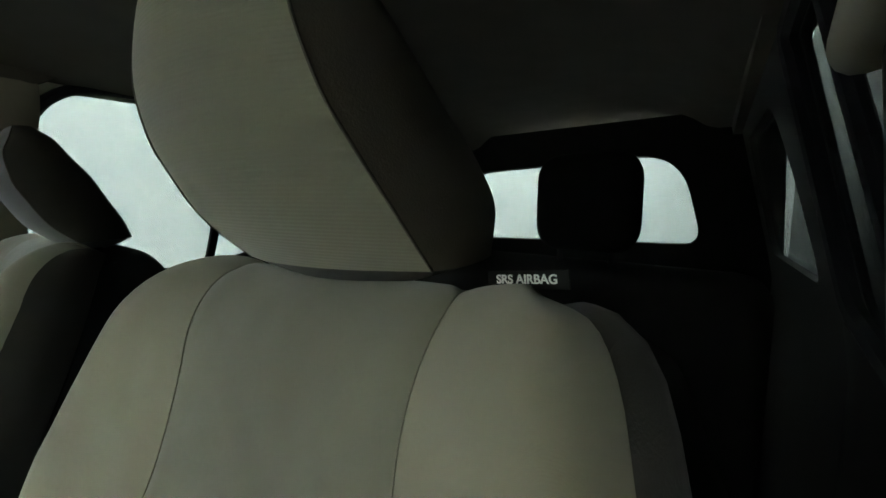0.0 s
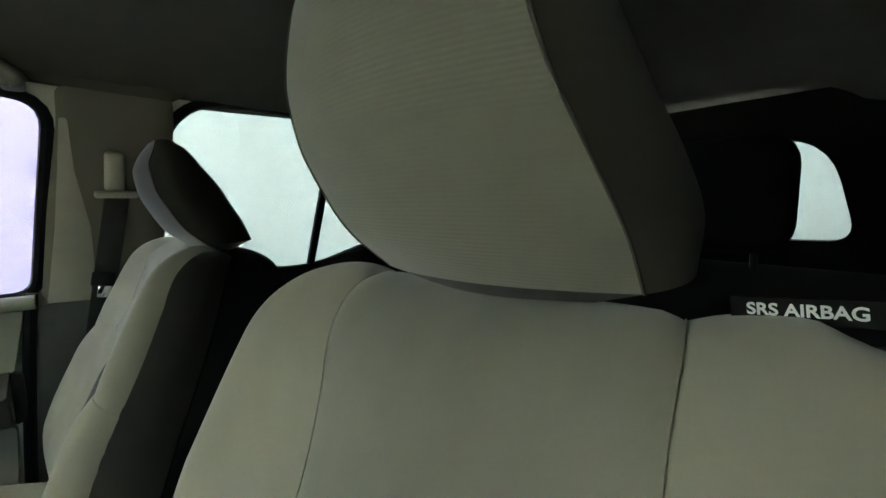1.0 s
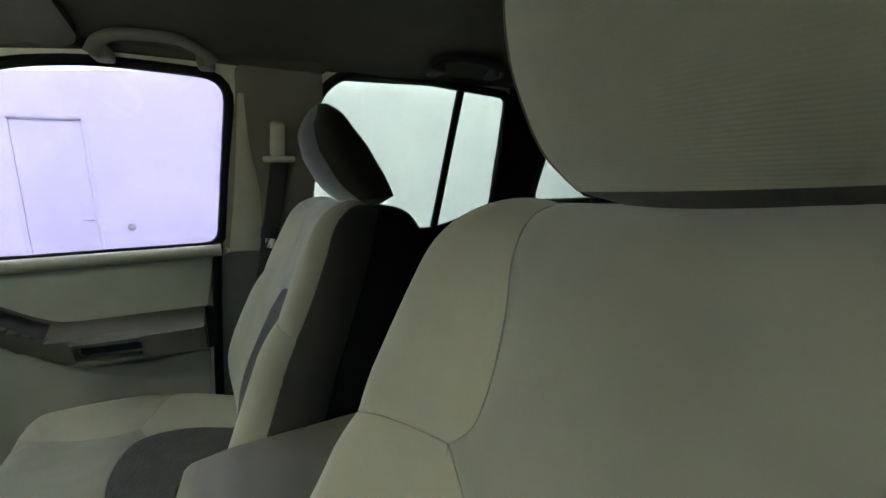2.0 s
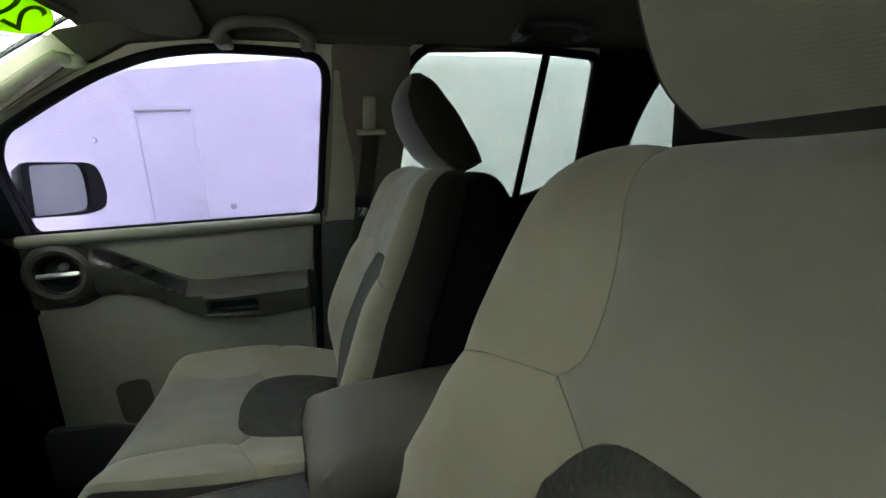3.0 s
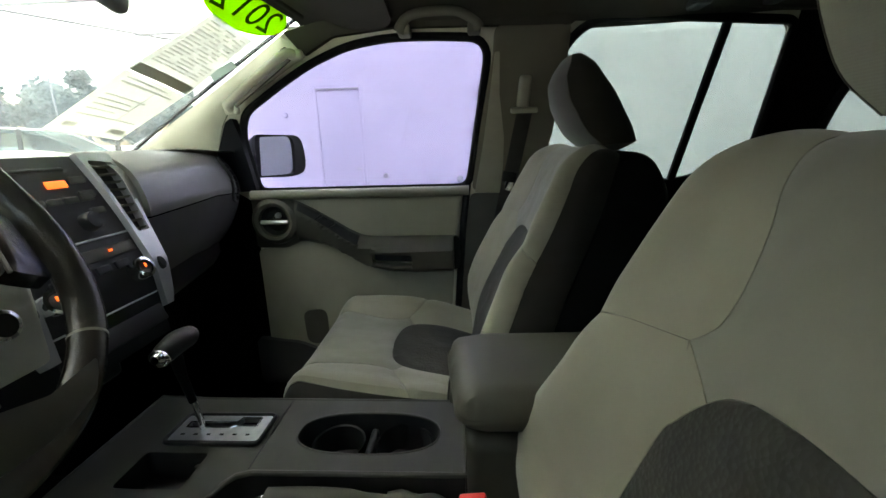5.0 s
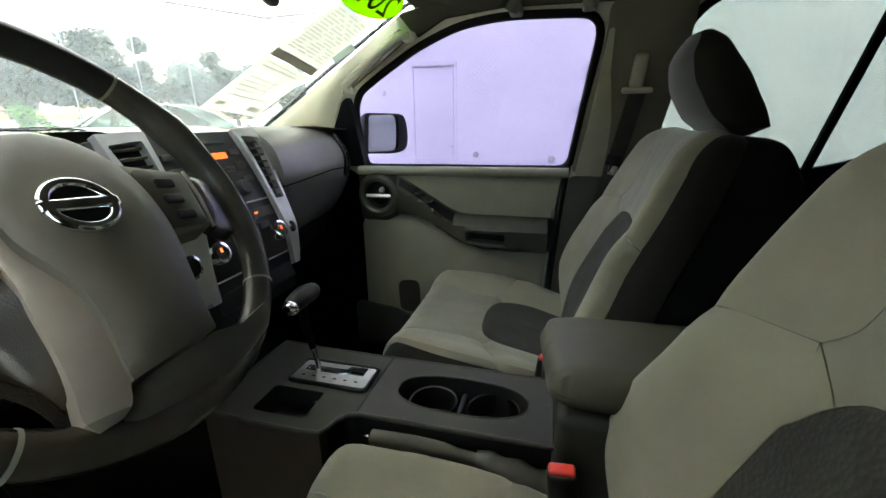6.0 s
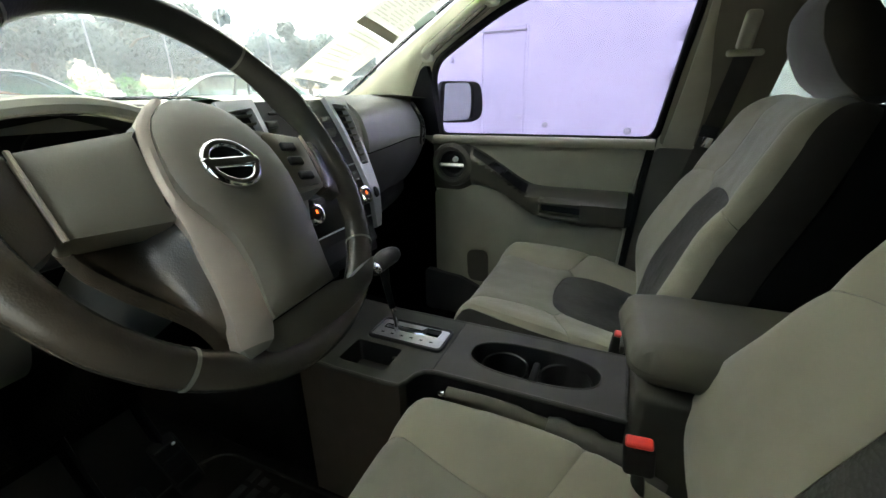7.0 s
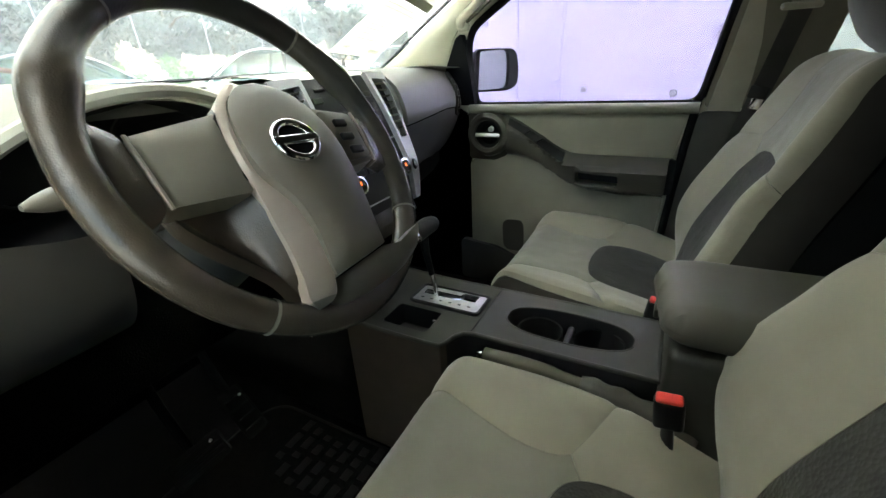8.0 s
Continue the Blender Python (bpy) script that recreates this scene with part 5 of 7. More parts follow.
SLOT = [(0.030, 0.485), (0.052, 0.485), (0.052, 0.520), (0.040, 0.526), (0.040, 0.610), (0.026, 0.610), (0.026, 0.530), (0.030, 0.522)]
sel = part("selector_plate", slab([PL, SLOT], lambda x, y, d: Vector((x, y, CON_Z + 0.004 - d)), 0.010, 0.02), STEEL, console, "brushed metal selector plate")
part("selector_frame", tube([Vector((p[0], p[1], CON_Z + 0.003)) for p in dense(PL, 0.02)], 0.0045, 8, closed=True), BLACK, sel, "black selector frame")
part("selector_rim", tube([Vector((p[0], p[1], CON_Z + 0.0045)) for p in dense(SLOT, 0.01)], 0.0015, 6, closed=True), CHROME, sel, "bright slot edge")
well("selector_well", GATE_HOLE, 0.05, BLACK, "black selector slot")
for k in range(6):
    part("selector_mark", rbox((0.004, 0.007, 0.0006), (0.008, 0.490 + 0.023 * k, CON_Z + 0.0046), 0.0002), BLACK, sel)
lever = part("gear_lever", tube([(0.020, 0.574, CON_Z - 0.03), (0.020, 0.578, CON_Z + 0.03), (0.020, 0.584, CON_Z + 0.062)], 0.0055, 12), CHROME, console, "chrome gear lever rod")
part("lever_sleeve", tube([(0.020, 0.584, CON_Z + 0.060), (0.020, 0.594, CON_Z + 0.11), (0.020, 0.598, CON_Z + 0.150)], [0.0065, 0.008, 0.011], 14), FOOT, lever, "black lever sleeve")
part("lever_grip", tube(spline([(-0.006, 0.602, 0.451), (0.008, 0.601, 0.455), (0.030, 0.599, 0.459), (0.055, 0.596, 0.458), (0.068, 0.594, 0.452)], 4), [0.0150, 0.0160, 0.0170, 0.0175, 0.0180, 0.0185, 0.0190, 0.0195, 0.0195, 0.0195, 0.0190, 0.0185, 0.0180, 0.0170, 0.0150, 0.0120, 0.0070], 18), GRIP, lever, "dark leather gear grip")
part("lever_button", lathe([(0, 0.012), (0.007, 0.012), (0.010, 0.008), (0.0145, 0.006), (0.016, 0.0), (0.0155, -0.004)], 22, axes(Vector((-0.008, 0.602, 0.4505)), Vector((0, 1, 0)), Vector((0, 0, 1)), Vector((-1, 0, 0.25)).normalized())), CHROME, lever, "chrome grip button")

# armrest box with its padded lid
arm = thing("armrest_box", (0, 0.0, FLOOR_Z), "grey padded armrest lid on a console storage box", "armrest")
part("box", rbox((0.205, 0.36, 0.42), (0.0, -0.065, 0.165), 0.015, 3), CONSOLE, arm, "grey storage box")


lid_loop = rounded([(-0.104, 0.128), (0.100, 0.150), (0.108, -0.22), (-0.104, -0.22)], [0.035, 0.03, 0.02, 0.02], 6)


def lid_surf(x, y, off):
    d = max(0.0, min(1.0, edge_dist((x, y), [lid_loop]) / 0.026))
    return Vector((x, y, 0.412 + 0.034 * math.sqrt(max(0.0, 1 - (1 - d) ** 2)) + off - 0.01 * max(0, y - 0.08) / 0.07))


part("lid", pad([lid_loop], lid_surf, 0.009, 0.003, 0.01, 0.004, 0.0), ARMREST, arm, "grey vinyl padded lid")


def lid_under(p, k):
    cx, cy = 0.0, -0.04
    s = 1 - 0.16 * k * k
    return Vector((cx + (p[0] - cx) * s, cy + (p[1] - cy) * s, 0.412 - 0.026 * math.sin(k * 1.5)))


part("lid_under", grid(lid_under, dense(lid_loop, 0.015), lin(0, 1, 7), close_u=True), ARMREST, arm, "grey rolled lid underside")
part("lid_latch", rbox((0.035, 0.008, 0.016), (0.0, 0.137, 0.385), 0.003), CONSOLE, arm, "small grey lid latch")

# handbrake beside the driver's seat
BOOT = mat("boot_leather_grey", (0.085, 0.080, 0.066), 0.42, vary=0.12, scale=40, bump=0.5, bump_scale=90, dist=0.003)
brake = thing("handbrake", (-0.092, 0.25, 0.15), "dark handbrake lever with chrome button beside the console", "handbrake")
part("lever", tube(spline([(-0.090, 0.10, 0.240), (-0.090, 0.22, 0.258), (-0.091, 0.33, 0.268), (-0.091, 0.412, 0.266)], 5), [0.011] * 8 + [0.014] * 8, 14, squash=1.15), ARMREST, brake, "grey-brown grip")
part("button", lathe([(0, 0.012), (0.005, 0.011), (0.0065, 0.006), (0.0065, 0.0)], 16, axes(Vector((-0.091, 0.418, 0.266)), Vector((1, 0, 0)), Vector((0, 0.08, 0.997)), Vector((0, 0.997, -0.08)))), CHROME, brake, "chrome release button")
boot = spline([(-0.090, 0.06, 0.205), (-0.089, 0.12, 0.232), (-0.089, 0.18, 0.250), (-0.090, 0.235, 0.260)], 6)
part("boot", tube(boot, [0.024 - 0.0004 * i + 0.0022 * math.sin(i * 1.3) for i in range(len(boot))], 16, squash=1.1), BOOT, brake, "creased grey leather boot")

# ---- belt buckles ----


def belt_buckle(x, y, z, sg):
    b = thing("belt_buckle", (x, y, z - 0.12), "black belt buckle with a red release button beside the seat", "belt buckle", "belt buckles")
    m = Matrix.Translation((x, y, z)) @ pose(0, 0, 0, -4, sg * -6, 90)
    part("housing", rbox((0.039, 0.023, 0.050), r=0.006, m=m @ Matrix.Translation((0, 0, -0.025))), BLACK, b, "black buckle housing")
    part("release_button", rbox((0.034, 0.018, 0.009), r=0.004, m=m @ Matrix.Translation((0, 0.000, 0.001))), RED, b, "red release button")
    part("stalk", tube([m @ Vector((0, 0, -0.045)), m @ Vector((0, 0.0, -0.16)), m @ Vector((0, -0.02, -0.24))], 0.012, 10, squash=0.5), BLACK, b, "black buckle stalk")
    return b


belt_buckle(-0.168, 0.108, 0.348, -1)
belt_buckle(0.146, 0.130, 0.316, 1)

# ---- passenger door panel ----
door = thing("door_1", (0.72, 0.45, 0.0), "closed passenger door with beige panel and grey armrest", "car door", kind="structure")
DX = 0.722


def door_map(proud):
    return lambda y, z, off: Vector((DX - proud - off - 0.02 * max(0.0, 0.35 - z), y, z))


upper = rounded([(0.118, 0.606), (0.145, 0.475), (0.44, 0.475), (0.56, 0.535), (0.64, 0.60), (0.70, 0.612)], 0.01)
part("upper_panel", pad([upper], door_map(0.012), 0.03, 0.006, 0.02, 0.02), DOOR, door, "beige upper door panel")
lower = rounded([(0.150, 0.36), (0.175, 0.05), (0.80, 0.05), (0.80, 0.44), (0.64, 0.47), (0.55, 0.45), (0.44, 0.39), (0.30, 0.355)], 0.015)
part("lower_panel", pad([lower], door_map(0.008), 0.03, 0.006, 0.02, 0.02), DOOR, door, "beige lower door panel")
sill = [(DX - 0.018, y, 0.624) for y in lin(0.098, 0.790, 12)]
part("window_sill", tube(sill, 0.017, 12, squash=0.9), DOOR, door, "beige sill under the glass")
part("window_strip", tube([(DX + 0.002, y, 0.640) for y in lin(0.112, 0.765, 12)], 0.004, 8), RUBBER, door, "black glass strip")
# armrest: one swept dark moulding from the vent ring to the rear pad
band_top = [(0.655, 0.605), (0.60, 0.578), (0.53, 0.537), (0.47, 0.500), (0.415, 0.484), (0.28, 0.482), (0.150, 0.481)]
band_bot = [(0.655, 0.470), (0.60, 0.466), (0.535, 0.445), (0.47, 0.408), (0.415, 0.380), (0.28, 0.362), (0.150, 0.366)]
bt, bb = spline([(*p, 0) for p in band_top], 5), spline([(*p, 0) for p in band_bot], 5)
POCKET = rounded([(0.280, 0.396), (0.408, 0.402), (0.408, 0.437), (0.280, 0.433)], 0.009)


def band_surf(y, z, off):
    k = min(1.0, max(0.0, (0.66 - y) / 0.30))
    t0 = next((a for a in bt if a.x <= y), bt[-1]).y
    b0 = next((a for a in bb if a.x <= y), bb[-1]).y
    u = max(0.0, min(1.0, (z - b0) / max(0.02, t0 - b0)))
    # upright front face, then a ledge that slopes back to the panel
    face = min(1.0, u / 0.16) ** 0.5 * (0.80 + 0.28 * min(1.0, u / 0.72))
    bulge = (0.030 + 0.042 * k) * face * (1.0 if u < 0.72 else 1.0 - 0.80 * (u - 0.72) / 0.28)
    return Vector((DX - 0.006 - bulge - off, y, z))


band = rounded([(p.x, p.y) for p in bt] + [(p.x, p.y) for p in reversed(bb)], 0.0)
part("armrest", pad([band, POCKET], band_surf, 0.010, 0.003, 0.006, 0.03), DOOR_DARK, door, "grey moulded door armrest")
part("pull_pocket", pad([POCKET], lambda y, z, off: Vector((DX - 0.020, y, z)), 0.03, 0, 0.01, 0.002), BLACK, door, "black pull pocket")
part("pull_lip", tube([band_surf(y, 0.393 + 0.006 * (y - 0.280) / 0.127, 0.004) for y in lin(0.280, 0.408, 9)], 0.0045, 8), DOOR_DARK, door, "grey pull lip")
part("pull_top", pad([rounded([(0.278, 0.434), (0.410, 0.438), (0.410, 0.460), (0.278, 0.458)], 0.004)], lambda y, z, off: band_surf(y, z, off + 0.003), 0.008, 0.004, 0.004, 0.018), DOOR_DARK, door, "grey pull cap")
strip_top = [(p.x, p.y - 0.004) for p in bt if 0.445 < p.x < 0.645]
strip = strip_top + [(x, z - 0.020) for x, z in reversed(strip_top)]
part("switch_panel", pad([strip], lambda y, z, off: band_surf(y, z, off + 0.007), 0.010, 0.002, 0.003, 0.010), BLACK, door, "black switch strip on the armrest")
for k in range(2):
    part("window_switch", rbox((0.012, 0.026, 0.006), r=0.002, m=Matrix.Translation(band_surf(0.575 - 0.040 * k, 0.552 - 0.026 * k, 0.009)) @ pose(0, 0, 0, -30, 20, 0)), BLACK, door, "black window switch")
end_cap = rounded([(0.128, 0.375), (0.150, 0.366), (0.150, 0.481), (0.130, 0.472)], 0.006)
part("armrest_end", pad([end_cap], lambda y, z, off: Vector((DX - 0.020 - off, y, z)), 0.02, 0.003, 0.005, 0.02), BLACK, door, "dark armrest end")
# opener ring with a chrome lever
SATIN_CHROME = mat("satin_chrome", (0.82, 0.82, 0.82), 0.28, 0.85, vary=0.03, bump=0.0)
rm = axes(Vector((DX - 0.020, 0.720, 0.541)), Vector((0, -1, 0)), Vector((0, 0, 1)), Vector((-1, 0, 0)))
ringp = part("opener_bezel", lathe([(0.046, 0.006), (0.050, 0.020), (0.060, 0.024), (0.072, 0.018), (0.078, 0.0), (0.078, -0.02)], 36, rm), DOOR_DARK, door, "grey round opener bezel")
part("opener_dish", lathe([(0, -0.006), (0.035, -0.004), (0.047, 0.008)], 30, rm), BLACK, ringp, "black opener dish")
part("opener_lever", rbox((0.090, 0.013, 0.010), r=0.004, m=rm @ Matrix.Translation((0.0, -0.002, 0.016)) @ Matrix.Rotation(radians(-35), 4, "X")), SATIN_CHROME, ringp, "chrome opener lever")
part("lock_knob", lathe([(0, 0.014), (0.008, 0.012), (0.010, 0.0)], 18, rm @ Matrix.Translation((0.012, 0.018, 0.006))), SATIN_CHROME, ringp, "chrome lock knob")
mount = rounded([(0.655, 0.605), (0.70, 0.622), (0.80, 0.622), (0.80, 0.45), (0.70, 0.448), (0.655, 0.468)], 0.012)
part("opener_mount", pad([mount], door_map(0.012), 0.02, 0.006, 0.01, 0.02), DOOR_DARK, door, "grey opener mount")
pk = rounded([(0.585, 0.105), (0.665, 0.105), (0.672, 0.225), (0.590, 0.232)], 0.03)
part("door_pocket", pad([pk], door_map(0.016), 0.02, 0.002, 0.01, 0.006), DOOR_DARK, door, "dark bottle pocket")
part("door_foot", pad([rounded([(0.20, -0.04), (0.84, -0.04), (0.84, 0.13), (0.69, 0.115), (0.56, 0.06), (0.20, 0.06)], 0.02)], door_map(0.030), 0.03, 0.006, 0.02, 0.03), GLOVE, door, "charcoal map pocket moulding")
part("door_gap", tube([(0.716, 0.104, 0.64), (0.716, 0.118, 0.52), (0.714, 0.135, 0.30), (0.714, 0.150, 0.06)], 0.011, 8), RUBBER, door, "black door edge seal")
# black triangle at the mirror
tri = rounded([(0.772, 0.636), (0.900, 0.636), (0.895, 0.700), (0.812, 0.845), (0.790, 0.858), (0.780, 0.80)], 0.008)
part("mirror_triangle", pad([tri], lambda y, z, off: Vector((side_x(y, z) - 0.034 - off, y, z)), 0.03, 0.004, 0.01, 0.03), RUBBER, door, "black mirror corner cover")

# wing mirror outside
wm = thing("wing_mirror", (0.93, 0.80, 0.70), "black wing mirror outside the passenger window", "wing mirror")
mf = axes(Vector((0.900, 0.750, 0.748)), Vector((0.84, -0.54, 0)).normalized(), Vector((0, 0, 1)), Vector((-0.54, -0.84, 0)).normalized())
MIRROR_SHELL = mat("mirror_shell_black", (0.006, 0.006, 0.007), 0.55, spec=0.15, vary=0.15, bump=0.2, bump_scale=600)
house = rounded([(-0.122, -0.076), (0.022, -0.084), (0.074, -0.070), (0.084, -0.020), (0.070, 0.062), (-0.108, 0.066)], [0.02, 0.03, 0.05, 0.06, 0.035, 0.02], 6)
glass_l = rounded([(-0.104, -0.073), (0.020, -0.074), (0.036, -0.058), (0.040, 0.030), (0.030, 0.060), (-0.092, 0.057)], [0.008, 0.03, 0.03, 0.03, 0.02, 0.01], 5)
back_l = [(p[0] * 0.72 - 0.006, p[1] * 0.72) for p in house]
shell_bm = bmesh.new()
rings = [[shell_bm.verts.new(mf @ Vector((p[0] * (1 - k) + q[0] * k, p[1] * (1 - k) + q[1] * k, -0.085 * math.sin(k * 1.5)))) for p, q in zip(house, back_l)] for k in (0.0, 0.15, 0.35, 0.6, 1.0)]
for r0, r1 in zip(rings, rings[1:]):
    for i in range(len(r0)):
        shell_bm.faces.new((r0[i - 1], r0[i], r1[i], r1[i - 1]))
shell_bm.faces.new(rings[-1])
part("housing", shell_bm, MIRROR_SHELL, wm, "black mirror housing")
part("mirror_glass", plate(glass_l, 0.003, mf @ Matrix.Translation((0, 0, -0.010)), 0.0), MIRROR, wm, "mirror glass")
part("rim", slab([house, glass_l], lambda x, y, d: mf @ Vector((x, y, 0.002 - d)), 0.016, 0.03), MIRROR_SHELL, wm, "black mirror rim")
part("arm", rbox((0.12, 0.05, 0.09), (0.800, 0.852, 0.705), 0.02), MIRROR_SHELL, wm, "black mirror arm")

# ---- right side trim: pillars, handles, belt ----
pill = thing("trim_b_pillar", (0.68, 0.0, 0.6), "beige centre pillar trim beside the passenger seat", "pillar trim", kind="structure")
bp = rounded([(0.090, 0.622), (-0.115, 0.622), (-0.142, 0.80), (-0.165, 1.00), (-0.165, 1.060), (0.028, 1.060), (0.030, 1.00), (0.062, 0.82)], 0.02)
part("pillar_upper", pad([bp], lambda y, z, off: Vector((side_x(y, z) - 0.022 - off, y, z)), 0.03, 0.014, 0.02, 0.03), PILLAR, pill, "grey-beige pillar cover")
# window light on the pillar's front edge, laid on as a paler strip
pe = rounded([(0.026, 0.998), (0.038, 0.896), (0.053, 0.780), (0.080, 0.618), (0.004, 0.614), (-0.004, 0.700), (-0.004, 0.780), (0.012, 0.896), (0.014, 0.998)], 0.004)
part("pillar_edge_lit", pad([pe], lambda y, z, off: Vector((side_x(y, z) - 0.036 - off, y, z)), 0.02, 0.004, 0.008, 0.02), BELT_TRIM, pill, "front edge of the pillar cover, coloured pale as if lit")
bl = rounded([(0.095, 0.612), (-0.12, 0.612), (-0.12, 0.0), (0.150, 0.0), (0.130, 0.35)], 0.02)
part("pillar_lower", pad([bl], lambda y, z, off: Vector((side_x(y, z) - 0.020 - off, y, z)), 0.04, 0.008, 0.02, 0.03), DOOR_DARK, pill, "grey lower pillar cover")


def belt(sg, gx, gy, gz, lx, ly, lz, label):
    """A seat belt on its pillar: guide, sliding cover and webbing down to the tongue."""
    b = thing("seat_belt", (sg * gx, gy, gz), label, "seat belt", "front seat belts")
    part("height_slide", rbox((0.024, 0.034, 0.085), r=0.010, m=Matrix.Translation((sg * gx, gy, gz + 0.055)) @ pose(0, 0, 0, 4, sg * -14, 0)), BELT_TRIM, b, "grey-beige sliding belt cover")
    part("guide", rbox((0.022, 0.074, 0.014), r=0.006, m=Matrix.Translation((sg * (gx - 0.006), gy, gz + 0.008)) @ pose(0, 0, 0, 0, sg * -14, 0)), BELT_TRIM, b, "grey-beige belt guide")
    a, c = Vector((sg * (gx - 0.008), gy, gz)), Vector((sg * lx, ly, lz))
    end = c + (c - a) * 1.9 + Vector((sg * 0.06, 0, 0))
    ln = spline([a, a.lerp(c, 0.5) + Vector((-sg * 0.004, 0, 0)), c, end], 6)
    bm = grid(lambda s, k: ln[k] + Vector((0, 0.021 * s, 0)) + Vector((-sg * 0.0015 * (1 - s * s), 0, 0)), lin(-1, 1, 5), list(range(len(ln))))
    bmesh.ops.solidify(bm, geom=bm.faces[:], thickness=0.0016)
    part("webbing", bm, WEB, b, "dark grey belt webbing")
    tg = part("tongue", rbox((0.006, 0.040, 0.030), r=0.004, m=Matrix.Translation(c + Vector((-sg * 0.004, 0.004, 0))) @ pose(0, 0, 0, 10, 0, 0)), BLACK, b, "black belt tongue")
    part("tongue_plate", rbox((0.003, 0.024, 0.030), r=0.002, m=Matrix.Translation(c + Vector((-sg * 0.005, 0.004, -0.024))) @ pose(0, 0, 0, 10, 0, 0)), CHROME, tg, "bright tongue plate")
    return b


belt(1, 0.612, -0.052, 0.840, 0.632, -0.020, 0.668, "dark seat belt with beige guide on the passenger pillar")
belt(-1, 0.590, -0.135, 0.850, 0.605, -0.10, 0.66, "dark seat belt with beige guide on the driver pillar")
pill2 = thing("trim_b_pillar_driver", (-0.68, 0.0, 0.6), "centre pillar trim beside the driver seat, coloured dark for shade", "pillar trim", kind="structure")
bp2 = [(min(y, 0.06), z) for y, z in bp]
# near black where the passenger pillar is beige: shade put into the colour
part("pillar_upper", pad([bp2], lambda y, z, off: Vector((-side_x(y, z) + 0.022 + off, y, z)), 0.03, 0.014, 0.02, 0.03), REAR_TRIM, pill2, "pillar cover coloured dark for shade")
bl2 = rounded([(0.07, 0.612), (-0.12, 0.612), (-0.12, 0.0), (0.08, 0.0)], 0.02)
part("pillar_lower", pad([bl2], lambda y, z, off: Vector((-side_x(y, z) + 0.020 + off, y, z)), 0.04, 0.008, 0.02, 0.03), DOOR_DARK, pill2, "grey lower pillar cover")


# A pillars: bulged covers between windscreen and door
def a_pillar(sg, name, label):
    a = thing(name, (sg * 0.68, 0.8, 0.8), label, "pillar trim", kind="structure")
    ws = spline([(1.165, 0.750, 0), (0.97, 0.860, 0), (0.782, 0.958, 0), (0.665, 1.026, 0), (0.605, 1.060, 0)], 5)
    dr = spline([(0.885, 0.735, 0), (0.815, 0.865, 0), (0.672, 0.945, 0), (0.580, 0.995, 0), (0.535, 1.018, 0)], 5)
    loop_ = [(p.x, p.y) for p in ws] + [(p.x, p.y) for p in reversed(dr)]
    part("pillar_cover", pad([loop_], lambda y, z, off: Vector((sg * (side_x(y, z) - 0.010 - off), y, z)), 0.02, 0.022, 0.022, 0.03), TRIM, a, "beige pillar cover")
    return a


a_pillar(1, "trim_a_pillar", "beige windscreen pillar trim on the passenger side")
a_pillar(-1, "trim_a_pillar_driver", "beige windscreen pillar trim on the driver side")


def grab_handle(p0, p1, inward, label):
    """A curved bar between two feet on the windscreen pillar, with a darkened plate for the recess behind it."""
    h = thing("grab_handle", p0, label, "grab handle", "grab handles")
    a, b = Vector(p0), Vector(p1)
    n = Vector(inward)
    d = (b - a)
    pts = spline([a, a + d * 0.03 + n * 0.8, a + d * 0.12 + n, a + d * 0.5 + n * 1.05, a + d * 0.88 + n, a + d * 0.97 + n * 0.8, b], 5)
    part("bar", tube(pts, 0.014, 14, squash=0.85), TRIM, h, "moulded handle bar")
    for q in (a, b):
        part("foot", rbox((0.026, 0.040, 0.026), r=0.009, m=Matrix.Translation(q + n * 0.25)), TRIM, h, "handle foot")
    c, u = (a + b) / 2, d.normalized()
    w = u.cross(n.normalized()).normalized()
    # no hollow here: a flat plate coloured like the recess in shade
    rec = rounded([(-d.length * 0.46, -0.006), (d.length * 0.46, -0.006), (d.length * 0.44, 0.044), (-d.length * 0.44, 0.044)], 0.014)
    part("recess", plate(rec, 0.004, axes(c + n * 0.30, u, -w, n.normalized())), mat("recess_shade_brown", (0.10, 0.085, 0.062), 0.7, vary=0.1, scale=20, bump=0.2, bump_scale=900), h, "flat brown plate for the shade in the handle recess")
    return h


def roof_handle(arch, inset, material, label):
    """A folding handle above a door: an arched bar on two hinged feet."""
    h = thing("grab_handle", (side_x(*arch[0]) - inset, *arch[0]), label, "grab handle", "grab handles")
    at = lambda y, z, d=0.0: Vector((side_x(y, z) - inset + d, y, z))
    bar = spline([at(*q) for q in arch], 6)
    n = len(bar)
    part("bar", tube(bar, [0.0115 + 0.004 * max(0.0, abs(2 * k / (n - 1) - 1) - 0.6) / 0.4 for k in range(n)], 14, up=(1, 0, 0), squash=0.9), material, h, "moulded arched handle bar")
    for q, r in ((arch[0], arch[1]), (arch[-1], arch[-2])):
        y = q[0] + (0.012 if r[0] > q[0] or q[0] < arch[0][0] else -0.012)
        part("foot", rbox((inset - 0.022, 0.034, 0.026), r=0.008, m=Matrix.Translation(at(y, q[1] + 0.006, (inset - 0.022) / 2 - 0.006))), material, h, "hinged handle foot")
    return h


grab_handle((0.634, 0.767, 0.872), (0.596, 0.551, 1.002), (-0.030, 0.012, 0.012), "beige grab handle on the windscreen pillar")
roof_handle([(0.272, 1.042), (0.256, 1.068), (0.220, 1.081), (0.139, 1.083), (0.106, 1.074), (0.080, 1.058), (0.070, 1.042)], 0.075, HANDLE, "grey grab handle above the passenger window")
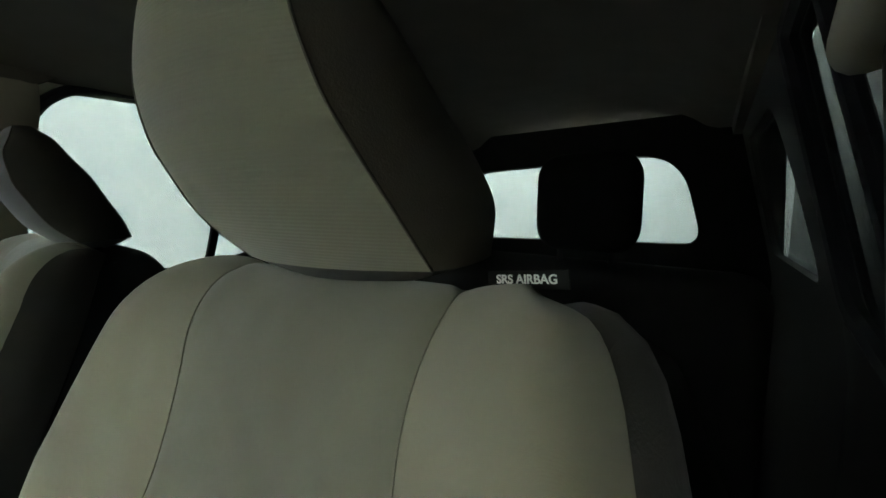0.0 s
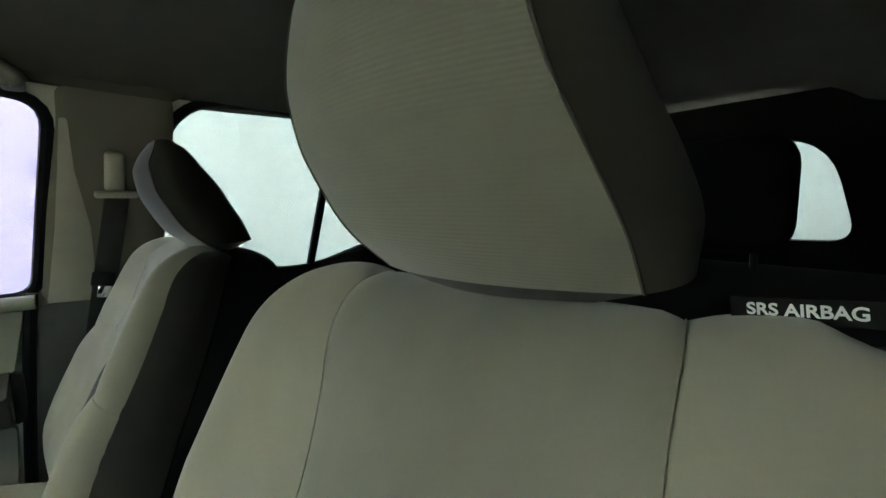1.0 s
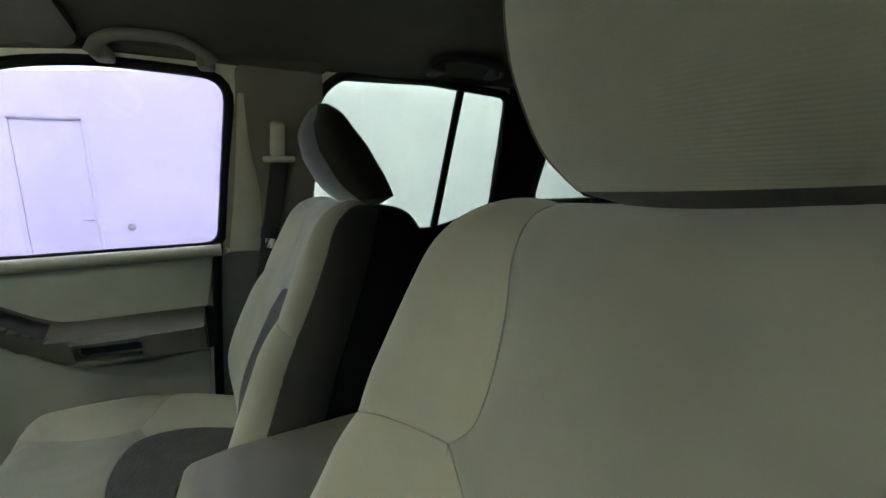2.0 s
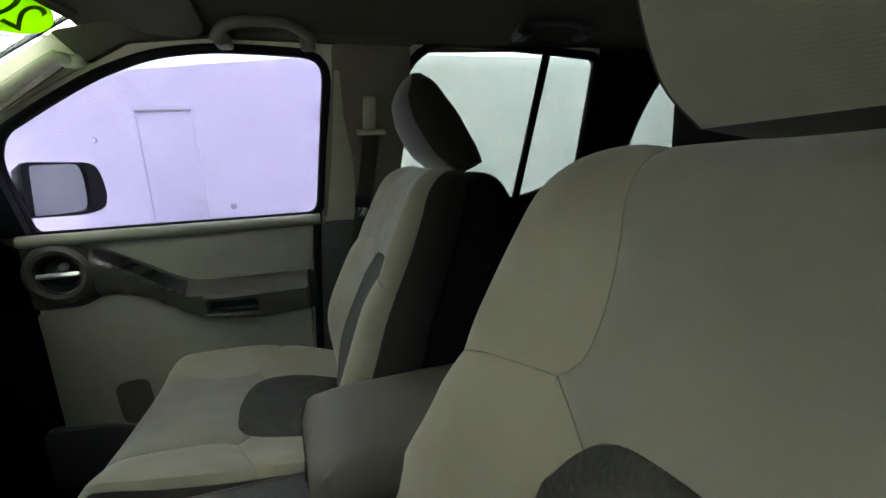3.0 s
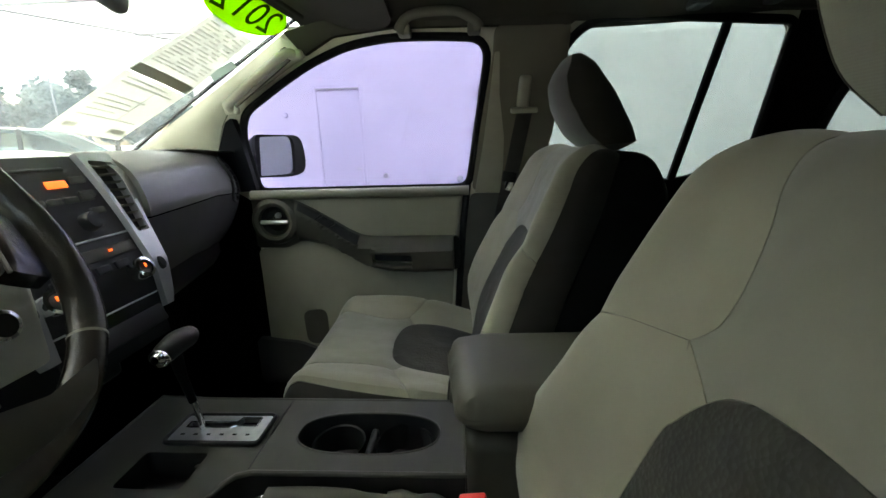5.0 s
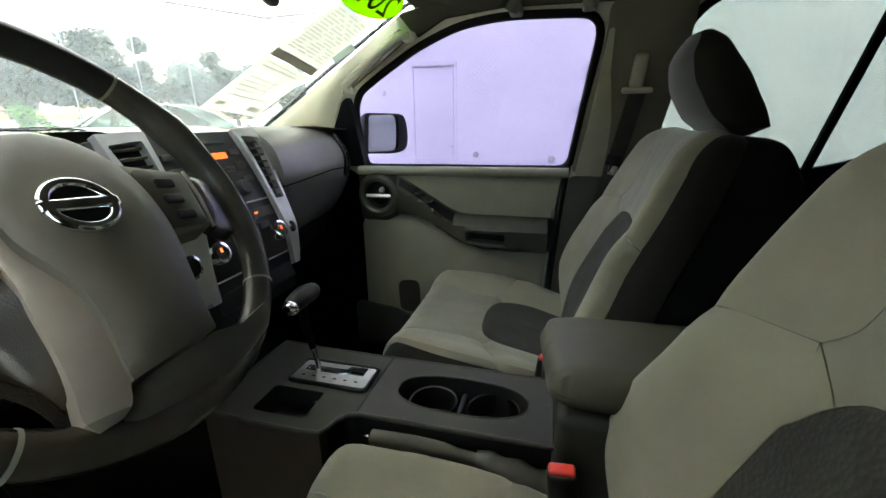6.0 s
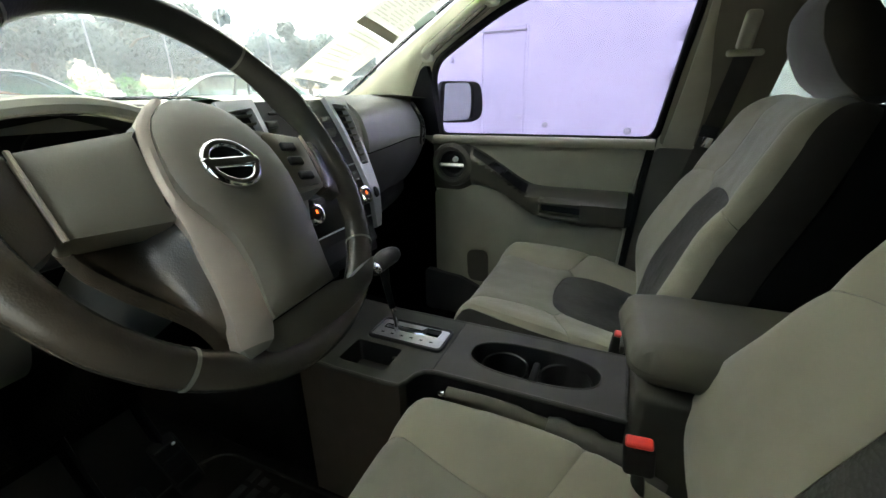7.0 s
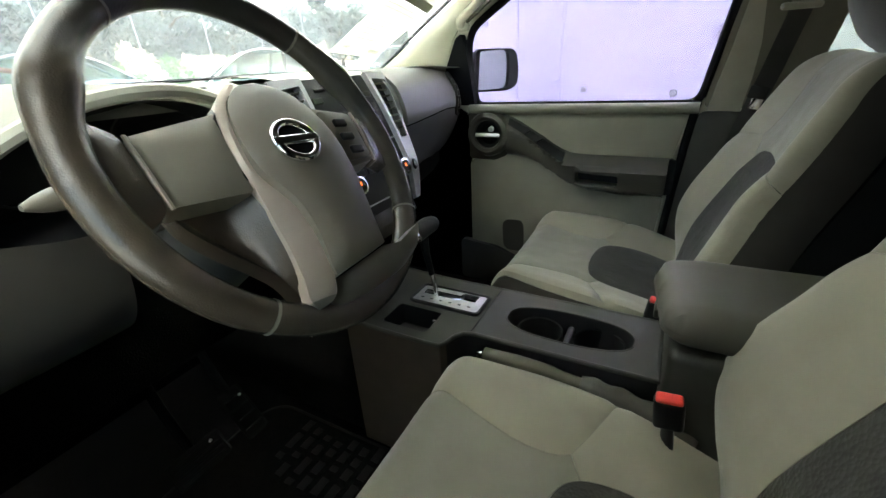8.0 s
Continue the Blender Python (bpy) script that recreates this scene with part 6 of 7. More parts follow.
# the rear handle takes a darker colour to look unlit
roof_handle([(-0.424, 1.062), (-0.427, 1.078), (-0.468, 1.089), (-0.543, 1.088), (-0.596, 1.074), (-0.610, 1.062)], 0.085, GLOVE, "grab handle above the rear window, coloured dark as unlit")

# sun visors and inner mirror
for sg in (-1, 1):
    vis = thing("sun_visor", (sg * 0.35, 0.50, 1.085), "grey fabric sun visor folded to the roof", "sun visor", "sun visors")
    lp = rounded([(sg * 0.14, 0.530), (sg * 0.500, 0.492), (sg * 0.595, 0.420), (sg * 0.600, 0.330), (sg * 0.570, 0.290), (sg * 0.15, 0.285)], 0.025)
    part("flap", slab([lp], lambda x, y, d: Vector((x, y, roof(x, y, 0)[2] - 0.024 + d)), 0.014, 0.03), HEADLINER, vis, "grey fabric flap")
    part("hinge", tube([(sg * 0.14, 0.532, 1.080), (sg * 0.50, 0.495, 1.070)], 0.005, 8), HEADLINER, vis, "visor hinge rod")
im_ = thing("inner_mirror", (0.0, 0.62, 1.0), "black interior rear-view mirror under the roof", "rear-view mirror")
part("mirror_housing", rbox((0.24, 0.03, 0.07), r=0.02, m=Matrix.Translation((0.02, 0.61, 1.015)) @ pose(0, 0, 0, 10, 0, 20)), BLACK, im_, "black mirror housing")
part("mirror_stem", tube([(0.02, 0.625, 1.02), (0.02, 0.66, 1.05), (0.02, 0.69, 1.062)], 0.009, 10), BLACK, im_, "black mirror stem")

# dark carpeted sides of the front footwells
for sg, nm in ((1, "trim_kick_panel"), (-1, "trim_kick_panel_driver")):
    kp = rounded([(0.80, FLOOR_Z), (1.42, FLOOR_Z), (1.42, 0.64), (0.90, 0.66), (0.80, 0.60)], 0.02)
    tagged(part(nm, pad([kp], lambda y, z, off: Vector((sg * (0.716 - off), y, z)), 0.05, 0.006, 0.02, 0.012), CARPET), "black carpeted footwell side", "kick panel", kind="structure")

# ---- rear seat ----
rear = thing("rear_seat", (0, -0.80, FLOOR_Z), "charcoal rear bench seat behind the front seats", "rear seat")
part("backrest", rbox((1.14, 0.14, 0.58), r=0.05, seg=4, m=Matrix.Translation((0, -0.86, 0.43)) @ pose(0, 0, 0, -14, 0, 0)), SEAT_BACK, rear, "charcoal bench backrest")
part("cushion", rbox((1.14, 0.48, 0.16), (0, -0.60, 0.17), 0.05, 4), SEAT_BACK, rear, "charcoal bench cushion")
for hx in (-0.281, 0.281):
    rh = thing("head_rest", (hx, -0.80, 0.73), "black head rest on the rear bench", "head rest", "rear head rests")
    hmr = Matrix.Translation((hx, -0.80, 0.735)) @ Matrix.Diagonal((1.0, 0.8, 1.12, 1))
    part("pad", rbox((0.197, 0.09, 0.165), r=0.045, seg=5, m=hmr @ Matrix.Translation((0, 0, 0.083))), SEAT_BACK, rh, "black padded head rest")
    for sg in (-1, 1):
        part("post", tube([(hx + sg * 0.05, -0.805, 0.66), (hx + sg * 0.05, -0.80, 0.76)], 0.006, 8), BLACK, rh, "dark post")

# airbag tag on the driver seat's shoulder
tag = thing("airbag_tag", (-0.482, -0.190, 0.780), "small dark fabric tag with white airbag lettering on the seat", "fabric tag")
tm = axes(Vector((-0.4820, -0.1870, 0.7855)), Vector((-1, 0, 0.12)).normalized(), Vector((0.12, 0, 1)).normalized(), Vector((0, 1, 0)))
part("cloth", rbox((0.040, 0.0085, 0.0012), r=0.0004, m=tm), SEAT_BACK, tag, "dark cloth tag")
fc = bpy.data.curves.new("lettering", "FONT")
fc.body, fc.size, fc.align_x, fc.align_y, fc.extrude = "SRS AIRBAG", 0.0057, "CENTER", "CENTER", 0.0002
fc.offset = 0.00012
fo = bpy.data.objects.new("lettering_tmp", fc)
scene.collection.objects.link(fo)
me_f = bpy.data.meshes.new_from_object(fo.evaluated_get(bpy.context.evaluated_depsgraph_get()))
bpy.data.objects.remove(fo)
me_f.transform(tm @ Matrix.Translation((0, 0, 0.0009)))
WHITE_INK = mat("white_ink", (0.75, 0.75, 0.72), 0.7, vary=0.03, bump=0.0)
me_f.materials.append(WHITE_INK)
fl = new("lettering", me_f)
fl.parent = tag
fl.matrix_parent_inverse = tag.matrix_world.inverted()
tagged(fl, "white lettering")

# ---- floor mat and pedals ----
fm = thing("floor_mat", (-0.37, 0.74, FLOOR_Z), "brown carpet floor mat with dark printed bars under the steering wheel", "floor mat")
mat_loop = rounded([(-0.58, 0.45), (-0.15, 0.45), (-0.15, 0.98), (-0.20, 1.02), (-0.56, 1.02)], 0.04)
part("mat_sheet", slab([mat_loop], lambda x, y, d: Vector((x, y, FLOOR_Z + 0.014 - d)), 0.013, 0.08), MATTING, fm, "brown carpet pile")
part("binding", tube([Vector((p[0], p[1], FLOOR_Z + 0.010)) for p in dense(mat_loop, 0.04)], 0.006, 8, closed=True), FOOT, fm, "black edge binding")
random.seed(9)
for k in range(9):
    y = 0.58 + 0.036 * k
    x = -0.30 + random.uniform(-0.02, 0.02)
    while x < -0.17:
        w = random.uniform(0.012, 0.045)
        part("print_bar", rbox((w, 0.020, 0.001), (x + w / 2, y, FLOOR_Z + 0.0145), 0.0003), FOOT, fm)
        x += w + random.uniform(0.008, 0.02)


def pedal(x, y, z, w, h, label):
    """A rubber pad in a rim on a steel arm, all in the shade-dark footwell colour."""
    p = thing("pedal", (x, y, z), label, "pedal", "pedals")
    m = Matrix.Translation((x, y, z)) @ pose(0, 0, 0, 50, 0, 0)
    part("pedal_pad", rbox((w, h, 0.014), r=0.006, m=m), FOOT, p, "black ribbed rubber pad")
    part("pedal_rim", tube([m @ Vector((q[0], q[1], 0.004)) for q in dense(rounded([(-w / 2, -h / 2), (w / 2, -h / 2), (w / 2, h / 2), (-w / 2, h / 2)], 0.008), 0.01)], 0.0022, 6, closed=True), FOOT, p, "black pad rim")
    part("pedal_arm", tube([(x, y + 0.01, z - 0.005), (x, y + 0.07, z + 0.10), (x, y + 0.13, z + 0.26)], 0.010, 8), FOOT, p, "black steel arm")
    part("pad_stud", lathe([(0, 0.003), (0.003, 0.002), (0.004, 0.0)], 10, m @ Matrix.Translation((w * 0.3, h * 0.3, 0.008))), SATIN_CHROME, p, "small bright stud")
    for k in range(4):
        part("pad_rib", rbox((w * 0.85, 0.005, 0.004), r=0.0015, m=m @ Matrix.Translation((0, -h * 0.33 + h * 0.22 * k, 0.008))), FOOT, p)
    return p


pedal(-0.415, 0.90, 0.085, 0.11, 0.055, "black rubber brake pedal above the floor mat")
pedal(-0.285, 0.94, 0.075, 0.05, 0.12, "black rubber accelerator pedal above the floor mat")


# ---- windscreen papers and stickers ----
PAPER = sheet_mat("price_sheet_paper", (0.80, 0.80, 0.765), 0.62)
INK = sheet_mat("grey_print", (0.66, 0.655, 0.615), 0.6)
HEADING = sheet_mat("heading_print", (0.47, 0.46, 0.41), 0.55)
LIME = sheet_mat("lime_sticker", (0.55, 0.88, 0.02), 0.5)
DARK_INK = sheet_mat("dark_sticker_ink", (0.06, 0.11, 0.01), 0.4)


def on_screen(x, y, lift=-0.004):
    """The point of the windscreen at x and y, lifted off its inner face."""
    lo, hi = 0.0, 1.06
    for _ in range(30):
        v = (lo + hi) / 2
        q = screen(x / (0.70 - 0.085 * v), v)
        lo, hi = (v, hi) if q.y > y else (lo, v)
    n = Vector((0, 0.46, 0.88))
    return q + n * lift


def screen_sheet(loop, lift, thick=0.0006, step=0.05):
    return slab([loop], lambda x, y, d: on_screen(x, y, lift - d), thick, step)


sheet = thing("price_sheet", on_screen(0.5, 0.9), "printed paper price sheets taped inside the windscreen", "paper sheet")
lower_loop = [(0.385, 1.110), (0.600, 1.105), (0.606, 0.892), (0.385, 0.872)]
upper_loop = [(0.385, 0.866), (0.606, 0.884), (0.570, 0.660), (0.395, 0.655)]
part("lower_sheet", screen_sheet(lower_loop, -0.004), PAPER, sheet, "cream printed lower sheet")
part("upper_sheet", screen_sheet(upper_loop, -0.005), PAPER, sheet, "cream printed upper sheet")


def quad(a, b, c, d, u0, u1, v0, v1):
    f = lambda u, v: tuple((Vector(a) * (1 - u) + Vector(b) * u) * (1 - v) + (Vector(d) * (1 - u) + Vector(c) * u) * v)
    return [f(u0, v0), f(u1, v0), f(u1, v1), f(u0, v1)]


part("heading_bar", screen_sheet(quad(*upper_loop, 0.02, 0.96, 0.0, 0.13), -0.0062), HEADING, sheet, "grey heading bar")
random.seed(4)
for k in range(15):
    v = 0.22 + 0.05 * k
    u = 0.08
    while u < 0.80:
        w = random.uniform(0.10, 0.34)
        part("print_line", screen_sheet(quad(*upper_loop, u, min(0.92, u + w), v, v + 0.016), -0.0062), INK, sheet)
        u += w + random.uniform(0.04, 0.14)
for (u0, u1, v0, v1) in ((0.12, 0.26, 0.12, 0.18), (0.70, 0.93, 0.10, 0.18), (0.10, 0.90, 0.32, 0.335), (0.12, 0.5, 0.42, 0.435), (0.12, 0.62, 0.50, 0.515), (0.10, 0.56, 0.58, 0.595), (0.12, 0.7, 0.66, 0.675), (0.10, 0.90, 0.86, 0.88), (0.10, 0.75, 0.93, 0.945), (0.62, 0.63, 0.32, 0.86)):
    part("print_line", screen_sheet(quad(*lower_loop, u0, u1, v0, v1), -0.0052), INK, sheet)

oval = thing("year_sticker", on_screen(0.5, 0.62), "lime oval year sticker on the windscreen, seen from behind", "sticker")
OC, OA, OB = Vector((0.462, 0.604)), 0.145, 0.056
part("oval", screen_sheet([(OC.x + OA * math.cos(a), OC.y + OB * math.sin(a) - 0.05 * OA * math.cos(a)) for a in lin(0, 2 * math.pi, 41)[:-1]], -0.004, step=0.03), LIME, oval, "lime green oval")
yc = bpy.data.curves.new("year_number", "FONT")
yc.body, yc.size, yc.align_x, yc.align_y = "2012", 0.094, "CENTER", "CENTER"
yo = bpy.data.objects.new("year_tmp", yc)
scene.collection.objects.link(yo)
ym = bpy.data.meshes.new_from_object(yo.evaluated_get(bpy.context.evaluated_depsgraph_get()))
bpy.data.objects.remove(yo)
for v in ym.vertices:
    # the numerals read from outside, so they run the other way within the cabin
    v.co = on_screen(OC.x - 0.004 - v.co.x * 1.22 - 0.22 * v.co.y, OC.y - v.co.y * 0.98 + 0.08 * v.co.x, -0.0056)
ym.materials.append(DARK_INK)
yt = new("year_number", ym)
yt.parent = oval
yt.matrix_parent_inverse = oval.matrix_world.inverted()
tagged(yt, "dark numerals")
small = thing("inspection_sticker", on_screen(0.62, 0.80), "small grey-green sticker at the windscreen edge", "sticker")
part("label", screen_sheet([(0.588, 0.800), (0.628, 0.812), (0.632, 0.742), (0.592, 0.735)], -0.004, step=0.03), sheet_mat("grey_green_label", (0.50, 0.57, 0.54), 0.55), small, "grey-green label")

# ---- outside ----
# unseen ground, given a pale colour to bounce light up to the canopy
CONCRETE = mat("ground_bounce_pale", (0.34, 0.335, 0.32), 0.9, vary=0.2, scale=1.2, bump=0.5, bump_scale=60, dist=0.004)
PAINT_WALL = mat("white_block_paint", (0.55, 0.55, 0.56), 0.75, vary=0.04, scale=1.5, bump=0.3, bump_scale=40, dist=0.003)
# white door with the lilac cast mixed into its paint
PAINT_DOOR = mat("white_door_paint", (0.43, 0.405, 0.525), 0.55, vary=0.04, scale=3, bump=0.1)


def ground_z(y):
    return GROUND_Z + 0.042 * y


gb = bmesh.new()
bmesh.ops.create_grid(gb, x_segments=30, y_segments=30, size=800)
for v in gb.verts:
    v.co.z = ground_z(v.co.y) if abs(v.co.y) < 60 else ground_z(60 if v.co.y > 0 else -60)
tagged(part("ground", gb, CONCRETE), "car lot ground rising gently, paled to bounce light", "ground", kind="structure")
WALL_X = 7.6
WALL_TOP = 2.62
bw = thing("building", (WALL_X + 0.15, -8, ground_z(-8)), "white painted block building beside the car", "building")
D0, D1, DT = 2.10, 2.91, 1.80
door_hole = [(D0, ground_z(D0) + 0.03), (D1, ground_z(D1) + 0.03), (D1, DT), (D0, DT)]
WALL_CUT = -0.75
# same white wall; this stretch has the lilac colour cast painted in
WALL_LILAC_CAST = mat("white_block_paint_lilac_cast", (0.47, 0.44, 0.56), 0.75, vary=0.04, scale=1.5, bump=0.3, bump_scale=40, dist=0.003)
front_loop = [(WALL_CUT, ground_z(WALL_CUT) - 0.2), (5.3, ground_z(5.3) - 0.2), (5.3, 2.21), (0.6, 2.62), (WALL_CUT, 2.71)]
rear_loop = [(-26, ground_z(-26) - 0.2), (WALL_CUT, ground_z(WALL_CUT) - 0.2), (WALL_CUT, 2.71), (-1.2, 2.74), (-26, 2.74)]
part("wall", slab([front_loop, door_hole], lambda y, z, d: Vector((WALL_X + d, y, z)), 0.3, 2.0), WALL_LILAC_CAST, bw, "white painted block wall, lilac cast in its colour")
part("wall", slab([rear_loop], lambda y, z, d: Vector((WALL_X + d, y, z)), 0.3, 2.0), PAINT_WALL, bw, "white painted block wall")
# recessed mortar courses show as fine lines
MORTAR = mat("mortar_joint", (0.42, 0.41, 0.46), 0.9, vary=0.1, scale=3, bump=0.0)
for k in range(7):
    z = 0.12 + 0.4 * k
    for ya, yb in ((-14.0, D0 - 0.12), (D1 + 0.12, 5.28)):
        if z < DT + 0.1 or ya < 0:
            part("mortar_line", rbox((0.006, yb - ya, 0.007), (WALL_X - 0.001, (ya + yb) / 2, z + 0.02 * (ya + yb) / 2 * 0), 0.0), MORTAR, bw)
hgt = DT - ground_z(D0) - 0.04
drw = part("door", rbox((0.05, D1 - D0 - 0.004, hgt), (WALL_X + 0.026, (D0 + D1) / 2, DT - hgt / 2 - 0.01), 0.008), PAINT_DOOR, bw, "white flush steel door")
for yy in (D0 - 0.03, D1 + 0.03):
    part("door_jamb", rbox((0.07, 0.06, hgt + 0.08), (WALL_X + 0.031, yy, DT - hgt / 2 + 0.02), 0.006), PAINT_DOOR, bw, "white door jamb")
part("door_lintel", rbox((0.07, D1 - D0 + 0.0, 0.06), (WALL_X + 0.031, (D0 + D1) / 2, DT + 0.03), 0.006), PAINT_DOOR, bw, "white door lintel")
part("door_drip", rbox((0.05, D1 - D0 + 0.02, 0.025), (WALL_X - 0.012, (D0 + D1) / 2, DT - 0.005), 0.004), mat("drip_grey", (0.25, 0.25, 0.27), 0.6, bump=0.0), bw, "grey drip edge over the door")
part("door_handle", rbox((0.06, 0.10, 0.03), (WALL_X + 0.0, D0 + 0.08, 0.30), 0.01), STEEL, drw, "steel door handle")
for (py, pz, pr) in ((1.66, 0.15, 0.055), (0.20, 0.055, 0.065), (3.55, 1.35, 0.05)):
    spot = thing("wall_fitting", (WALL_X - 0.02, py, pz), "small round fitting on the white wall", "wall fitting", "wall fittings")
    part("cover", lathe([(0, 0.03), (pr * 0.7, 0.028), (pr, 0.0)], 16, axes(Vector((WALL_X, py, pz)), Vector((0, 1, 0)), Vector((0, 0, 1)), Vector((-1, 0, 0)))), mat("fitting_grey", (0.30, 0.30, 0.32), 0.6, vary=0.2, scale=60, bump=0.0) if pz < 1 else PAINT_DOOR, spot, "grey round cover")

# added unseen screens that keep light off the driver's side, open beside the wheel
bay = join(rbox((0.10, 9.78, 3.5), (-0.83, -4.61, ground_z(-4) + 1.7), 0.02), rbox((0.10, 7.2, 3.5), (-0.74, -4.40, ground_z(-4) + 1.7), 0.02), rbox((0.15, 7.0, 3.3), (-2.3, 4.70, ground_z(4) + 1.62), 0.02))
tagged(part("wall_bay_blocker", bay, mat("light_blocker_grey", (0.03, 0.03, 0.03), 0.9, vary=0.15, scale=2, bump=0.3, bump_scale=30, dist=0.003)), "unseen dark screens added to block light on the driver's side", "wall", kind="structure")

tagged(part("wall_back", rbox((9.9, 0.15, 3.6), (2.6, -8.0, ground_z(-8) + 1.75), 0.02), PAINT_WALL), "white painted wall closing the bay behind the car", "wall", kind="structure")

# translucent canopy over the bay, dark frame bars at its edge
cm = bpy.data.materials.new("canopy_sheet")
cm.use_nodes = True
cn, cl = cm.node_tree.nodes, cm.node_tree.links
cn.remove(cn["Principled BSDF"])
c_tr, c_df, c_mx = cn.new("ShaderNodeBsdfTranslucent"), cn.new("ShaderNodeBsdfDiffuse"), cn.new("ShaderNodeMixShader")
c_tr.inputs[0].default_value, c_df.inputs[0].default_value, c_mx.inputs[0].default_value = (0.86, 0.87, 0.87, 1), (0.86, 0.86, 0.86, 1), 0.78
cl.new(c_tr.outputs[0], c_mx.inputs[2])
cl.new(c_df.outputs[0], c_mx.inputs[1])
cl.new(c_mx.outputs[0], cn["Material Output"].inputs["Surface"])
CAN_Z = WALL_TOP + 0.10
can = thing("canopy", (WALL_X, 0, CAN_Z), "white translucent canopy on the building over the parking bay", "canopy")
can_loop = [(7.55, 5.30), (-4.2, 11.95), (-4.2, -16.0), (7.55, -16.0)]
part("sheet", slab([can_loop], lambda x, y, d: Vector((x, y, CAN_Z + d)), 0.012, 2.5), cm, can, "white translucent roofing")
FRAME = mat("canopy_frame_grey", (0.20, 0.20, 0.21), 0.5, 0.3, vary=0.1, bump=0.0)
part("edge_bar", tube([(7.55, 5.32, CAN_Z + 0.03), (-4.2, 11.97, CAN_Z + 0.03)], 0.055, 8), FRAME, can, "grey edge bar")
for k in range(7):
    t = (k + 0.4) / 7
    x, y = 7.55 - 11.75 * t, 5.32 + 6.65 * t
    part("rafter", tube([(x, y, CAN_Z - 0.03), (x, -16, CAN_Z - 0.03)], 0.022, 8), FRAME, can, "grey rafter")
part("post", tube([(-4.1, 11.8, ground_z(11.8)), (-4.1, 11.8, CAN_Z)], 0.06, 10), FRAME, can, "grey canopy post")
part("post", tube([(-4.1, -15.8, ground_z(-15.8)), (-4.1, -15.8, CAN_Z)], 0.06, 10), FRAME, can, "grey canopy post")

# ---- trees, bushes and fence beyond the lot ----
BARK = mat("bark", (0.10, 0.08, 0.06), 0.9, vary=0.3, scale=8, bump=0.8, bump_scale=20, dist=0.02)
# leaf green shifted pale and bluish, haze put into the colour
LEAF = mat("tree_leaves_hazed", (0.075, 0.105, 0.105), 0.8, vary=0.5, scale=0.6, bump=0.0)
BUSH = mat("bush_leaves", (0.06, 0.16, 0.04), 0.7, vary=0.5, scale=1.5, bump=0.0)


def leaves(centre, radii, n, size, rng):
    """Many small leaf blades in uneven clumps, returned as vertices and faces."""
    vs, fs = [], []
    clumps = [(Vector((rng.gauss(0, 0.45), rng.gauss(0, 0.45), rng.gauss(0, 0.42))), rng.uniform(0.18, 0.42)) for _ in range(22)]
    for _ in range(n):
        c, r = rng.choice(clumps)
        d = Vector((rng.gauss(0, 1), rng.gauss(0, 1), rng.gauss(0, 1)))
        p = c + d.normalized() * r * rng.random() ** 0.4
        p = Vector((p.x * radii[0], p.y * radii[1], p.z * radii[2])) + Vector(centre)
        a = Vector((rng.gauss(0, 1), rng.gauss(0, 1), rng.gauss(0, 1))).normalized() * size * rng.uniform(0.6, 1.3)
        b = a.orthogonal().normalized() * size * 0.55
        i = len(vs)
        vs += [p - a, p + b, p + a, p - b]
        fs.append((i, i + 1, i + 2, i + 3))
    return vs, fs


def leaf_part(name, vs, fs, material, parent, label):
    me = bpy.data.meshes.new(name)
    me.from_pydata([tuple(v) for v in vs], [], fs)
    me.materials.append(material)
    ob = new(name, me)
    ob.parent = parent
    ob.matrix_parent_inverse = parent.matrix_world.inverted()
    return tagged(ob, label)


def tree(x, y, h, r, seed):
    rng = random.Random(seed)
    g = ground_z(min(y, 60))
    t = thing("tree", (x, y, g), "dark green leafy tree beyond the chain-link fence", "tree", "trees beyond the lot")
    trunk = spline([(x, y, g - 0.1), (x + rng.uniform(-0.1, 0.1), y, g + h * 0.25), (x + rng.uniform(-0.3, 0.3), y, g + h * 0.5), (x + rng.uniform(-0.4, 0.4), y, g + h * 0.8)], 5)
    tr = part("trunk", tube(trunk, [0.22 * (1 - 0.75 * i / (len(trunk) - 1)) for i in range(len(trunk))], 10), BARK, t, "grey-brown trunk")
    for k in range(6):
        i = rng.randrange(6, len(trunk) - 1)
        a = rng.uniform(0, 6.28)
        e = trunk[i] + Vector((math.cos(a) * r * 0.7, math.sin(a) * r * 0.7, h * rng.uniform(0.08, 0.25)))
        part("limb", tube([trunk[i], trunk[i].lerp(e, 0.5) + Vector((0, 0, 0.2)), e], [0.08, 0.05, 0.02], 7), BARK, t, "thin limb")
    vs, fs = leaves((x, y, g + h * 0.55), (r * 1.1, r, h * 0.46), 9000, 0.19, rng)
    leaf_part("crown", vs, fs, LEAF, t, "uneven dark green crown")


for i, (x, y, h, r) in enumerate(((4.0, 27, 5.4, 2.6), (7.5, 26, 4.6, 2.4), (11.0, 26, 4.9, 2.6), (14.5, 25, 4.0, 2.3), (18.5, 25, 4.6, 2.5), (23, 24, 4.2, 2.3), (27.5, 24, 4.4, 2.4), (0.5, 28, 6.0, 3.0), (33, 23, 4.8, 2.6))):
    tree(x, y, h + 0.8, r, 11 + i)
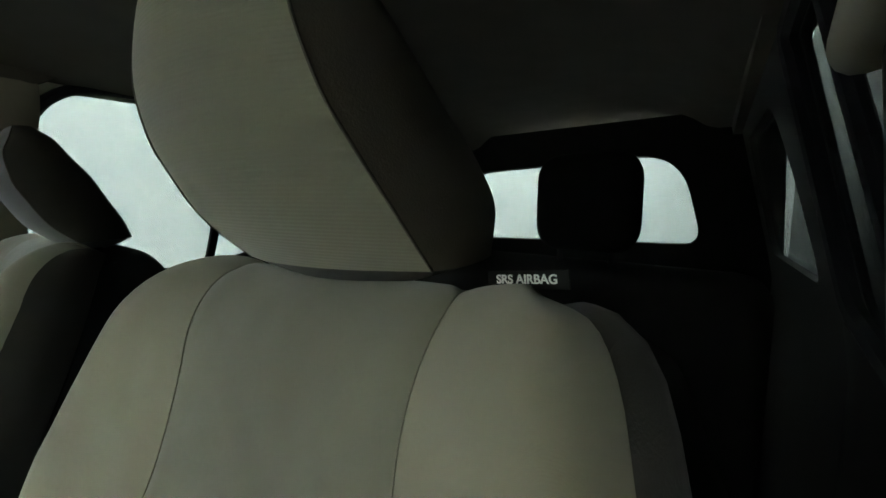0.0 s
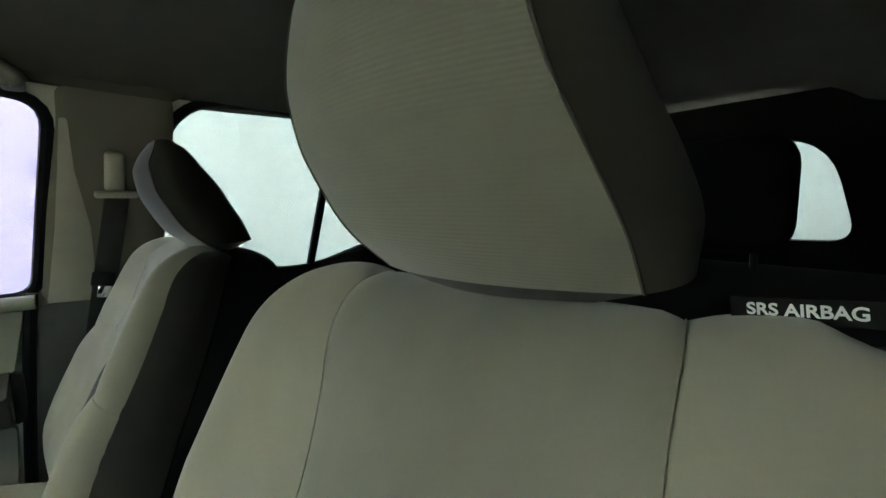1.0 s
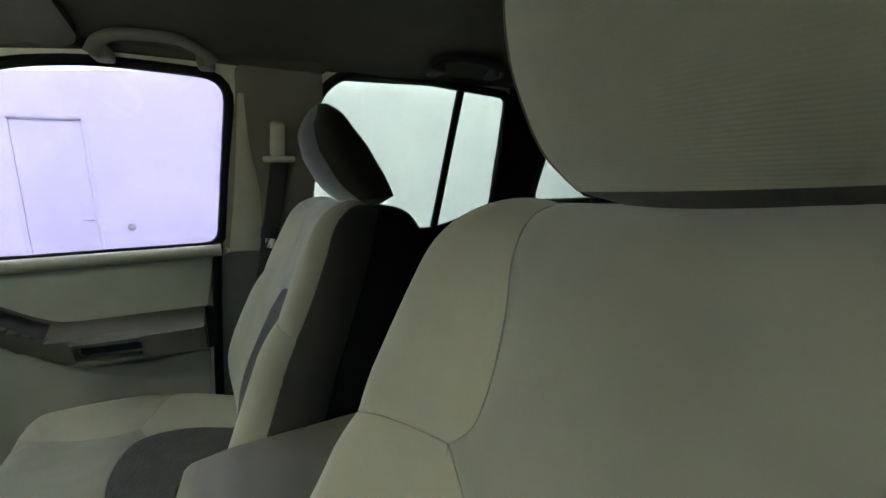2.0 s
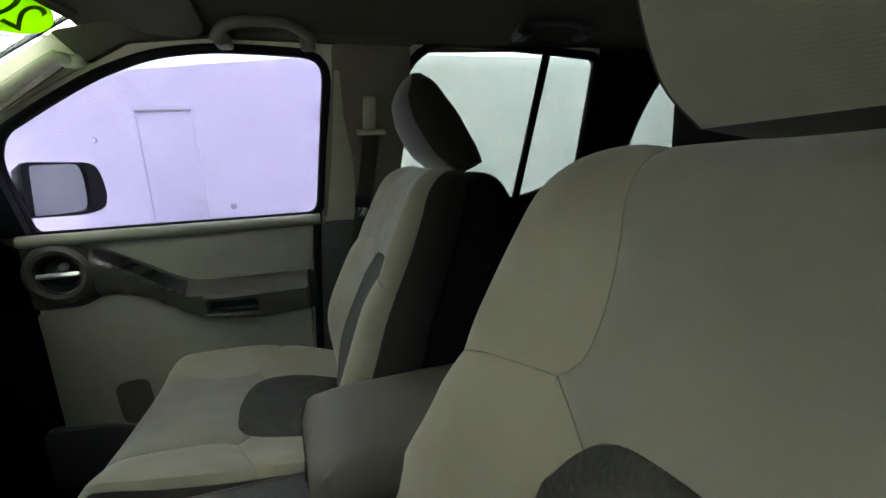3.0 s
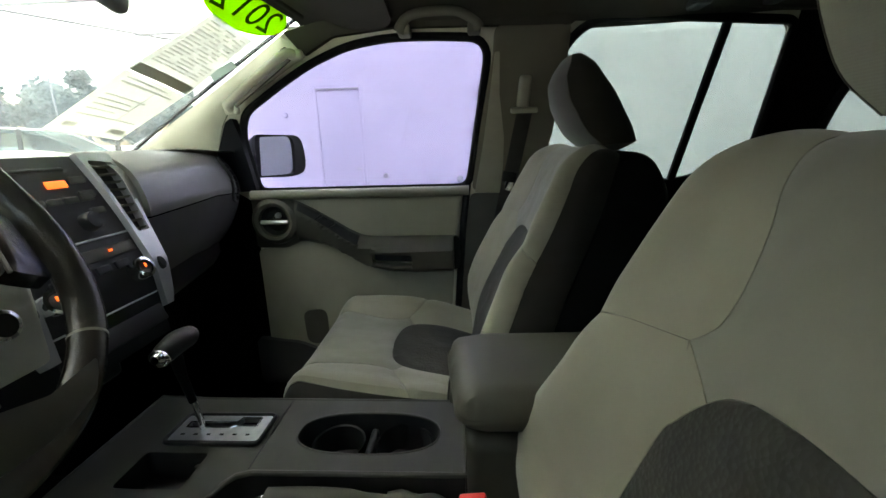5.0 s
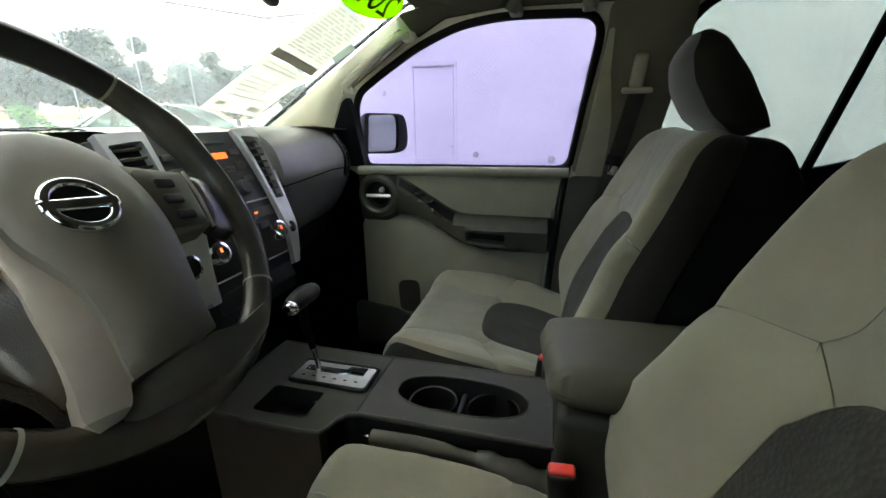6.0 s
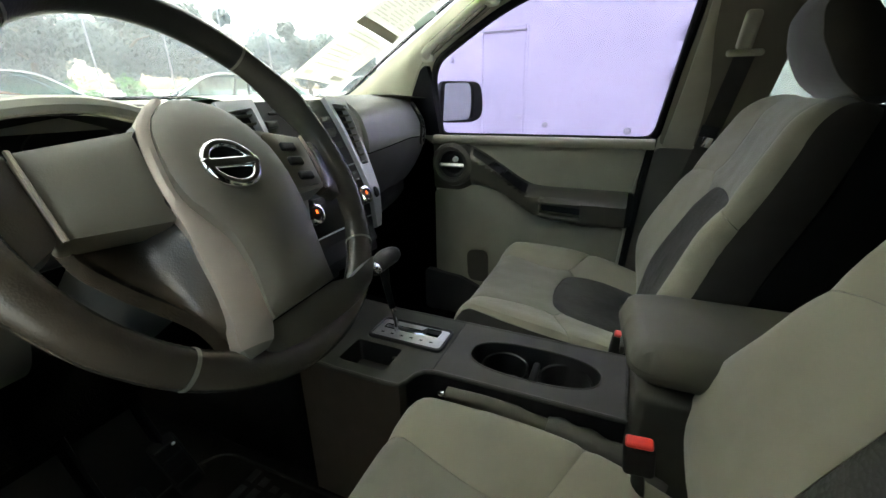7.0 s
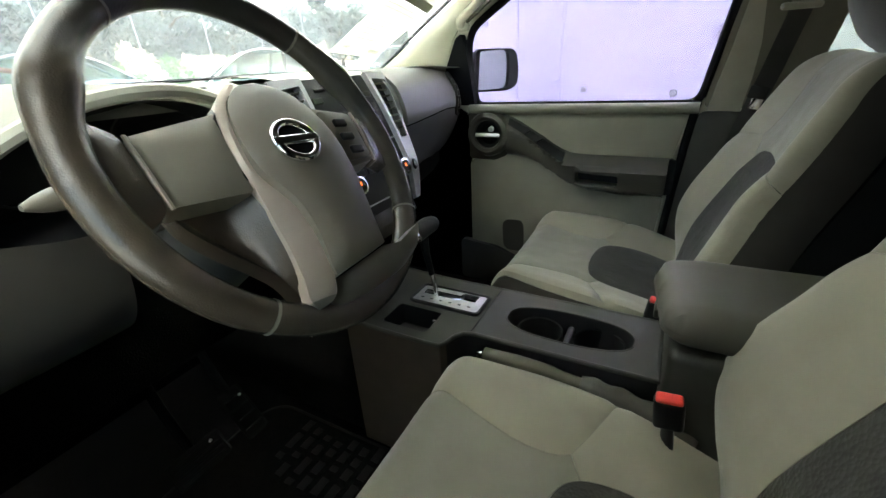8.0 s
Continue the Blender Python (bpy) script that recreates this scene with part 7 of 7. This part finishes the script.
for i, (x, y, r) in enumerate(((5.2, 18.5, 0.9), (6.6, 18.0, 1.1), (8.3, 17.8, 1.0), (10.0, 17.4, 0.9), (3.6, 19, 0.9), (12, 17.2, 1.0))):
    bush = thing("bush", (x, y, ground_z(y)), "bright green bush growing along the fence", "bush", "bushes at the fence")
    vs, fs = leaves((x, y, ground_z(y) + 0.55), (r, 0.6, 0.75), 1800, 0.07, random.Random(60 + i))
    leaf_part("foliage", vs, fs, BUSH, bush, "bright green foliage")
    part("stem", tube([(x, y, ground_z(y) - 0.05), (x, y, ground_z(y) + 0.5)], 0.03, 6), BARK, bush, "thin stem")

WIRE = mat("galvanised_wire", (0.25, 0.27, 0.29), 0.5, 0.6, vary=0.1, bump=0.0)
fence = thing("chain_link_fence", (6, 16.5, ground_z(16.5)), "galvanised chain-link fence along the lot", "fence")
FY, F0, F1, FH = 16.6, -2.0, 16.0, 4.2
fz = ground_z(FY)
vs, fs = [], []
step, wr = 0.12, 0.0035
n = int((F1 - F0) / step)
for k in range(-int(FH / step), n):
    for sg in (1, -1):
        x0 = F0 + k * step
        xa, za, xb, zb = (x0, 0.0, x0 + FH, FH) if sg > 0 else (x0 + FH, 0.0, x0, FH)
        i = len(vs)
        vs += [(xa - wr, FY, fz + za), (xa + wr, FY, fz + za), (xb + wr, FY, fz + zb), (xb - wr, FY, fz + zb)]
        fs.append((i, i + 1, i + 2, i + 3))
mesh_ob = leaf_part("wire_mesh", vs, fs, WIRE, fence, "diamond wire mesh")
tagged(mesh_ob, kind="stuff")
for k in range(8):
    x = F0 + 2.6 * k
    part("fence_post", tube([(x, FY + 0.05, fz - 0.1), (x, FY + 0.05, fz + FH + 0.05)], 0.03, 8), WIRE, fence, "galvanised post")
part("top_rail", tube([(F0, FY + 0.05, fz + FH), (F1, FY + 0.05, fz + FH)], 0.022, 8), WIRE, fence, "galvanised top rail")
barrier = thing("barrier_pole", (2.6, 13.0, ground_z(13)), "orange slanted barrier pole in the lot", "barrier")
part("pole", tube([(2.0, 13.2, ground_z(13) + 1.55), (6.2, 12.4, ground_z(13) + 0.55)], 0.05, 10), mat("orange_paint", (0.75, 0.16, 0.04), 0.5, vary=0.05, bump=0.0), barrier, "orange pole")
part("stand", tube([(6.0, 12.45, ground_z(13) - 0.05), (6.0, 12.45, ground_z(13) + 0.62)], 0.06, 10), FRAME, barrier, "grey stand")


# ---- parked cars ----
def parked_car(x, y, turn, paint, label, h=1.45, L=4.6, W=1.78):
    """A sedan or wagon: lofted body, glazed cabin, wheels, lamps."""
    m = Matrix.Translation((x, y, ground_z(y))) @ pose(0, 0, 0, 0, 0, turn)
    c = new("parked_car")
    c.matrix_world = m
    bpy.context.view_layer.update()
    tagged(c, label, "car", "parked cars")
    # body sections along the length: (position, half width, sill, waist)
    secs = [(-0.50, 0.72, 0.32, 0.62), (-0.485, 0.84, 0.26, 0.74), (-0.42, 0.95, 0.22, 0.86), (-0.30, 1.0, 0.20, 0.93), (0.0, 1.0, 0.20, 0.93), (0.20, 1.0, 0.20, 0.92), (0.30, 0.98, 0.20, 0.88), (0.42, 0.93, 0.22, 0.78), (0.485, 0.80, 0.26, 0.66), (0.50, 0.66, 0.34, 0.56)]
    ring = [(-0.90, 0.0), (-1.0, 0.25), (-1.0, 0.6), (-0.94, 0.92), (-0.80, 1.0), (0.0, 1.03), (0.80, 1.0), (0.94, 0.92), (1.0, 0.6), (1.0, 0.25), (0.90, 0.0)]
    body = bmesh.new()
    rows = []
    for s, w, z0, z1 in secs:
        rows.append([body.verts.new(m @ Vector((s * L, rx * w * W / 2, (z0 + (z1 - z0) * rz) * h / 1.45))) for rx, rz in ring])
    for r0, r1 in zip(rows, rows[1:]):
        for j in range(len(ring) - 1):
            body.faces.new((r0[j], r0[j + 1], r1[j + 1], r1[j]))
    for r in (rows[0], rows[-1]):
        body.faces.new(r)
    part("body", body, paint, c, "painted body")
    # cabin: glass sides with a painted roof
    prof = [(-0.40, 0.90), (-0.25, 1.36), (-0.10, 1.45), (0.06, 1.43), (0.24, 0.90)]
    pp = spline([(a, b, 0) for a, b in prof], 5)
    cab = bmesh.new()
    for sg in (-1, 1):
        top = [cab.verts.new(m @ Vector((p.x * L, sg * (W / 2) * (0.94 - 0.28 * (p.y - 0.9) / 0.55), p.y * h / 1.45))) for p in pp]
        cab.faces.new(top)
    part("side_glass", cab, CAR_GLASS, c, "dark side glass", smooth=False)
    rf = bmesh.new()
    rr = [[rf.verts.new(m @ Vector((p.x * L, u * (W / 2) * (0.945 - 0.28 * (p.y - 0.9) / 0.55), p.y * h / 1.45 + 0.01))) for u in lin(-1, 1, 7)] for p in pp]
    gl = bmesh.new()
    for k, (r0, r1) in enumerate(zip(rr, rr[1:])):
        if pp[k].y > 1.33:
            for j in range(6):
                rf.faces.new((r0[j], r0[j + 1], r1[j + 1], r1[j]))
    g2 = [[gl.verts.new(v.co) for v in r] for r in rr]
    for k, (r0, r1) in enumerate(zip(g2, g2[1:])):
        if pp[k].y <= 1.33:
            for j in range(6):
                gl.faces.new((r0[j], r0[j + 1], r1[j + 1], r1[j]))
    part("roof", rf, paint, c, "painted roof")
    part("end_glass", gl, CAR_GLASS, c, "dark front and rear glass")
    for sg in (-1, 1):
        edge_ = [m @ Vector((p.x * L, sg * (W / 2) * (0.955 - 0.28 * (p.y - 0.9) / 0.55), p.y * h / 1.45 + 0.005)) for p in pp]
        part("window_trim", tube(edge_, 0.022, 6), SILVER, c, "bright window trim")
        part("middle_pillar", tube([m @ Vector((-0.08 * L, sg * W / 2 * 0.95, 0.90 * h / 1.45)), m @ Vector((-0.10 * L, sg * W / 2 * 0.675, 1.44 * h / 1.45))], 0.035, 6), BLACK, c, "black middle pillar")
        mir = m @ Vector((0.17 * L, sg * W / 2 * 1.08, 0.97 * h / 1.45))
        part("door_mirror", rbox((0.14, 0.20, 0.13), r=0.05, m=Matrix.Translation(mir)), paint, c, "painted door mirror")
        for wx in (-0.31, 0.30):
            wm_ = axes(m @ Vector((wx * L, sg * W / 2 * 0.90, 0.32)), m.to_3x3() @ Vector((1, 0, 0)), Vector((0, 0, 1)), m.to_3x3() @ Vector((0, sg, 0)))
            wh = part("wheel", lathe([(0.20, 0.10), (0.29, 0.10), (0.32, 0.06), (0.32, -0.10), (0.2, -0.10)], 26, wm_), BLACK, c, "black tyre")
            part("rim", lathe([(0, 0.07), (0.10, 0.085), (0.19, 0.09), (0.205, 0.10), (0.205, 0.0)], 22, wm_), SILVER, wh, "silver wheel rim")
        part("head_lamp", rbox((0.10, 0.34, 0.13), r=0.04, m=m @ Matrix.Translation((0.468 * L, sg * 0.58, 0.64 * h / 1.45))), GLASSY, c, "clear head lamp")
        part("tail_lamp", rbox((0.08, 0.30, 0.14), r=0.04, m=m @ Matrix.Translation((-0.472 * L, sg * 0.62, 0.76 * h / 1.45))), RED, c, "red tail lamp")
    return c


CAR_GLASS = glass("parked_car_glass", (0.40, 0.50, 0.50))
GLASSY = mat("lamp_lens", (0.7, 0.72, 0.75), 0.1, vary=0.05, bump=0.0)
PAINT_DARK = mat("dark_grey_car_paint", (0.05, 0.055, 0.065), 0.25, 0.2, vary=0.05, bump=0.0, coat=1.0)
PAINT_BLUE = mat("light_blue_car_paint", (0.25, 0.36, 0.50), 0.25, 0.2, vary=0.05, bump=0.0, coat=1.0)
PAINT_SILVER = mat("silver_car_paint", (0.50, 0.52, 0.54), 0.25, 0.4, vary=0.05, bump=0.0, coat=1.0)
parked_car(6.1, 8.3, 150, PAINT_SILVER, "silver sedan with bright window trim parked in the lot")
parked_car(3.6, 12.6, 165, PAINT_BLUE, "light blue car parked by the chain-link fence")
parked_car(11.5, 8.6, 150, PAINT_DARK, "dark grey car parked behind the silver sedan", 1.5)
